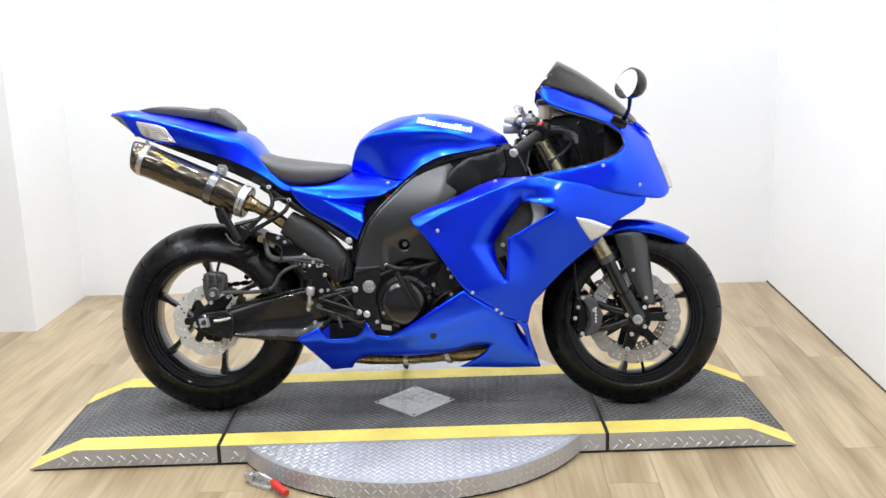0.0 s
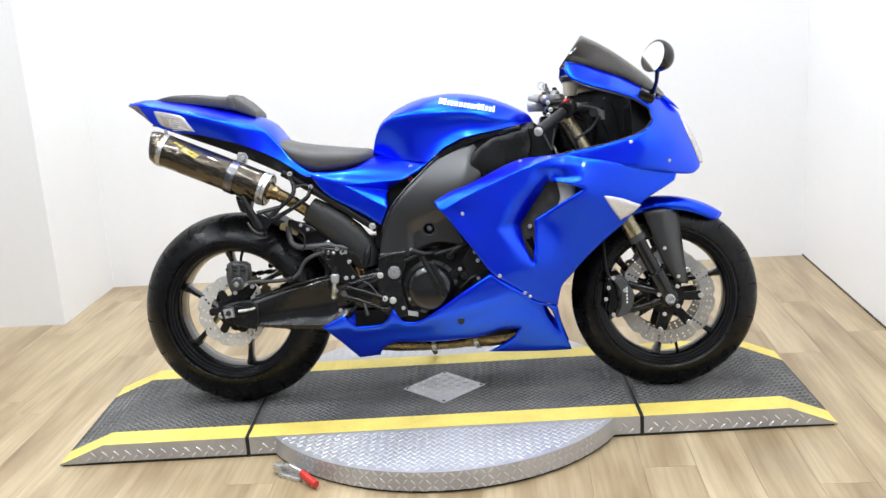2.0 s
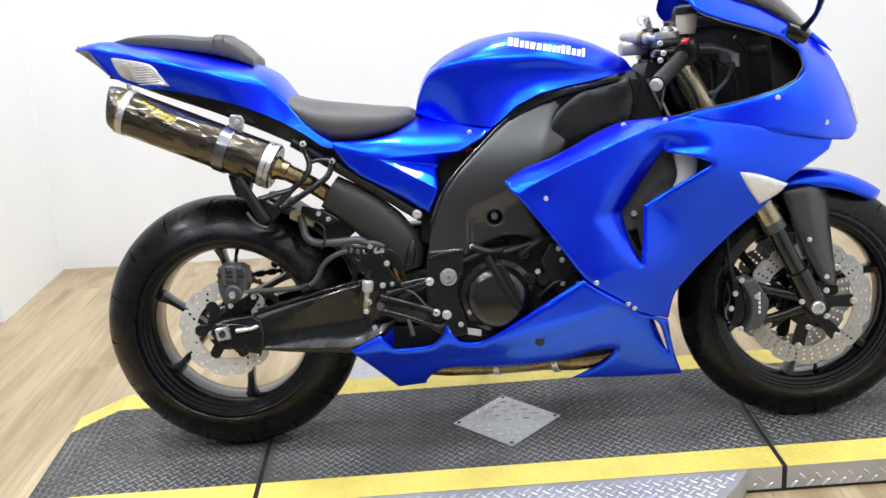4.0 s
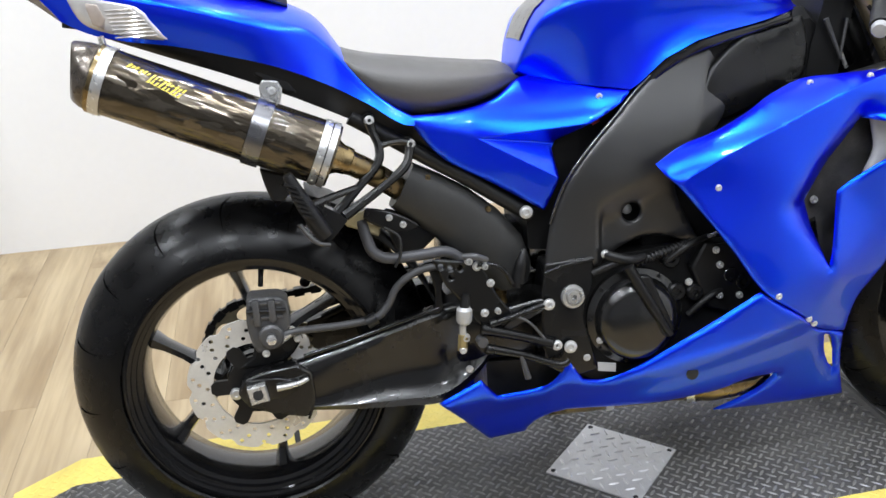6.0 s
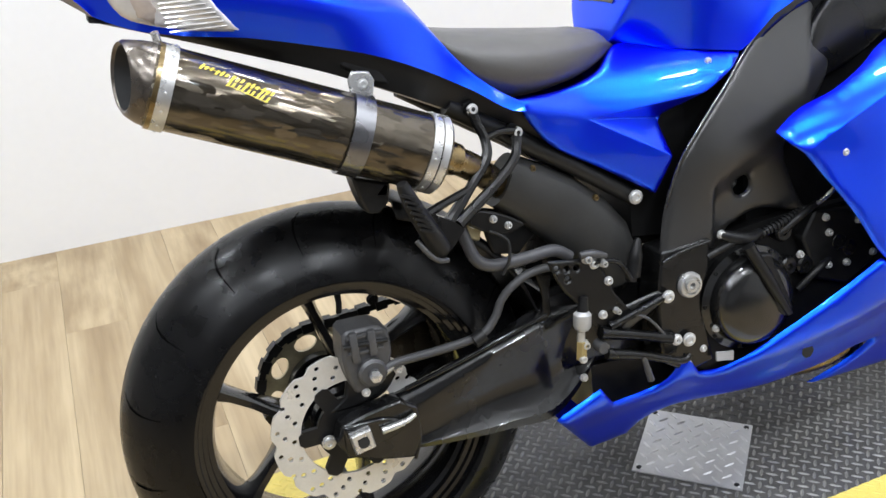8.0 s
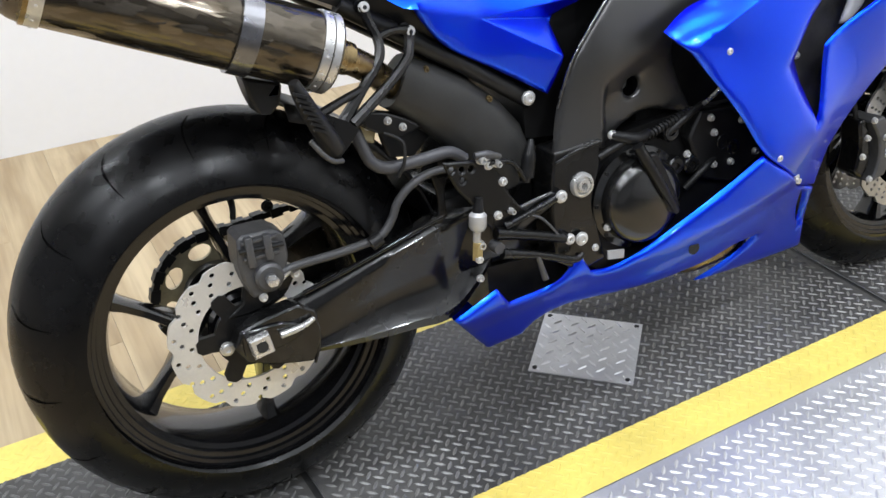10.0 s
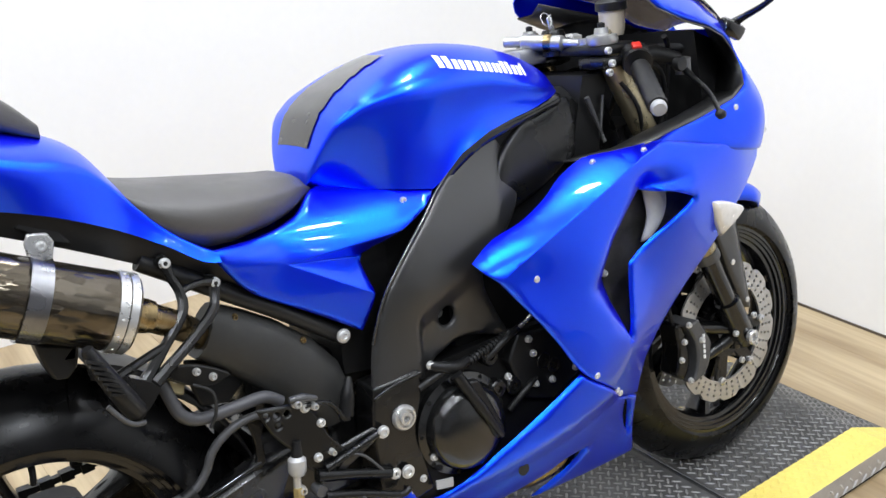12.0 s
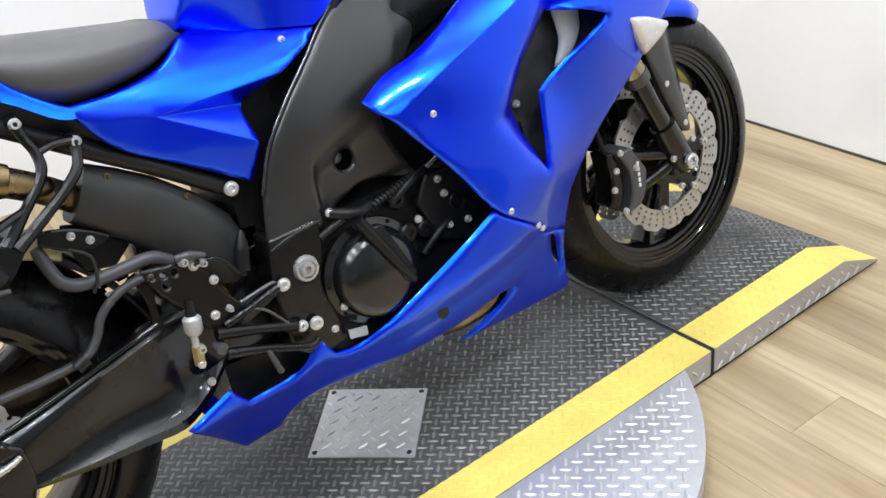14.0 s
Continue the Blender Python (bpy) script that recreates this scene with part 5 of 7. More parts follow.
# swingarm
def arm_section(x):
    zt = smooth_interp(x, (-0.63, -0.55, -0.45, -0.38, -0.33, -0.26, -0.15), (0.350, 0.370, 0.396, 0.412, 0.415, 0.43, 0.45))
    zb = smooth_interp(x, (-0.63, -0.55, -0.45, -0.38, -0.33, -0.26, -0.15), (0.260, 0.250, 0.242, 0.239, 0.262, 0.33, 0.39))
    yo = smooth_interp(x, (-0.63, -0.55, -0.45, -0.38, -0.33, -0.26, -0.15), (-0.160, -0.160, -0.158, -0.152, -0.135, -0.12, -0.11))
    yi = -0.125 if x < -0.5 else -0.125 + (x + 0.5) * 0.2
    h = zt - zb
    k = min(1.0, max(0.0, (x + 0.60) / 0.12))
    pts = [(yi, zb + 0.01), (yo + 0.018, zb), (yo + 0.003, zb + 0.005), (yo, zb + 0.12 * h), (yo + 0.003 + 0.004 * k, zb + 0.17 * h), (yo + 0.003 + 0.016 * k, zb + 0.30 * h), (yo + 0.002 + 0.013 * k, zb + 0.52 * h),
           (yo + 0.001 + 0.005 * k, zt - 0.026), (yo + 0.004, zt - 0.012), (yo + 0.010, zt - 0.004), (yo + 0.02, zt), (yi, zt - 0.006)]
    return [tuple(at(x, y, z)) for y, z in pts]


GLOSSY_ARM = material("black_lacquered_swingarm", (0.005, 0.005, 0.0052), 0.25, vary=0.2, coarse=5, fine=200, coat=0.25, spec=0.45)
arm = part("swingarm", loft(bmesh.new(), [arm_section(x) for x in steps(-0.63, -0.15, 30)]), GLOSSY_ARM, bike, "glossy black alloy swingarm", sharp=45)
bm = loft(bmesh.new(), [[(x, -y, z) for x, y, z in arm_section(xx)] for xx in steps(-0.63, -0.15, 20)])
part("swingarm", bm, GLOSSY_ARM, bike, sharp=45)
part("cross_beam", box(bmesh.new(), -0.37, -0.17, -0.09, 0.09, 0.30, 0.44, 0.02), GLOSSY_ARM, arm)
for s in (-1, 1):
    y0, y1 = (-0.166, -0.13) if s < 0 else (0.13 - 2 * INSET, 0.166 - 2 * INSET)
    block = slab("axle_block", [(-0.605, 0.334), (-0.63, 0.350), (-0.68, 0.344), (-0.718, 0.334), (-0.730, 0.310), (-0.715, 0.284), (-0.67, 0.266), (-0.62, 0.254), (-0.603, 0.285)], y0, y1, GLOSSY_ARM, arm, "black axle block with chain adjuster")
slab("adjuster_plate", [(-0.718, 0.335), (-0.66, 0.333), (-0.632, 0.322), (-0.632, 0.306), (-0.66, 0.296), (-0.718, 0.294)], -0.171, -0.165, GLOSS_BLACK, bike, "black chain adjuster plate")
nut = part("axle_nut", lathe(bmesh.new(), [(0.0, 0.0), (0.0215, 0.0), (0.0215, -0.012), (0.019, -0.015), (0.011, -0.015), (0.010, -0.006), (0.0, -0.006)], 4), STEEL, bike, "bright square axle nut", sharp=25)
nut.matrix_basis = Matrix.Translation(at(-0.696, -0.172, 0.313)) @ Matrix.Rotation(radians(36), 4, "Y")
# black plug stands for the shade in the nut's hole
part("axle_bore", lathe(bmesh.new(), [(0.0, 0.0), (0.0085, 0.0), (0.0085, -0.0155), (0.0, -0.0155)], 16), BLACK_GAP, nut)
bar("adjuster_screw", [(-0.665, -0.176, 0.317), (-0.632, -0.175, 0.320), (-0.612, -0.172, 0.326)], [0.0055, 0.005, 0.0035], STEEL, bike)
bar("arm_edge_bead", [(-0.615, -0.150, 0.358), (-0.55, -0.150, 0.372), (-0.45, -0.149, 0.397), (-0.38, -0.144, 0.412)], 0.004, GLOSS_BLACK, arm)
bar("arm_edge_bead", [(-0.625, -0.163, 0.348), (-0.618, -0.164, 0.33), (-0.607, -0.164, 0.31), (-0.607, -0.163, 0.28), (-0.618, -0.162, 0.25)], 0.0025, GLOSSY_ARM, arm)

# rear brake
cal = slab("rear_caliper", [(-0.698, 0.466), (-0.690, 0.472), (-0.646, 0.470), (-0.632, 0.460), (-0.630, 0.436), (-0.634, 0.412), (-0.660, 0.382), (-0.690, 0.376), (-0.698, 0.400), (-0.702, 0.430)], -0.162, -0.108, CALIPER, bike, "grey cast rear brake caliper", soft=0.007)
part("piston_boss", lathe(bmesh.new(), [(0.021, 0.0), (0.021, -0.010), (0.017, -0.014), (0.009, -0.014), (0.009, -0.02), (0.0, -0.02)], 24, at(-0.664, -0.160, 0.405)), CALIPER, cal)
for dz in (0.435, 0.447, 0.459):
    part("rib", box(bmesh.new(), -0.694, -0.642, -0.166 + INSET, -0.158 + INSET, dz + RISE, dz + 0.005 + RISE, 0.001), CALIPER, cal)
for x0, x1, z0, z1 in ((-0.690, -0.678, 0.425, 0.470), (-0.664, -0.652, 0.430, 0.468)):
    part("bridge", box(bmesh.new(), x0, x1, -0.170 + INSET, -0.158 + INSET, z0 + RISE, z1 + RISE, 0.003), CALIPER, cal)
part("banjo_bolt", lathe(bmesh.new(), [(0.0, 0.0), (0.009, 0.0), (0.009, -0.008), (0.005, -0.009), (0.0, -0.009)], 6, at(-0.664, -0.178, 0.405)), STEEL, cal, "bright banjo bolt", sharp=25)
part("pad_pin", tube(bmesh.new(), [at(-0.70, -0.166, 0.452), at(-0.636, -0.166, 0.448)], 0.0035, 8), CAST, cal)
bolt(-0.676, -0.162, 0.375, 0.006, cal)
bolt(-0.735, -0.135, 0.300, 0.010, cal, STEEL)
bolt(-0.622, -0.152, 0.392, 0.0065)
slab("caliper_bracket", [(-0.73, 0.34), (-0.70, 0.36), (-0.69, 0.40), (-0.66, 0.39), (-0.625, 0.40), (-0.612, 0.385), (-0.64, 0.35), (-0.68, 0.34)], -0.13, -0.118, FRAME_BLACK, bike, "black caliper bracket")
bar("brake_hose", [(-0.652, -0.16, 0.398), (-0.625, -0.16, 0.407), (-0.554, -0.155, 0.406), (-0.491, -0.152, 0.411), (-0.465, -0.15, 0.432), (-0.453, -0.15, 0.455), (-0.432, -0.15, 0.474), (-0.398, -0.15, 0.487), (-0.36, -0.15, 0.483), (-0.34, -0.17, 0.45)], 0.0065, material("rubber_hose", (0.05, 0.05, 0.052), 0.5, vary=0.15), bike, "black rubber brake hose")
bar("hose_fitting", [(-0.655, -0.16, 0.395), (-0.628, -0.16, 0.407)], [0.009, 0.006], STEEL, bike)
bar("hose_clip", [(-0.505, -0.157, 0.406), (-0.488, -0.157, 0.413)], 0.011, SATIN_BLACK, bike)
bar("coolant_hose", [(-0.497, -0.13, 0.575), (-0.492, -0.14, 0.549), (-0.483, -0.148, 0.524), (-0.458, -0.15, 0.511), (-0.404, -0.15, 0.511), (-0.362, -0.15, 0.512), (-0.335, -0.145, 0.495)], 0.0095, material("grey_hose", (0.06, 0.06, 0.065), 0.45, vary=0.15), bike, "thick dark hose")
bar("wire_clip", [(-0.462, -0.155, 0.565), (-0.44, -0.165, 0.55), (-0.44, -0.165, 0.52), (-0.45, -0.16, 0.498)], 0.0025, BLACK_GAP, bike)
slab("caliper_guide", [(-0.36, 0.484), (-0.394, 0.484), (-0.386, 0.455), (-0.386, 0.42), (-0.402, 0.398), (-0.43, 0.388), (-0.395, 0.392), (-0.372, 0.412), (-0.372, 0.452)], -0.146, -0.138, FRAME_BLACK, bike, "curved black hose guide")
# inner hugger and dark rear of the frame
bm = bmesh.new()
rows = []
for k in range(15):
    a = radians(14 + 56 * k / 14)
    r = 0.338
    rows.append([(REAR[0] + r * math.cos(a), y, REAR[2] + (r + dz) * math.sin(a)) for y, dz in ((-0.075, -0.03), (-0.062, -0.006), (0, 0), (0.062, -0.006), (0.075, -0.03))])
vs = [[bm.verts.new(p) for p in r] for r in rows]
for p, q in zip(vs, vs[1:]):
    for j in range(4):
        bm.faces.new((p[j], p[j + 1], q[j + 1], q[j]))
hug = part("rear_hugger", bm, SATIN_BLACK, bike, "black mudguard close over the rear tyre")
hug.modifiers.new("thick", "SOLIDIFY").thickness = 0.004
slab("hugger_bracket", [(-0.52, 0.588), (-0.485, 0.592), (-0.462, 0.575), (-0.47, 0.545), (-0.49, 0.555), (-0.525, 0.57)], -0.135, -0.120, material("cream_tab", (0.42, 0.36, 0.20), 0.5, vary=0.2), bike, "pale cream bracket tab")
bolt(-0.478, -0.137, 0.575, 0.006)
# black plate added to darken part of the open gap here
slab("inner_guard", [(-0.455, 0.588), (-0.40, 0.572), (-0.37, 0.53), (-0.40, 0.505), (-0.442, 0.512), (-0.452, 0.55)], -0.112, -0.102, SATIN_BLACK, bike, "black plate added to darken the gap behind the hose")
part("rear_frame", box(bmesh.new(), -0.36, -0.20, -0.06, 0.06, 0.44, 0.535, 0.02), FRAME_BLACK, bike, "black shock and linkage block")

# chain and sprocket
slab("sprocket", [((0.102 if k % 2 else 0.094) * math.cos(math.pi * k / 40) - 0.698, (0.102 if k % 2 else 0.094) * math.sin(math.pi * k / 40) + 0.3105) for k in range(80)], 0.083 - INSET, 0.089 - INSET, material("worn_brass_sprocket", (0.42, 0.37, 0.24), 0.4, 0.5, vary=0.3, coarse=20), bike, "worn brassy rear sprocket with oval windows",
           holes=[ring(0.04, 24, (-0.698, 0.3105))] + [[(-0.698 + (0.073 + 0.013 * math.cos(b)) * math.cos(a + 0.26 * math.sin(b)), 0.3105 + (0.073 + 0.013 * math.cos(b)) * math.sin(a + 0.26 * math.sin(b))) for b in (2 * math.pi * j / 12 for j in range(12))] for a in (2 * math.pi * i / 8 + 0.2 for i in range(8))], soft=0)
part("sprocket_carrier", lathe(bmesh.new(), [(0.0, 0.06), (0.055, 0.06), (0.055, 0.078), (0.045, 0.088), (0.0, 0.088)], 32), FRAME_BLACK, rear_wheel)
bm = bmesh.new()
path = [(-0.698 + 0.098 * math.cos(a), 0.316 + 0.098 * math.sin(a)) for a in (radians(80 + 200 * k / 30) for k in range(31))]
path = [(-0.25, 0.452)] + [(-0.25 + (path[0][0] + 0.25) * k / 30, 0.452 + (path[0][1] - 0.452) * k / 30) for k in range(1, 30)] + path
path += [(path[-1][0] + (-0.25 - path[-1][0]) * k / 30, path[-1][1] + (0.37 - path[-1][1]) * k / 30) for k in range(1, 31)]
acc, last = 0.0, Vector(path[0])
for p in path[1:]:
    p = Vector(p)
    while (p - last).length > 0.0155:
        d = (p - last).normalized()
        mid = last + d * 0.0078
        m = Matrix.Translation((mid.x, 0.086, mid.y)) @ Matrix.Rotation(-math.atan2(d.y, d.x), 4, "Y")
        wide = len(bm.verts) // 8 % 2
        box(bm, -0.0095, 0.0095, -0.009 if wide else -0.006, 0.009 if wide else 0.006, -0.0075 if wide else -0.0048, 0.0075 if wide else 0.0048, 0.0, m)
        last = last + d * 0.0155
part("chain", bm, CAST, bike, "dark drive chain", smooth=False)
bar("chain_guide", [(-0.575, 0.075 - INSET, 0.36), (-0.45, 0.07 - INSET, 0.41), (-0.40, 0.07 - INSET, 0.43)], 0.008, SATIN_BLACK, bike)
bolt(-0.60, 0.06 - INSET, 0.437, 0.009, bike, BLACK_GAP)

# pillion peg hanger
bm = bmesh.new()
for pts, r in (
        (((-0.473, -0.160, 0.746), (-0.468, -0.164, 0.724), (-0.461, -0.170, 0.702), (-0.466, -0.180, 0.677), (-0.502, -0.195, 0.643), (-0.544, -0.210, 0.606)), (0.009, 0.0065, 0.007, 0.0075, 0.007, 0.009)),
        (((-0.409, -0.160, 0.702), (-0.413, -0.166, 0.684), (-0.424, -0.175, 0.665), (-0.465, -0.190, 0.638), (-0.528, -0.210, 0.604)), (0.009, 0.007, 0.0075, 0.007, 0.009)),
        (((-0.458, -0.168, 0.703), (-0.435, -0.165, 0.707), (-0.411, -0.162, 0.703)), (0.006, 0.005, 0.007)),
        (((-0.574, -0.215, 0.628), (-0.538, -0.205, 0.637), (-0.503, -0.196, 0.644)), (0.0075, 0.006, 0.006))):
    tube(bm, [at(*p) for p in pts], r, 8)
foot = [(-0.588, 0.622), (-0.566, 0.630), (-0.536, 0.612), (-0.524, 0.600), (-0.540, 0.582), (-0.560, 0.564), (-0.580, 0.590)]
plate(bm, [(x, z + RISE) for x, z in foot], (), -0.224 + INSET, -0.200 + INSET)
part("peg_hanger", bm, FRAME_BLACK, bike, "black cast pillion footpeg hanger", sharp=35)
bolt(-0.472, -0.164, 0.744, 0.0075, normal=(0, -1, 0.15))
bolt(-0.409, -0.164, 0.701, 0.0075)
for a, b in (((-0.473, -0.155, 0.745), (-0.470, -0.12, 0.745)), ((-0.412, -0.155, 0.703), (-0.412, -0.12, 0.70))):
    bar("spacer", [a, b], 0.01, FRAME_BLACK, bike)
peg = bar("pillion_footpeg", [(-0.609, -0.242, 0.684), (-0.604, -0.240, 0.670), (-0.592, -0.236, 0.642), (-0.570, -0.229, 0.598), (-0.560, -0.226, 0.580)], [0.007, 0.010, 0.0125, 0.0145, 0.013], SATIN_BLACK, bike, "folded black rubber pillion footpeg", 12, 3)
for k in range(7):
    c = Vector((-0.606, -0.252, 0.668)).lerp(Vector((-0.583, -0.245, 0.616)), k / 6)
    part("tread_rib", box(bmesh.new(), -0.010, 0.010, -0.0025, 0.0025, -0.0018, 0.0018, 0.0, Matrix.Translation(at(*c)) @ pose(0, 0, 0, 0, 25, 0)), SATIN_BLACK, peg)
bar("peg_spring", [(-0.598, -0.240, 0.604), (-0.584, -0.243, 0.583), (-0.571, -0.240, 0.571), (-0.556, -0.232, 0.566)], 0.0035, CALIPER, bike, "grey peg spring")

# rider's footrest assembly
slab("rearset_plate", [(-0.392, 0.512), (-0.318, 0.500), (-0.300, 0.472), (-0.286, 0.438), (-0.255, 0.398), (-0.285, 0.372), (-0.32, 0.39), (-0.349, 0.435), (-0.374, 0.468)], -0.19, -0.182, FRAME_BLACK, bike, "black footrest plate with drilled holes",
                holes=[ring(0.0048, 12, c) for c in ((-0.378, 0.498), (-0.362, 0.494), (-0.346, 0.492), (-0.362, 0.478))])
bar("footrest_arm", [(-0.302, -0.195, 0.390), (-0.25, -0.195, 0.402), (-0.206, -0.194, 0.413)], [0.007, 0.005, 0.007], FRAME_BLACK, bike)
bar("footrest_arm", [(-0.318, -0.195, 0.384), (-0.25, -0.195, 0.362), (-0.19, -0.194, 0.340)], [0.010, 0.008, 0.009], FRAME_BLACK, bike)
bar("brake_pedal", [(-0.314, -0.203, 0.352), (-0.255, -0.206, 0.334), (-0.190, -0.208, 0.308), (-0.172, -0.208, 0.314)], [0.009, 0.0065, 0.006, 0.005], FRAME_BLACK, bike, "black brake pedal")
bar("pedal_toe", [(-0.256, -0.208, 0.336), (-0.246, -0.212, 0.292)], [0.004, 0.0055], CALIPER, bike)
cyl = bar("master_cylinder", [(-0.3435, -0.192, 0.425), (-0.344, -0.192, 0.420), (-0.346, -0.192, 0.402), (-0.347, -0.192, 0.396)], [0.009, 0.0135, 0.0135, 0.010], material("grey_master_cylinder", (0.42, 0.42, 0.42), 0.4, 0.3, vary=0.15), bike, "grey rear brake cylinder", 16, 1)
bar("boot", [(-0.340, -0.192, 0.447), (-0.3435, -0.192, 0.424)], [0.006, 0.009], CAST, cyl)
bar("push_rod", [(-0.348, -0.192, 0.396), (-0.350, -0.192, 0.375)], 0.006, STEEL, cyl)
bar("banjo_block", [(-0.349, -0.194, 0.378), (-0.352, -0.194, 0.350)], 0.0085, material("brass_fitting", (0.55, 0.45, 0.22), 0.35, 0.8, vary=0.2), cyl, "brass fitting", 6)
for x, y, z, r in ((-0.201, -0.199, 0.414, 0.0095), (-0.166, -0.197, 0.333, 0.0105), (-0.190, -0.200, 0.340, 0.0085), (-0.31, -0.192, 0.41, 0.0065), (-0.297, -0.192, 0.461, 0.0065), (-0.318, -0.19, 0.492, 0.0075), (-0.352, -0.2, 0.352, 0.006), (-0.338, -0.17, 0.305, 0.006)):
    bolt(x, y, z, r)
bar("stop_switch_spring", [(-0.235, -0.17, 0.505), (-0.245, -0.175, 0.47), (-0.25, -0.175, 0.445)], [0.003, 0.008, 0.009], SATIN_BLACK, bike)
bar("return_link", [(-0.318, -0.192, 0.495), (-0.28, -0.192, 0.487), (-0.26, -0.192, 0.455)], 0.004, FRAME_BLACK, bike)

bracket = slab("link_bracket", [(-0.318, 0.404), (-0.212, 0.422), (-0.196, 0.414), (-0.205, 0.402), (-0.285, 0.366), (-0.315, 0.370)], -0.189, -0.183, SATIN_GREY, bike, "black triangular footrest bracket", holes=[[(-0.293, 0.396), (-0.232, 0.407), (-0.285, 0.382)]])
for x, z, r in ((-0.332, 0.504, 0.007), (-0.306, 0.492, 0.006), (-0.345, 0.372, 0.007), (-0.288, 0.412, 0.005)):
    bolt(x, -0.193, z, r, bike, STEEL, 0.010)
bar("banjo_fitting", [(-0.342, -0.194, 0.512), (-0.322, -0.196, 0.510), (-0.300, -0.194, 0.502)], [0.005, 0.007, 0.004], CALIPER, bike, "grey banjo fitting")
bar("stop_switch", [(-0.232, -0.172, 0.508), (-0.240, -0.175, 0.482), (-0.247, -0.176, 0.452)], [0.0035, 0.011, 0.012], CAST, bike, "black brake light switch", 14)
bar("return_spring", [(-0.262, -0.196, 0.400), (-0.236, -0.198, 0.386), (-0.205, -0.198, 0.346)], 0.0024, CALIPER, bike, "thin steel return spring")
bar("pedal_pivot", [(-0.318, -0.185, 0.362), (-0.318, -0.205, 0.362)], [0.010, 0.009], CALIPER, bike, "grey pedal pivot", 14)
for x0, z0, x1, z1 in ((-0.12, 0.455, -0.02, 0.47), (0.01, 0.46, 0.09, 0.495), (0.05, 0.36, 0.12, 0.40)):
    bar("engine_hose", [(x0, -0.185, z0), ((x0 + x1) / 2, -0.195, (z0 + z1) / 2 + 0.012), (x1, -0.18, z1)], 0.006, SATIN_BLACK, bike, "thin black hose on the engine")
for k, (x, z) in enumerate(((0.03, 0.405), (0.062, 0.40), (0.128, 0.425), (0.15, 0.41), (0.02, 0.465))):
    part("casting_boss", lathe(bmesh.new(), [(0.016, 0.02), (0.016, 0.0), (0.013, -0.003), (0.006, -0.003), (0.005, 0.001), (0.0, 0.001)], 16, at(x, -0.188, z)), GLOSSY_ARM, bike)

# engine
slab("pivot_plate", [(-0.202, 0.482), (-0.117, 0.486), (-0.120, 0.44), (-0.136, 0.385), (-0.125, 0.33), (-0.115, 0.282), (-0.165, 0.276), (-0.208, 0.30), (-0.212, 0.40)], -0.188, -0.13, GLOSSY_ARM, bike, "black alloy pivot plate")
bar("weld_bead", [(-0.203, -0.19, 0.466), (-0.17, -0.19, 0.476), (-0.118, -0.19, 0.482)], 0.0028, FRAME_BLACK, bike)
part("pivot_collar", lathe(bmesh.new(), [(0.0, 0.0), (0.0205, 0.0), (0.0205, -0.006), (0.0185, -0.009), (0.0150, -0.0095), (0.0135, -0.006), (0.0105, -0.006), (0.0105, -0.012), (0.0055, -0.012), (0.0055, -0.004), (0.0, -0.004)], 28, at(-0.157, -0.187, 0.420)), STEEL, bike, "bright swingarm pivot bolt")
part("crankcase", loft(bmesh.new(), [[tuple(at(x, y, z)) for y, z in ((-0.172, z0 + 0.03), (-0.178, (z0 + z1) / 2), (-0.165, z1), (0.12, z1), (0.13, (z0 + z1) / 2), (0.11, z0), (-0.14, z0))] for x, z0, z1 in ((-0.16, 0.25, 0.44), (-0.10, 0.215, 0.475), (0.05, 0.19, 0.485), (0.2, 0.20, 0.48), (0.28, 0.24, 0.44))]), CORE_BLACK, bike, "dark cast engine crankcase", sharp=25)
clutch = part("clutch_cover", lathe(bmesh.new(), [(0.0, -0.022), (0.05, -0.021), (0.066, -0.015), (0.072, -0.004), (0.074, 0.012), (0.086, 0.016), (0.088, 0.04), (0.0, 0.04)], 48, at(-0.045, -0.197, 0.368)), material("black_clutch_enamel", (0.006, 0.006, 0.006), 0.2, vary=0.1, rough_vary=0.03, spec=0.8), bike, "rounded black clutch cover", sharp=50)
for k in range(9):
    a = 2 * math.pi * k / 9 + 0.3
    bolt(-0.045 + 0.081 * math.cos(a), -0.180, 0.368 + 0.081 * math.sin(a), 0.004, clutch, CAST)
slab("clutch_rib", [(-0.052, 0.452), (-0.03, 0.45), (0.012, 0.352), (0.0, 0.336), (-0.012, 0.345)], -0.222, -0.205, CAST, clutch)
bar("clutch_arm", [(-0.066, -0.213, 0.468), (-0.03, -0.222, 0.40), (0.004, -0.22, 0.342)], [0.010, 0.009, 0.006], CAST, clutch)
bar("cable_holder", [(-0.10, -0.19, 0.488), (-0.06, -0.2, 0.475), (-0.03, -0.195, 0.478)], [0.008, 0.01, 0.007], CAST, bike)
bm = bmesh.new()
a, b = at(-0.045, -0.19, 0.466), at(0.06, -0.185, 0.492)
n_ = 15
for k in range(n_):
    p, q = a.lerp(b, k / n_), a.lerp(b, (k + 0.55) / n_)
    tube(bm, [p, q], 0.0078, 10)
tube(bm, [a, b], 0.0055, 8)
part("cable_boot", bm, SATIN_BLACK, bike, "ribbed rubber clutch cable boot")
bar("clutch_cable", [(0.06, -0.185, 0.492), (0.10, -0.183, 0.50), (0.16, -0.17, 0.525)], 0.0038, STEEL, bike)
pump = slab("timing_cover", [(0.055, 0.445), (0.08, 0.488), (0.155, 0.478), (0.20, 0.42), (0.214, 0.385), (0.145, 0.348), (0.085, 0.37)], -0.19, -0.15, CAST, bike, "dark timing cover with silver bolts", soft=0.008)
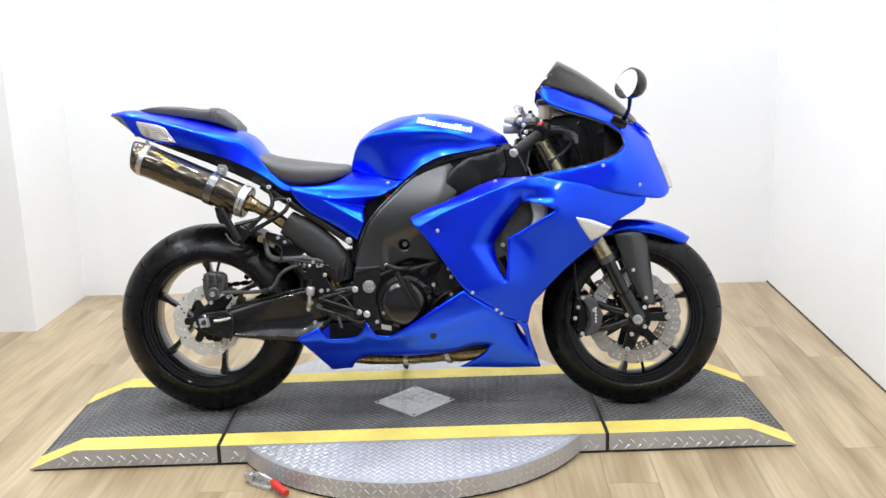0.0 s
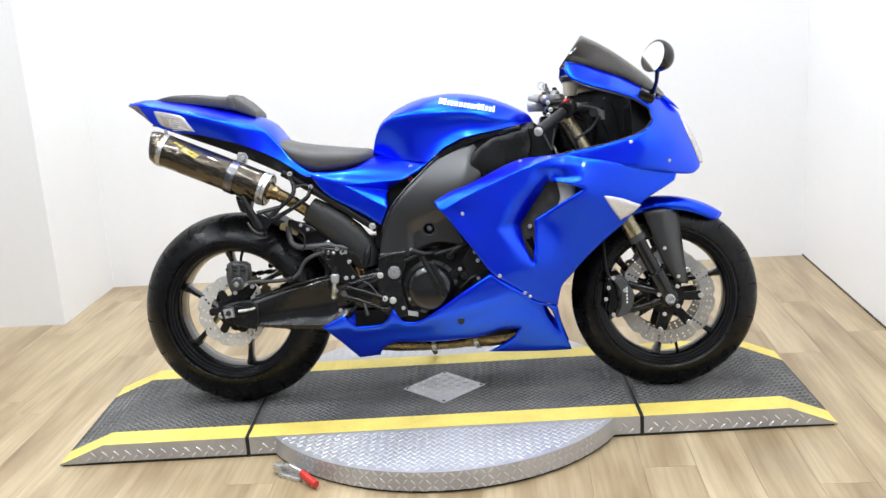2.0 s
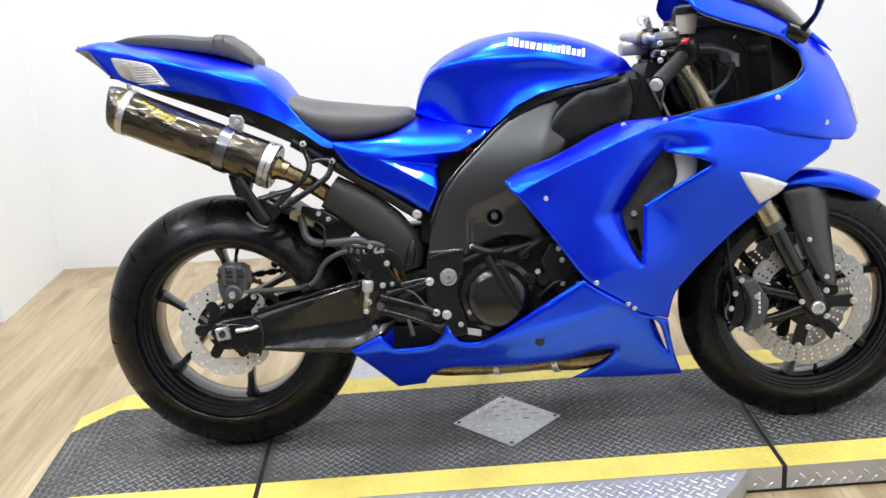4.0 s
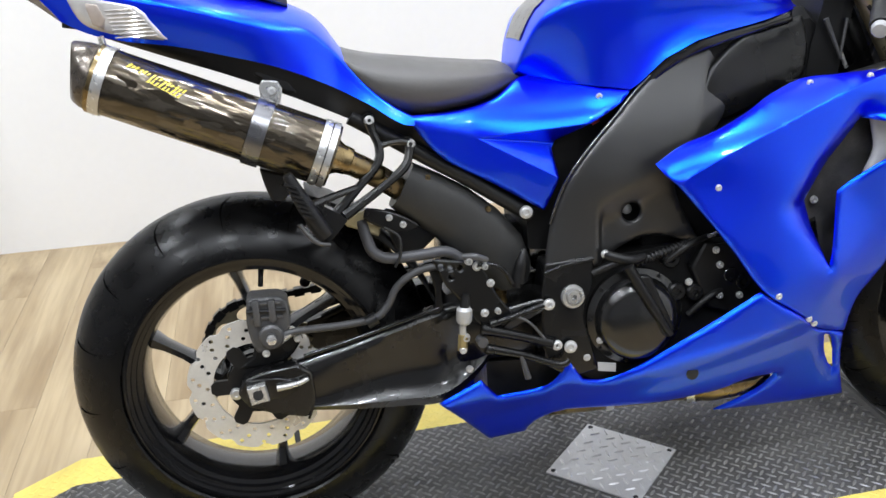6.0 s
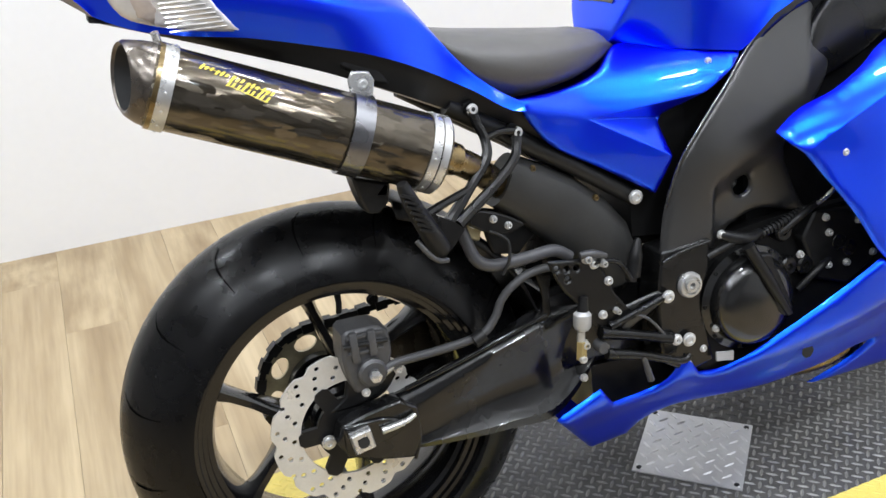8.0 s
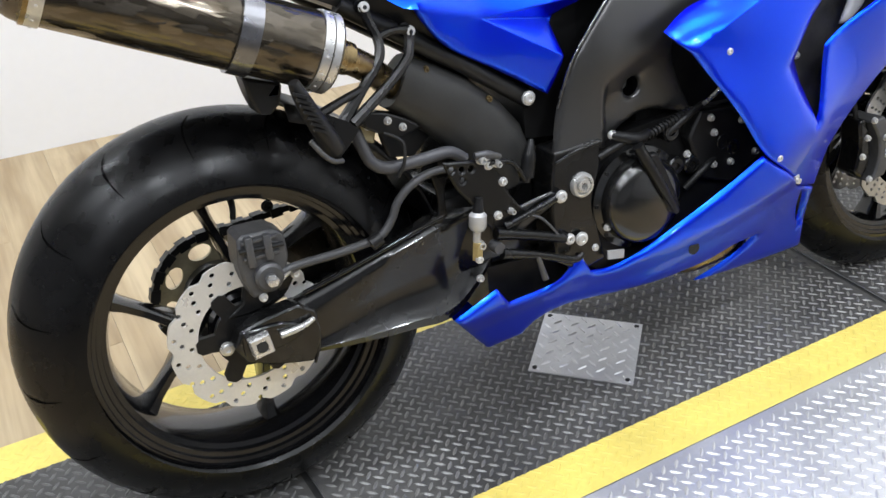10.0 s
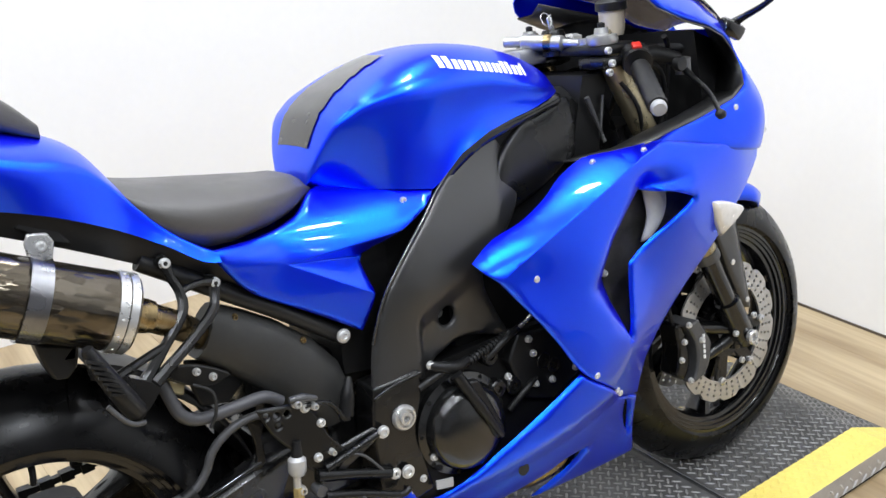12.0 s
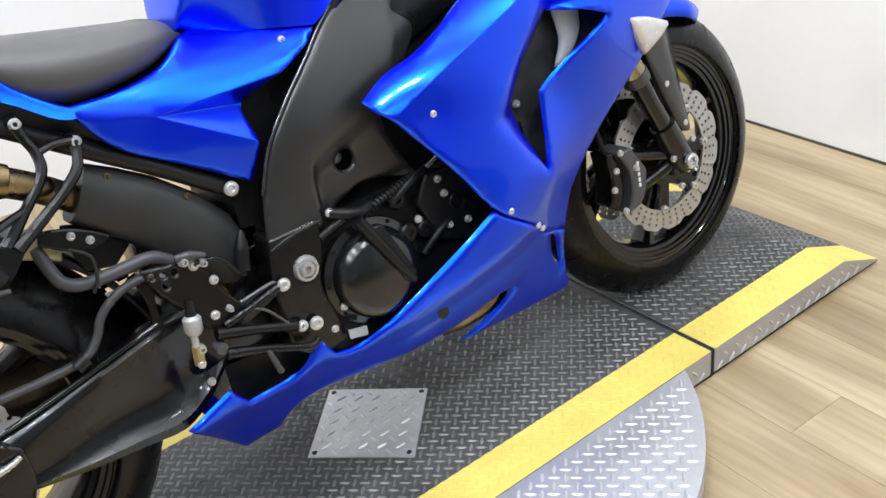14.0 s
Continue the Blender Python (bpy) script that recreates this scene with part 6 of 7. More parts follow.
for x, z in ((0.106, 0.446), (0.105, 0.391), (0.142, 0.387), (0.049, 0.422), (0.196, 0.393), (0.099, 0.473), (0.165, 0.455)):
    bolt(x, -0.192, z, 0.006, pump)
bolt(-0.098, -0.192, 0.488, 0.007)
bolt(-0.135, -0.187, 0.306, 0.006)
bolt(-0.112, -0.19, 0.335, 0.0055)
slab("data_plate", [(-0.120, 0.300), (-0.088, 0.294), (-0.089, 0.279), (-0.120, 0.285)], -0.202, -0.199, HOUSING_GREY, bike, "small white plate on the crankcase", soft=0)
part("cylinder_block", box(bmesh.new(), -0.02, 0.26, -0.11, 0.11, 0.46, 0.62, 0.02), CORE_BLACK, bike, "dark cylinder block")
radiator = part("radiator", box(bmesh.new(), 0.28, 0.315, -0.15, 0.15, 0.30, 0.66, 0.004), CAST, bike, "black radiator")
PALE_STAY = material("pale_cast_stay", (0.60, 0.60, 0.59), 0.38, 0.15, vary=0.1, coarse=20)
RAD = material("dark_vent_mesh", (0.09, 0.087, 0.082), 0.40, 0.5, vary=0.5, coarse=20, fine=700, bump=0.6, bump_scale=900)
for s in (-1, 1):
    vent = panel("vent_liner", [(0.20, 0.60), (0.29, 0.715), (0.50, 0.69), (0.54, 0.62), (0.44, 0.52), (0.32, 0.38), (0.255, 0.41), (0.22, 0.52)], lambda x, z: -0.192 - 0.05 * max(0.0, x - 0.3), RAD, bike, "dark weave liner inside the air outlet" if s < 0 else "", side=s, step=0.02)
    panel("vent_stay", [(0.355, 0.700), (0.412, 0.690), (0.413, 0.641), (0.396, 0.609), (0.366, 0.585), (0.349, 0.586), (0.367, 0.626), (0.363, 0.661)], lambda x, z: -0.226, PALE_STAY, bike, "silver stay in the air outlet" if s < 0 else "", side=s, step=0.02)
bolt(0.272, -0.20, 0.545, 0.0065)
bar("coolant_neck", [(0.268, -0.19, 0.51), (0.275, -0.185, 0.49), (0.285, -0.18, 0.46)], [0.012, 0.011, 0.013], FRAME_BLACK, bike)
# header and collector
bar("exhaust_header", [(-0.225, -0.03, 0.164), (-0.17, -0.04, 0.162), (-0.06, -0.045, 0.158), (0.06, -0.07, 0.170), (0.13, -0.105, 0.186), (0.23, -0.115, 0.196)], [0.022, 0.023, 0.019, 0.020, 0.030, 0.028], GOLD, bike, "heat-stained exhaust header", 18)
bar("exhaust_header", [(-0.225, 0.06 - 2 * INSET + 0.07, 0.160), (0.0, 0.09 - 0.04, 0.195), (0.205, 0.05, 0.20)], 0.022, GOLD, bike, "", 14)
for x in (-0.06, 0.085):
    bar("pipe_clamp", [(x, -0.045 if x < 0 else -0.085, 0.158 if x < 0 else 0.177), (x + 0.014, -0.048 if x < 0 else -0.09, 0.159 if x < 0 else 0.179)], 0.029 if x > 0 else 0.0225, STEEL, bike, "", 18)
bar("side_stand", [(-0.12, 0.13 - INSET, 0.26), (-0.10, 0.22 - INSET, 0.16), (-0.085, 0.345 - INSET, 0.057)], [0.011, 0.010, 0.010], FRAME_BLACK, bike, "black side stand")
part("oil_sump", loft(bmesh.new(), [[(x, -w, z0 + 0.02), (x, -w, 0.30), (x, w, 0.30), (x, w, z0 + 0.02), (x, w * 0.6, z0), (x, -w * 0.6, z0)] for x, w, z0 in ((-0.30, 0.085, 0.205), (-0.1, 0.115, 0.195), (0.1, 0.12, 0.20), (0.28, 0.11, 0.215))]), CAST, bike, "dark oil sump", smooth=False)

# front end
for s in (-1, 1):
    y = 0.098 * s
    fork = part("fork_lower", tube(bmesh.new(), [(0.608, y, 0.488), (0.63, y, 0.44), (0.658, y, 0.384), (0.660, y, 0.382), (0.668, y, 0.364), (0.698, y, 0.302), (0.710, y, 0.280)], [0.0205, 0.0205, 0.0205, 0.027, 0.0275, 0.0275, 0.022], 20, True, 1), GLOSSY_ARM, bike, "black lower fork leg" if s < 0 else "", sharp=60)
    part("fork_upper", tube(bmesh.new(), [(0.608, y, 0.488), (0.566, y, 0.565), (0.40, y, 0.875), (0.362, y, 0.948)], [0.0255, 0.0255, 0.0225, 0.0225], 20, True, 1), material("champagne_fork_tube", (0.42, 0.36, 0.23), 0.3, 0.85, vary=0.2, coarse=8) if s < 0 else GOLD, fork, "champagne gold upper fork tube" if s < 0 else "")
    part("fork_collar", tube(bmesh.new(), [(0.600, y, 0.503), (0.610, y, 0.484)], 0.0268, 20, True, 1), CALIPER, fork)
    part("axle_clamp", box(bmesh.new(), 0.672, 0.722, min(y - 0.024 * s, y + 0.008 * s), max(y - 0.024 * s, y + 0.008 * s), 0.268, 0.32, 0.01), GLOSSY_ARM, fork)
part("axle_bolt", lathe(bmesh.new(), [(0.0, 0.0), (0.0155, 0.0), (0.0155, -0.008), (0.0135, -0.010), (0.0085, -0.010), (0.0078, -0.002), (0.0, -0.002)], 24, (0.697, -0.126, 0.299)), STEEL, bike, "bright front axle end")
for x, z in ((0.665, 0.312), (0.722, 0.336), (0.722, 0.274), (0.68, 0.25)):
    bm = lathe(bmesh.new(), [(0.0065, 0.0), (0.0065, -0.006), (0.004, -0.007), (0.0035, -0.003), (0.0003, -0.003)], 12, (x, -0.112, z))
    part("bolt", bm, BOLT, bike)
for s in (-1, 1):
    y0, y1 = (-0.102, -0.052) if s < 0 else (0.052, 0.102)
    shift = -INSET
    fcal = slab("front_caliper", [(0.522, 0.362), (0.555, 0.368), (0.574, 0.34), (0.590, 0.312), (0.582, 0.272), (0.566, 0.248), (0.53, 0.238), (0.548, 0.28), (0.545, 0.325)], y0 + shift - (0.014 if s < 0 else 0), y1 + shift + (0.014 if s > 0 else 0), CALIPER, bike, "dark grey radial front brake caliper" if s < 0 else "", soft=0.007)
    slab("caliper_wing", [(0.505, 0.365), (0.525, 0.365), (0.535, 0.325), (0.54, 0.28), (0.522, 0.245), (0.502, 0.262), (0.512, 0.31)], y0 + shift, y1 + shift, FRAME_BLACK, fcal, soft=0.005)
    part("radial_mount", tube(bmesh.new(), [(0.575, (y0 + y1) / 2, 0.345), (0.62, (y0 + y1) / 2, 0.33), (0.672, (y0 + y1) / 2 + 0.01 * s, 0.318)], [0.011, 0.013, 0.016], 10), GLOSSY_ARM, fcal)
    part("radial_mount", tube(bmesh.new(), [(0.56, (y0 + y1) / 2, 0.262), (0.61, (y0 + y1) / 2, 0.268), (0.675, (y0 + y1) / 2 + 0.01 * s, 0.29)], [0.012, 0.011, 0.015], 10), GLOSSY_ARM, fcal)
    if s < 0:
        for x, z in ((0.525, 0.366), (0.56, 0.325), (0.522, 0.25), (0.51, 0.335), (0.5, 0.30)):
            bolt(x, y0 + shift - 0.016, z, 0.006, fcal)
        for k in range(5):
            part("caliper_mark", box(bmesh.new(), 0.563, 0.568, y0 - 0.017, y0 - 0.0145, 0.290 + 0.011 * k, 0.297 + 0.011 * k), WHITE_PAINT, fcal)
    part("brake_line", tube(bmesh.new(), [(0.515, s * 0.085, 0.365), (0.505, s * 0.08, 0.42), (0.50, s * 0.06, 0.50), (0.47, s * 0.05, 0.62), (0.43, s * 0.06, 0.75)], 0.005, 8), SATIN_BLACK, fcal)
# front fender
bm = bmesh.new()
rows = []
for k in range(25):
    a = radians(53 + 67 * k / 24)
    tip = min(1.0, (k + 0.6) / 6)
    r = 0.319 + (0.004 if k > 18 else 0)
    w = 0.068 * tip ** 0.6
    rows.append([(FRONT[0] + (r - dr) * math.cos(a), w * u, FRONT[2] + (r - dr) * math.sin(a)) for u, dr in ((-1, 0.040), (-0.97, 0.024), (-0.85, 0.010), (-0.55, 0.002), (0, 0), (0.55, 0.002), (0.85, 0.010), (0.97, 0.024), (1, 0.040))])
vs = [[bm.verts.new(p) for p in r] for r in rows]
for p, q in zip(vs, vs[1:]):
    for j in range(8):
        bm.faces.new((p[j], p[j + 1], q[j + 1], q[j]))
fender = part("front_fender", bm, BLUE, bike, "blue front mudguard")
fender.modifiers.new("thick", "SOLIDIFY").thickness = 0.003
for s in (-1, 1):
    panel("fork_guard", [(0.625, 0.566), (0.68, 0.575), (0.745, 0.560), (0.752, 0.46), (0.765, 0.330), (0.748, 0.333), (0.722, 0.342), (0.70, 0.376), (0.668, 0.45), (0.638, 0.53)], lambda x, z: -0.130 + 0.02 * max(0.0, z - 0.5) + 0.75 * max(0.0, x - 0.715 + 0.2 * (z - 0.45)), SATIN_GREY, fender, "matt black fork guard", side=s, step=0.015, roll=0.006)
    for x, z in ((0.690, 0.455), (0.730, 0.364)):
        bm = lathe(bmesh.new(), [(0.006, 0.0), (0.006, -0.003), (0.003, -0.004), (0.0003, -0.004)], 12)
        ob = part("bolt", bm, BOLT, fender)
        ob.matrix_basis = Matrix.Translation((x, s * (0.128 - INSET), z)) @ (Matrix() if s < 0 else Matrix.Rotation(math.pi, 4, "Z"))
# front marker lens
for s in (-1, 1):
    panel("front_marker", [(0.493, 0.633), (0.55, 0.620), (0.610, 0.596), (0.588, 0.574), (0.546, 0.552), (0.518, 0.592)], lambda x, z: -0.258 + 0.10 * (x - 0.494) - 0.25 * (z - 0.632), material("clear_marker_lens", (0.75, 0.73, 0.70), 0.2, 0.25, vary=0.12, coarse=25, coat=1.0) if s < 0 else LENS, bike, "clear triangular front marker lens" if s < 0 else "", side=s, step=0.01, roll=0.008, lip=0.010)

# windscreen: arches from edge to edge over the centre line
edge_pts = [(0.398, 0.168, 1.046), (0.454, 0.156, 1.036), (0.523, 0.147, 1.011), (0.594, 0.130, 0.983), (0.657, 0.118, 0.944), (0.702, 0.075, 0.922)]
mid_pts = [(0.462, 0, 1.135), (0.52, 0, 1.104), (0.57, 0, 1.071), (0.62, 0, 1.032), (0.668, 0, 0.990), (0.715, 0, 0.940)]
rows = []
for i in range(21):
    u = i / 20 * 5
    e = [smooth_interp(u, range(6), [p[k] for p in edge_pts]) for k in range(3)]
    c = [smooth_interp(u, range(6), [p[k] for p in mid_pts]) for k in range(3)]
    row = []
    for j in range(21):
        v = -1 + 2 * j / 20
        f = 1 - abs(v) ** 2.4
        row.append((e[0] + (c[0] - e[0]) * f, e[1] * v, e[2] + (c[2] - e[2]) * f))
    rows.append(row)
bm = bmesh.new()
vs = [[bm.verts.new(p) for p in r] for r in rows]
for p, q in zip(vs, vs[1:]):
    for j in range(20):
        bm.faces.new((p[j], p[j + 1], q[j + 1], q[j]))
screen = part("windscreen", bm, GLASS_SMOKE, bike, "dark smoked bubble windscreen")
screen.modifiers.new("thick", "SOLIDIFY").thickness = 0.003
# nose between the cowl halves
bm = bmesh.new()
rows = []
for x, z, w in ((0.70, 0.925, 0.085), (0.735, 0.905, 0.06), (0.765, 0.86, 0.05), (0.79, 0.80, 0.05), (0.815, 0.75, 0.04), (0.826, 0.72, 0.035), (0.818, 0.695, 0.035), (0.78, 0.683, 0.06)):
    rows.append([bm.verts.new((x - 0.03 * (v * v) if abs(v) > 0.3 else x, v * w, z)) for v in (-1, -0.6, -0.2, 0.2, 0.6, 1)])
for p, q in zip(rows, rows[1:]):
    for j in range(5):
        bm.faces.new((p[j], p[j + 1], q[j + 1], q[j]))
nose = part("nose_panel", bm, BLUE, bike, "blue nose centre panel")
nose.modifiers.new("thick", "SOLIDIFY").thickness = 0.003
for s in (-1, 1):
    panel("headlight", [(0.752, 0.868), (0.786, 0.82), (0.811, 0.768), (0.826, 0.735), (0.829, 0.708), (0.812, 0.708), (0.790, 0.758), (0.766, 0.812)], lambda x, z: COWL_Y(x, z) - 0.005, LENS, bike, "clear headlight lens" if s < 0 else "", side=s, step=0.012, roll=0.008)
    panel("nose_lip", [(0.69, 0.915), (0.72, 0.900), (0.755, 0.878), (0.735, 0.902), (0.71, 0.925)], lambda x, z: -0.10, BLUE, bike, "small blue lip under the screen" if s < 0 else "", side=s, step=0.02, roll=0.004)

# cockpit
for s in (-1, 1):
    bm = bmesh.new()
    top = [(0.245, -0.185, 0.747), (0.34, -0.238, 0.755), (0.425, -0.214, 0.771), (0.511, -0.226, 0.784), (0.585, -0.226, 0.802), (0.629, -0.218, 0.822), (0.654, -0.205, 0.85), (0.648, -0.208, 0.884), (0.603, -0.212, 0.914), (0.540, -0.216, 0.935), (0.477, -0.22, 0.954), (0.417, -0.222, 0.98)]
    low = [(0.24, -0.12, 0.71), (0.35, -0.12, 0.70), (0.43, -0.13, 0.71), (0.52, -0.13, 0.72), (0.60, -0.13, 0.74), (0.66, -0.12, 0.80), (0.69, -0.11, 0.85), (0.68, -0.11, 0.90), (0.63, -0.13, 0.94), (0.57, -0.15, 0.965), (0.50, -0.165, 0.985), (0.43, -0.175, 1.005)]
    top = [(x, COWL_Y(x, z) + 0.005 if x > 0.38 else y, z) for x, y, z in top]
    a = [bm.verts.new((p.x, p.y * -s, p.z)) for p in (at(*q) for q in top)]
    b = [bm.verts.new((p.x, p.y * -s, p.z)) for p in (at(*q) for q in low)]
    m = [bm.verts.new(Vector((p.co.x, p.co.y * 0.66, p.co.z - 0.006)) if k < 5 else ((p.co + q.co) / 2) + Vector((0.01, 0, -0.008))) for k, (p, q) in enumerate(zip(a, b))]
    for p, q in ((a, m), (m, b)):
        for j in range(len(a) - 1):
            bm.faces.new((p[j], p[j + 1], q[j + 1], q[j]))
    liner = part("cockpit_liner", bm, SATIN_GREY, bike, "satin black inner fairing liner" if s < 0 else "")
    liner.modifiers.new("thick", "SOLIDIFY").thickness = 0.003
part("instrument_panel", box(bmesh.new(), -0.03, 0.03, -0.09, 0.09, -0.03, 0.03, 0.018, pose(0.63, 0.01, 0.895, 0, -35, 0), 3), SATIN_BLACK, bike, "black instrument panel")
part("nose_bulkhead", loft(bmesh.new(), [[(0.60, -0.12, 0.72), (0.60, 0.12, 0.72), (0.60, 0.10, 0.93), (0.60, -0.10, 0.93)], [(0.70, -0.09, 0.72), (0.70, 0.09, 0.72), (0.70, 0.07, 0.90), (0.70, -0.07, 0.90)]]), SATIN_BLACK, bike, smooth=False)
# two black blocks added to darken the cavity between tank and fork
part("head_shroud", loft(bmesh.new(), [[(x0, -0.088, z), (x0, 0.10, z), (x0 + 0.06, 0.10, z), (x0 + 0.06, -0.088, z)] for x0, z in ((0.285, 0.70), (0.30, 0.80), (0.325, 0.885))]), CORE_BLACK, bike, smooth=False)
part("airbox", box(bmesh.new(), 0.27, 0.47, -0.10, 0.10, 0.52, 0.735, 0.02), CORE_BLACK, bike, "black filler block for the dark cavity behind the steering head")
part("steering_head", tube(bmesh.new(), [(0.46, 0, 0.68), (0.40, 0, 0.82), (0.375, 0, 0.875)], 0.04, 18), FRAME_BLACK, bike)
clamp = part("top_yoke", box(bmesh.new(), 0.345, 0.425, -0.125, 0.125, 0.915, 0.935, 0.008), CAST, bike, "black cast top yoke")
for s in (-1, 1):
    cap = part("fork_cap", lathe(bmesh.new(), [(0.0, 0.0), (0.027, 0.0), (0.029, 0.006), (0.027, 0.016), (0.014, 0.018), (0.012, 0.028), (0.0, 0.029)], 20, (0.368, 0.098 * s, 0.934), "z"), SATIN_ALU, clamp, "silver fork cap", sharp=30)
    part("adjuster", lathe(bmesh.new(), [(0.007, 0.0), (0.007, 0.008), (0.003, 0.010), (0.0, 0.010)], 6, (0.368, 0.098 * s, 0.962), "z"), CAST, cap, sharp=25)
    part("bar_clamp", box(bmesh.new(), 0.335, 0.425, 0.098 * s - 0.034, 0.098 * s + 0.034, 0.893, 0.914, 0.008), FRAME_BLACK, clamp, "black clip-on clamp")
    for x, z in ((0.345, 0.925), (0.352, 0.903), (0.345, 0.888)):
        bm = lathe(bmesh.new(), [(0.0065, 0.0), (0.0065, -0.006), (0.004, -0.007), (0.0035, -0.003), (0.0003, -0.003)], 12, (x, s * 0.133, z))
        part("clamp_bolt", bm, BOLT, clamp)
part("yoke_nut", lathe(bmesh.new(), [(0.02, 0.0), (0.02, 0.014), (0.012, 0.018), (0.0, 0.018)], 6, (0.385, 0, 0.935), "z"), STEEL, clamp, sharp=25)
part("ignition_lock", lathe(bmesh.new(), [(0.022, -0.03), (0.022, 0.010), (0.019, 0.016), (0.012, 0.016), (0.010, 0.012), (0.0, 0.012)], 20, (0.352, 0.012, 0.948), "z"), FRAME_BLACK, clamp, "black ignition lock")
key = part("ignition_key", box(bmesh.new(), -0.009, 0.009, -0.0015, 0.0015, 0.0, 0.034, 0.001, pose(0.352, 0.012, 0.958, 0, -22, 25)), STEEL, clamp, "steel ignition key")
part("key_ring", tube(bmesh.new(), [Vector((0.332 + 0.011 * math.cos(a), 0.004 + 0.006 * math.sin(a), 0.984 + 0.012 * math.sin(a))) for a in (2 * math.pi * k / 14 for k in range(15))], 0.0012, 6, False, 1), STEEL, clamp)
damper = part("steering_damper", tube(bmesh.new(), [(0.298, 0.085, 0.950), (0.312, 0.055, 0.948), (0.314, 0.051, 0.947), (0.346, -0.018, 0.940), (0.348, -0.022, 0.940), (0.362, -0.052, 0.936)], [0.010, 0.010, 0.0145, 0.0145, 0.008, 0.008], 16, True, 1), SATIN_ALU, bike, "silver steering damper", sharp=30)
part("damper_eye", lathe(bmesh.new(), [(0.005, -0.008), (0.015, -0.008), (0.016, 0.0), (0.015, 0.008), (0.005, 0.008)], 18, (0.366, -0.060, 0.937), "z"), SATIN_ALU, damper)
part("damper_collar", tube(bmesh.new(), [(0.333, 0.010, 0.943), (0.338, -0.002, 0.942)], 0.017, 16), GOLD, damper, "gold clamp ring")
part("damper_bracket", box(bmesh.new(), 0.285, 0.35, 0.03, 0.085, 0.905, 0.936, 0.006), SATIN_ALU, damper)
for y, z0, dx in ((-0.098, 0.848, 0.03), (-0.094, 0.846, -0.012)):
    part("fairing_stay", tube(bmesh.new(), [(0.322 if dx > 0 else 0.364, y, z0), (0.352, y, 0.778)], [0.0048, 0.0026] if dx > 0 else 0.0026, 10), CALIPER, bike, "grey steel stay")
# black panel added on the far side so the cockpit opening stays dark
panel("cowl_inner_panel", [(0.27, 0.68), (0.31, 0.78), (0.37, 0.88), (0.44, 0.952), (0.54, 0.960), (0.66, 0.925), (0.70, 0.85), (0.66, 0.72), (0.45, 0.64)], lambda x, z: -0.165 + 0.25 * max(0.0, x - 0.5), SATIN_BLACK, bike, "black panel added to keep the cockpit opening dark", side=1, step=0.02)
for pts, r in ((((0.47, 0.06, 0.70), (0.50, 0.03, 0.80), (0.49, -0.03, 0.88), (0.44, -0.08, 0.90)), 0.006), (((0.50, -0.07, 0.70), (0.53, -0.08, 0.79), (0.51, -0.10, 0.86), (0.46, -0.12, 0.89)), 0.005), (((0.30, -0.05, 0.80), (0.33, -0.06, 0.86), (0.40, -0.06, 0.89), (0.47, -0.02, 0.86)), 0.007), (((0.55, -0.05, 0.72), (0.56, -0.06, 0.82), (0.55, -0.08, 0.90), (0.52, -0.10, 0.93)), 0.005)):
    part("wiring_hose", tube(bmesh.new(), pts, r, 10), SATIN_BLACK, bike, "black hose in the cockpit")
BAR_R = [Vector((0.418, -0.110, 0.914)), Vector((0.397, -0.152, 0.898)), Vector((0.352, -0.218, 0.868)), Vector((0.307, -0.281, 0.837))]
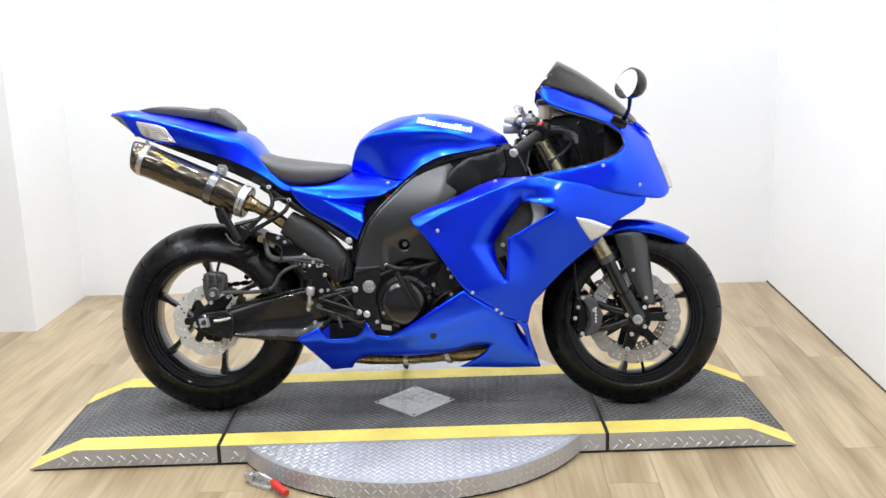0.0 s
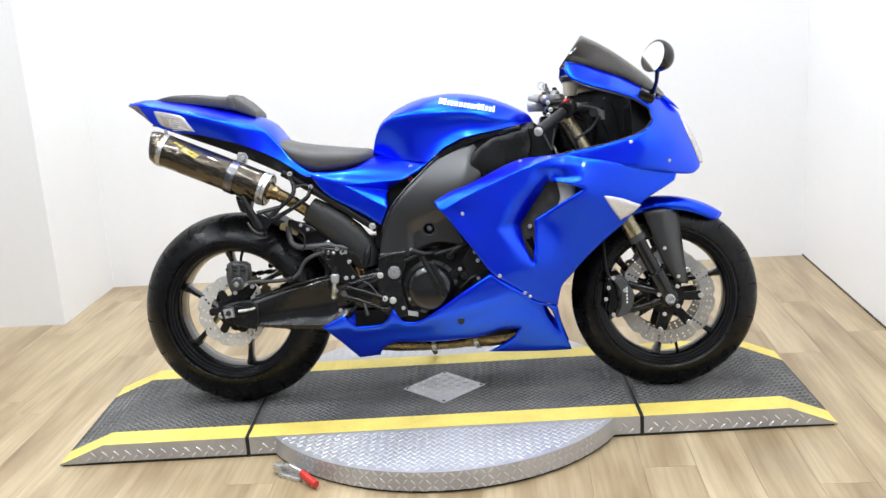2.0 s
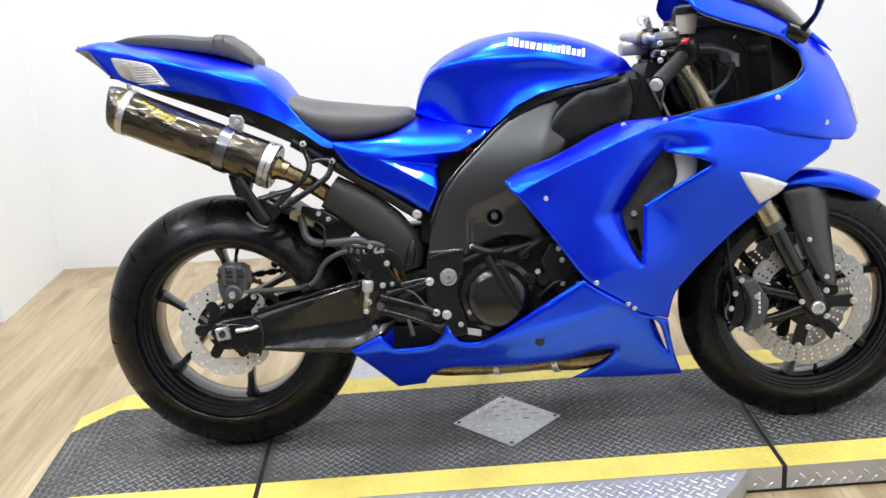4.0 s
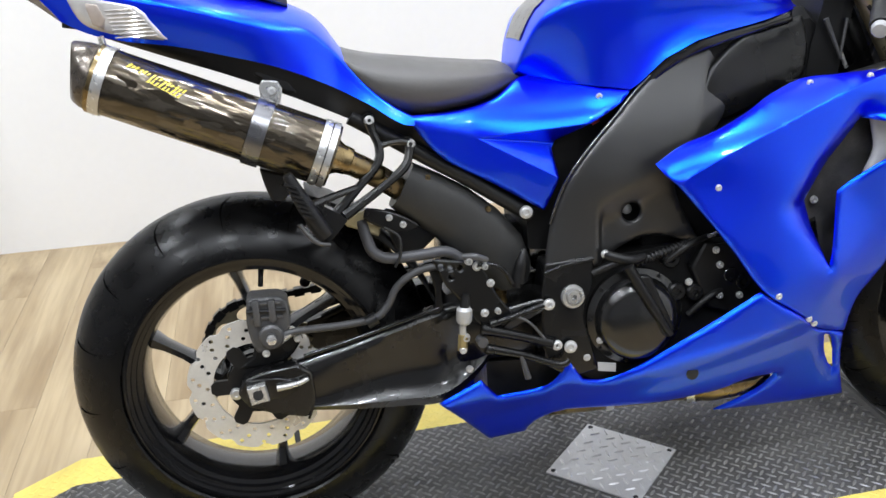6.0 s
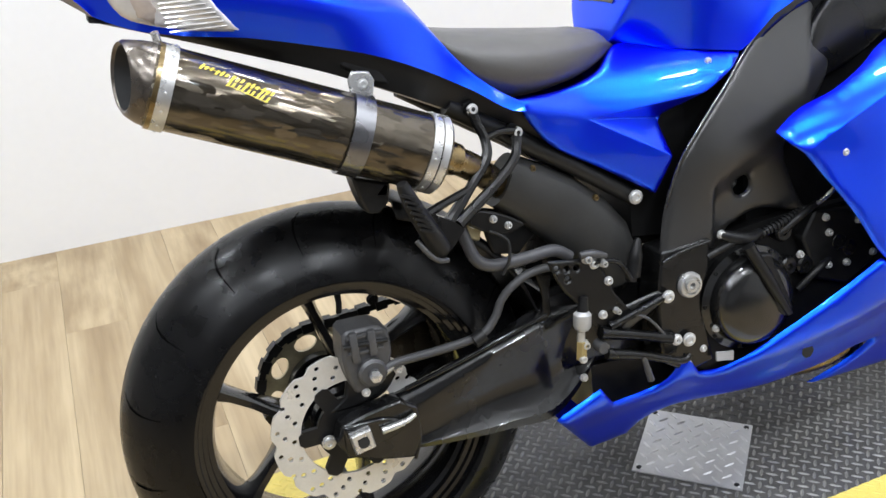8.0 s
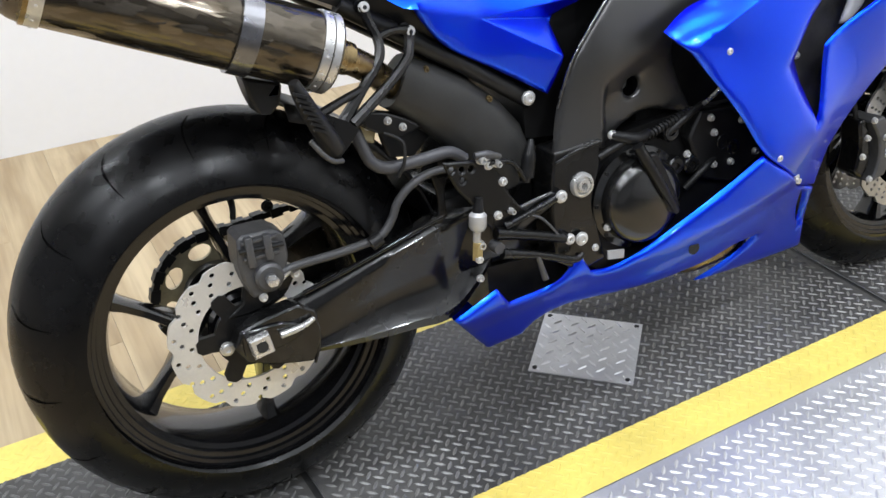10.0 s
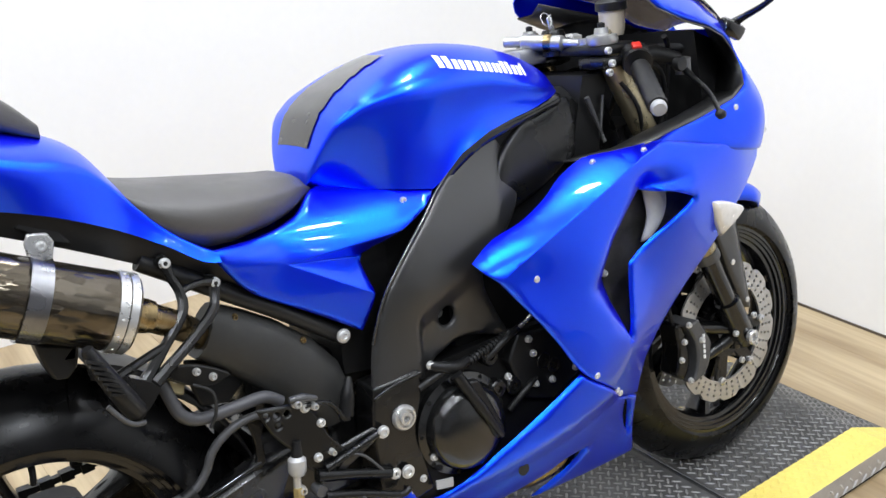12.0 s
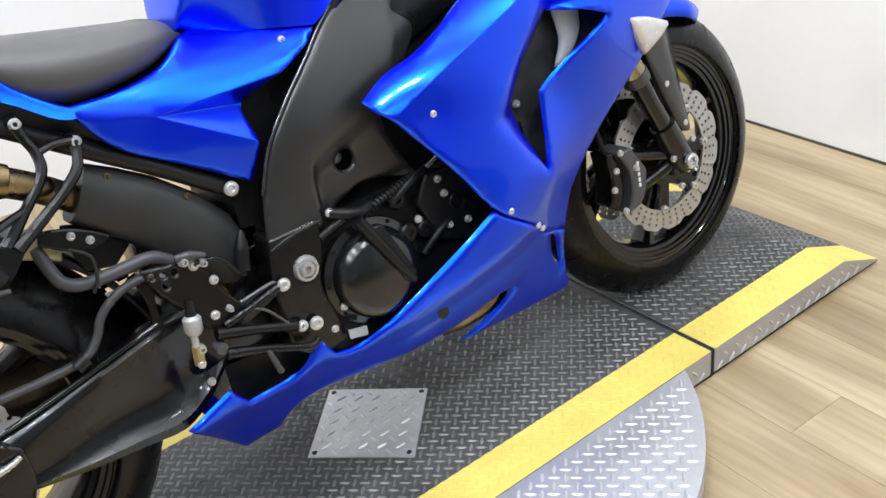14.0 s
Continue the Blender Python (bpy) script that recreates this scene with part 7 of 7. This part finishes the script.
for s in (-1, 1):
    def side_of(p):
        return Vector((p.x, p.y * -s, p.z))
    bars = part("handlebar", tube(bmesh.new(), [side_of(p) for p in BAR_R], 0.011, 14), FRAME_BLACK, bike, "black clip-on handlebar" if s < 0 else "")
    g0, g1 = side_of(BAR_R[1]), side_of(BAR_R[3])
    bm = bmesh.new()
    n_ = 16
    pts = [g0.lerp(g1, 0.12 + 0.84 * k / n_) for k in range(n_ + 1)]
    tube(bm, pts, [0.0165 + 0.0009 * (k % 2) for k in range(n_ + 1)], 16, True, 1)
    part("grip", bm, SATIN_BLACK, bars, "ribbed black rubber grip")
    d = (g1 - g0).normalized()
    bm = lathe(bmesh.new(), [(0.0, -0.004), (0.012, -0.004), (0.0135, 0.002), (0.0135, 0.008), (0.011, 0.012), (0.0, 0.013)], 20)
    cap = part("bar_end", bm, HOUSING_GREY, bars, "silver bar end weight")
    cap.matrix_basis = along(g1 - d * 0.006, g1 + d)
    bm = box(bmesh.new(), -0.022, 0.022, -0.026, 0.002, -0.020, 0.022, 0.009, None, 3)
    lathe(bm, [(0.0, 0.002), (0.024, 0.002), (0.0265, 0.008), (0.0255, 0.016), (0.0, 0.017)], 20)
    box(bm, -0.012, 0.030, -0.022, -0.004, -0.012, 0.010, 0.005)
    sw = part("switchgear", bm, SATIN_BLACK, bars, "black switch housing")
    sw.matrix_basis = along(g0 - d * 0.012, g0 + d)
    if s < 0:
        b2 = part("kill_switch", box(bmesh.new(), -0.008, 0.008, -0.010, 0.010, 0.022, 0.03, 0.002), RED, sw, "red kill switch")
    lever_pts = [Vector((x, y * -s, z)) for x, y, z in ((0.500, -0.160, 0.874), (0.488, -0.19, 0.862), (0.462, -0.25, 0.838), (0.416, -0.312, 0.811))]
    lv = part("lever", tube(bmesh.new(), lever_pts, [0.008, 0.0055, 0.0042, 0.0038], 10), FRAME_BLACK, bars, "black hand lever")
    part("lever_ball", lathe(bmesh.new(), [(0.0003, -0.009), (0.006, -0.007), (0.009, 0.0), (0.006, 0.007), (0.0003, 0.009)], 14, lever_pts[-1]), CAST, lv)
    part("lever_pivot", lathe(bmesh.new(), [(0.0, -0.014), (0.014, -0.014), (0.014, 0.014), (0.008, 0.017), (0.0, 0.017)], 16, (0.500, 0.160 * s, 0.878), "z"), CALIPER, lv, "grey lever pivot")
    part("master_body", tube(bmesh.new(), [(0.425, 0.125 * s, 0.905), (0.46, 0.130 * s, 0.905), (0.505, 0.145 * s, 0.890)], [0.014, 0.016, 0.012], 14), CAST, bars)
    part("master_clamp", box(bmesh.new(), 0.385, 0.43, min(0.120 * s, 0.145 * s), max(0.120 * s, 0.145 * s), 0.885, 0.925, 0.007), CAST, bars)
    part("adjuster_wheel", lathe(bmesh.new(), [(0.0, -0.007), (0.012, -0.007), (0.0135, 0.0), (0.012, 0.007), (0.0, 0.007)], 14, (0.478, 0.172 * s, 0.885)), CAST, bars)
RES = (0.418, -0.074)
tank_bottle = part("fluid_reservoir", lathe(bmesh.new(), [(0.0, 0.0), (0.019, 0.0), (0.0225, 0.012), (0.0235, 0.044), (0.0, 0.046)], 28, (*RES, 0.944), "z"), material("milky_reservoir", (0.52, 0.46, 0.36), 0.35, vary=0.12), bike, "milky brake fluid reservoir")
part("reservoir_cap", lathe(bmesh.new(), [(0.0, 0.0), (0.0275, 0.0), (0.0285, 0.004), (0.0285, 0.014), (0.025, 0.018), (0.012, 0.021), (0.011, 0.018), (0.0, 0.018)], 28, (*RES, 0.988), "z"), SATIN_BLACK, tank_bottle, "black reservoir cap")
part("reservoir_hose", tube(bmesh.new(), [(RES[0], RES[1], 0.946), (0.41, -0.09, 0.925), (0.44, -0.115, 0.915)], 0.007, 10), SATIN_BLACK, tank_bottle)
for pts, r in ((((0.43, -0.11, 0.90), (0.46, -0.13, 0.86), (0.47, -0.12, 0.80), (0.44, -0.10, 0.72)), 0.005), (((0.39, -0.15, 0.86), (0.42, -0.16, 0.81), (0.44, -0.14, 0.75), (0.42, -0.12, 0.70)), 0.004), (((0.33, -0.09, 0.86), (0.34, -0.11, 0.80), (0.36, -0.115, 0.73)), 0.0045)):
    bar("cable", pts, r, SATIN_BLACK, bike)
bar("throttle_cable_end", [(0.352, -0.12, 0.80), (0.372, -0.118, 0.755)], 0.004, STEEL, bike)
# mirror
mir = part("mirror_stem", tube(bmesh.new(), [at(0.652, -0.175, 0.925), at(0.662, -0.20, 0.94), at(0.664, -0.25, 0.962), at(0.660, -0.30, 0.995)], [0.012, 0.007, 0.0055, 0.008], 12), GLOSS_BLACK, bike, "black mirror stem")
bm = bmesh.new()
shell_rings = []
for k in range(9):
    u = k / 8
    grow = math.sqrt(max(0.0, 1 - u ** 2.2))
    shell_rings.append([(0.050 * u - 0.004, 0.066 * grow * math.cos(a), (0.046 + 0.006 * math.sin(a)) * grow * math.sin(a) * (1 - 0.10 * math.cos(a))) for a in (2 * math.pi * q / 32 for q in range(32))])
shell_rings[-1] = [(0.046, 0.004 * math.cos(2 * math.pi * q / 32), 0.004 * math.sin(2 * math.pi * q / 32)) for q in range(32)]
loft(bm, [[(-0.010, y * 0.97, z * 0.97) for _, y, z in shell_rings[0]]] + shell_rings)
shell = part("mirror_shell", bm, GLOSS_BLACK, mir, "rounded black mirror shell", sharp=50)
shell.matrix_basis = Matrix.Translation(at(0.654, -0.318, 1.024)) @ pose(0, 0, 0, 0, 14, 24)
bm = bmesh.new()
bm.faces.new([bm.verts.new((-0.0115, 0.060 * math.cos(a), 0.044 * math.sin(a) * (1 - 0.10 * math.cos(a)))) for a in (2 * math.pi * k / 36 for k in range(36))])
part("mirror_glass", bm, MIRROR, shell, "clear mirror glass")
part("mirror_foot", box(bmesh.new(), -0.028, 0.024, -0.016, 0.014, -0.018, 0.012, 0.008, Matrix.Translation(at(0.645, -0.188, 0.924)) @ pose(0, 0, 0, 20, 25, 0)), GLOSS_BLACK, mir)

# fairing and cover fasteners
for x, z, f in ((0.07, 0.599, FAIR_Y), (0.173, 0.405, FAIR_Y), (0.247, 0.345, FAIR_Y), (0.262, 0.332, BELLY_Y), (0.584, 0.787, COWL_Y), (0.70, 0.725, COWL_Y), (0.252, 0.746, FAIR_Y), (0.338, 0.753, FAIR_Y), (-0.09, 0.748, SIDE_Y), (-0.166, 0.291, BELLY_Y), (0.30, 0.60, None)):
    if f:
        sh = fair_shape(x, z) if f is FAIR_Y else 0.0
        bolt(x, f(x, z) + sh + 0.0005, z, 0.0055, bike, h=0.003, name="fairing_screw")
# flat black disc in place of a shaded hole
part("drain_hole", lathe(bmesh.new(), [(0.0, 0.0), (0.011, 0.0), (0.011, -0.001), (0.0, -0.001)], 20, at(0.045, BELLY_Y(0.045, 0.262) + belly_shape(0.045, 0.262) - 0.004, 0.262)), BLACK_GAP, bike)

# pull clamp with a red handle on the floor beside the turntable
clampt = thing("toggle_clamp", "steel toggle clamp with a red grip beside the turntable", "clamp", pose(-0.45, -0.515, 0.0, 0, 0, -28))
part("base", box(bmesh.new(), -0.05, 0.03, -0.02, 0.02, 0.0, 0.012, 0.003), STEEL, clampt)
part("arm", tube(bmesh.new(), [(-0.06, 0.0, 0.02), (-0.02, 0.0, 0.035), (0.02, -0.005, 0.03), (0.05, -0.01, 0.028)], [0.006, 0.008, 0.007, 0.006], 10), STEEL, clampt)
part("jaw", box(bmesh.new(), -0.075, -0.045, -0.012, 0.012, 0.004, 0.034, 0.004), STEEL, clampt)
part("grip", tube(bmesh.new(), [(0.035, -0.01, 0.028), (0.06, -0.02, 0.024), (0.105, -0.035, 0.018)], [0.010, 0.0125, 0.011], 14), RED, clampt, "red rubber grip")

# ---- floor planks ----
PW, PL = 0.152, 1.22


def plank_mesh():
    bm = box(bmesh.new(), -PW / 2 + 0.0004, PW / 2 - 0.0004, -PL / 2 + 0.0004, PL / 2 - 0.0004, -0.004, 0.0)
    me = bpy.data.meshes.new("plank")
    bm.to_mesh(me)
    bm.free()
    me.materials.append(OAK)
    return me


plank = plank_mesh()
rng = random.Random(7)
cols = int((RIGHT + 3.4) / PW)
for i in range(cols):
    off = (i * 0.37 + rng.random() * 0.3) % 1.0 * PL
    x = RIGHT - PW * (i + 0.5)
    y = BACK + off - PL / 2
    while y + PL / 2 > -1.6:
        if y - PL / 2 < BACK:
            ob = new("plank", plank)
            ob.parent = floor
            top = min(y + PL / 2, BACK)
            low = max(y - PL / 2, -1.9)
            ob.matrix_basis = Matrix.Translation((x, (top + low) / 2, 0)) @ Matrix.Diagonal((1, (top - low) / PL, 1, 1))
        y -= PL
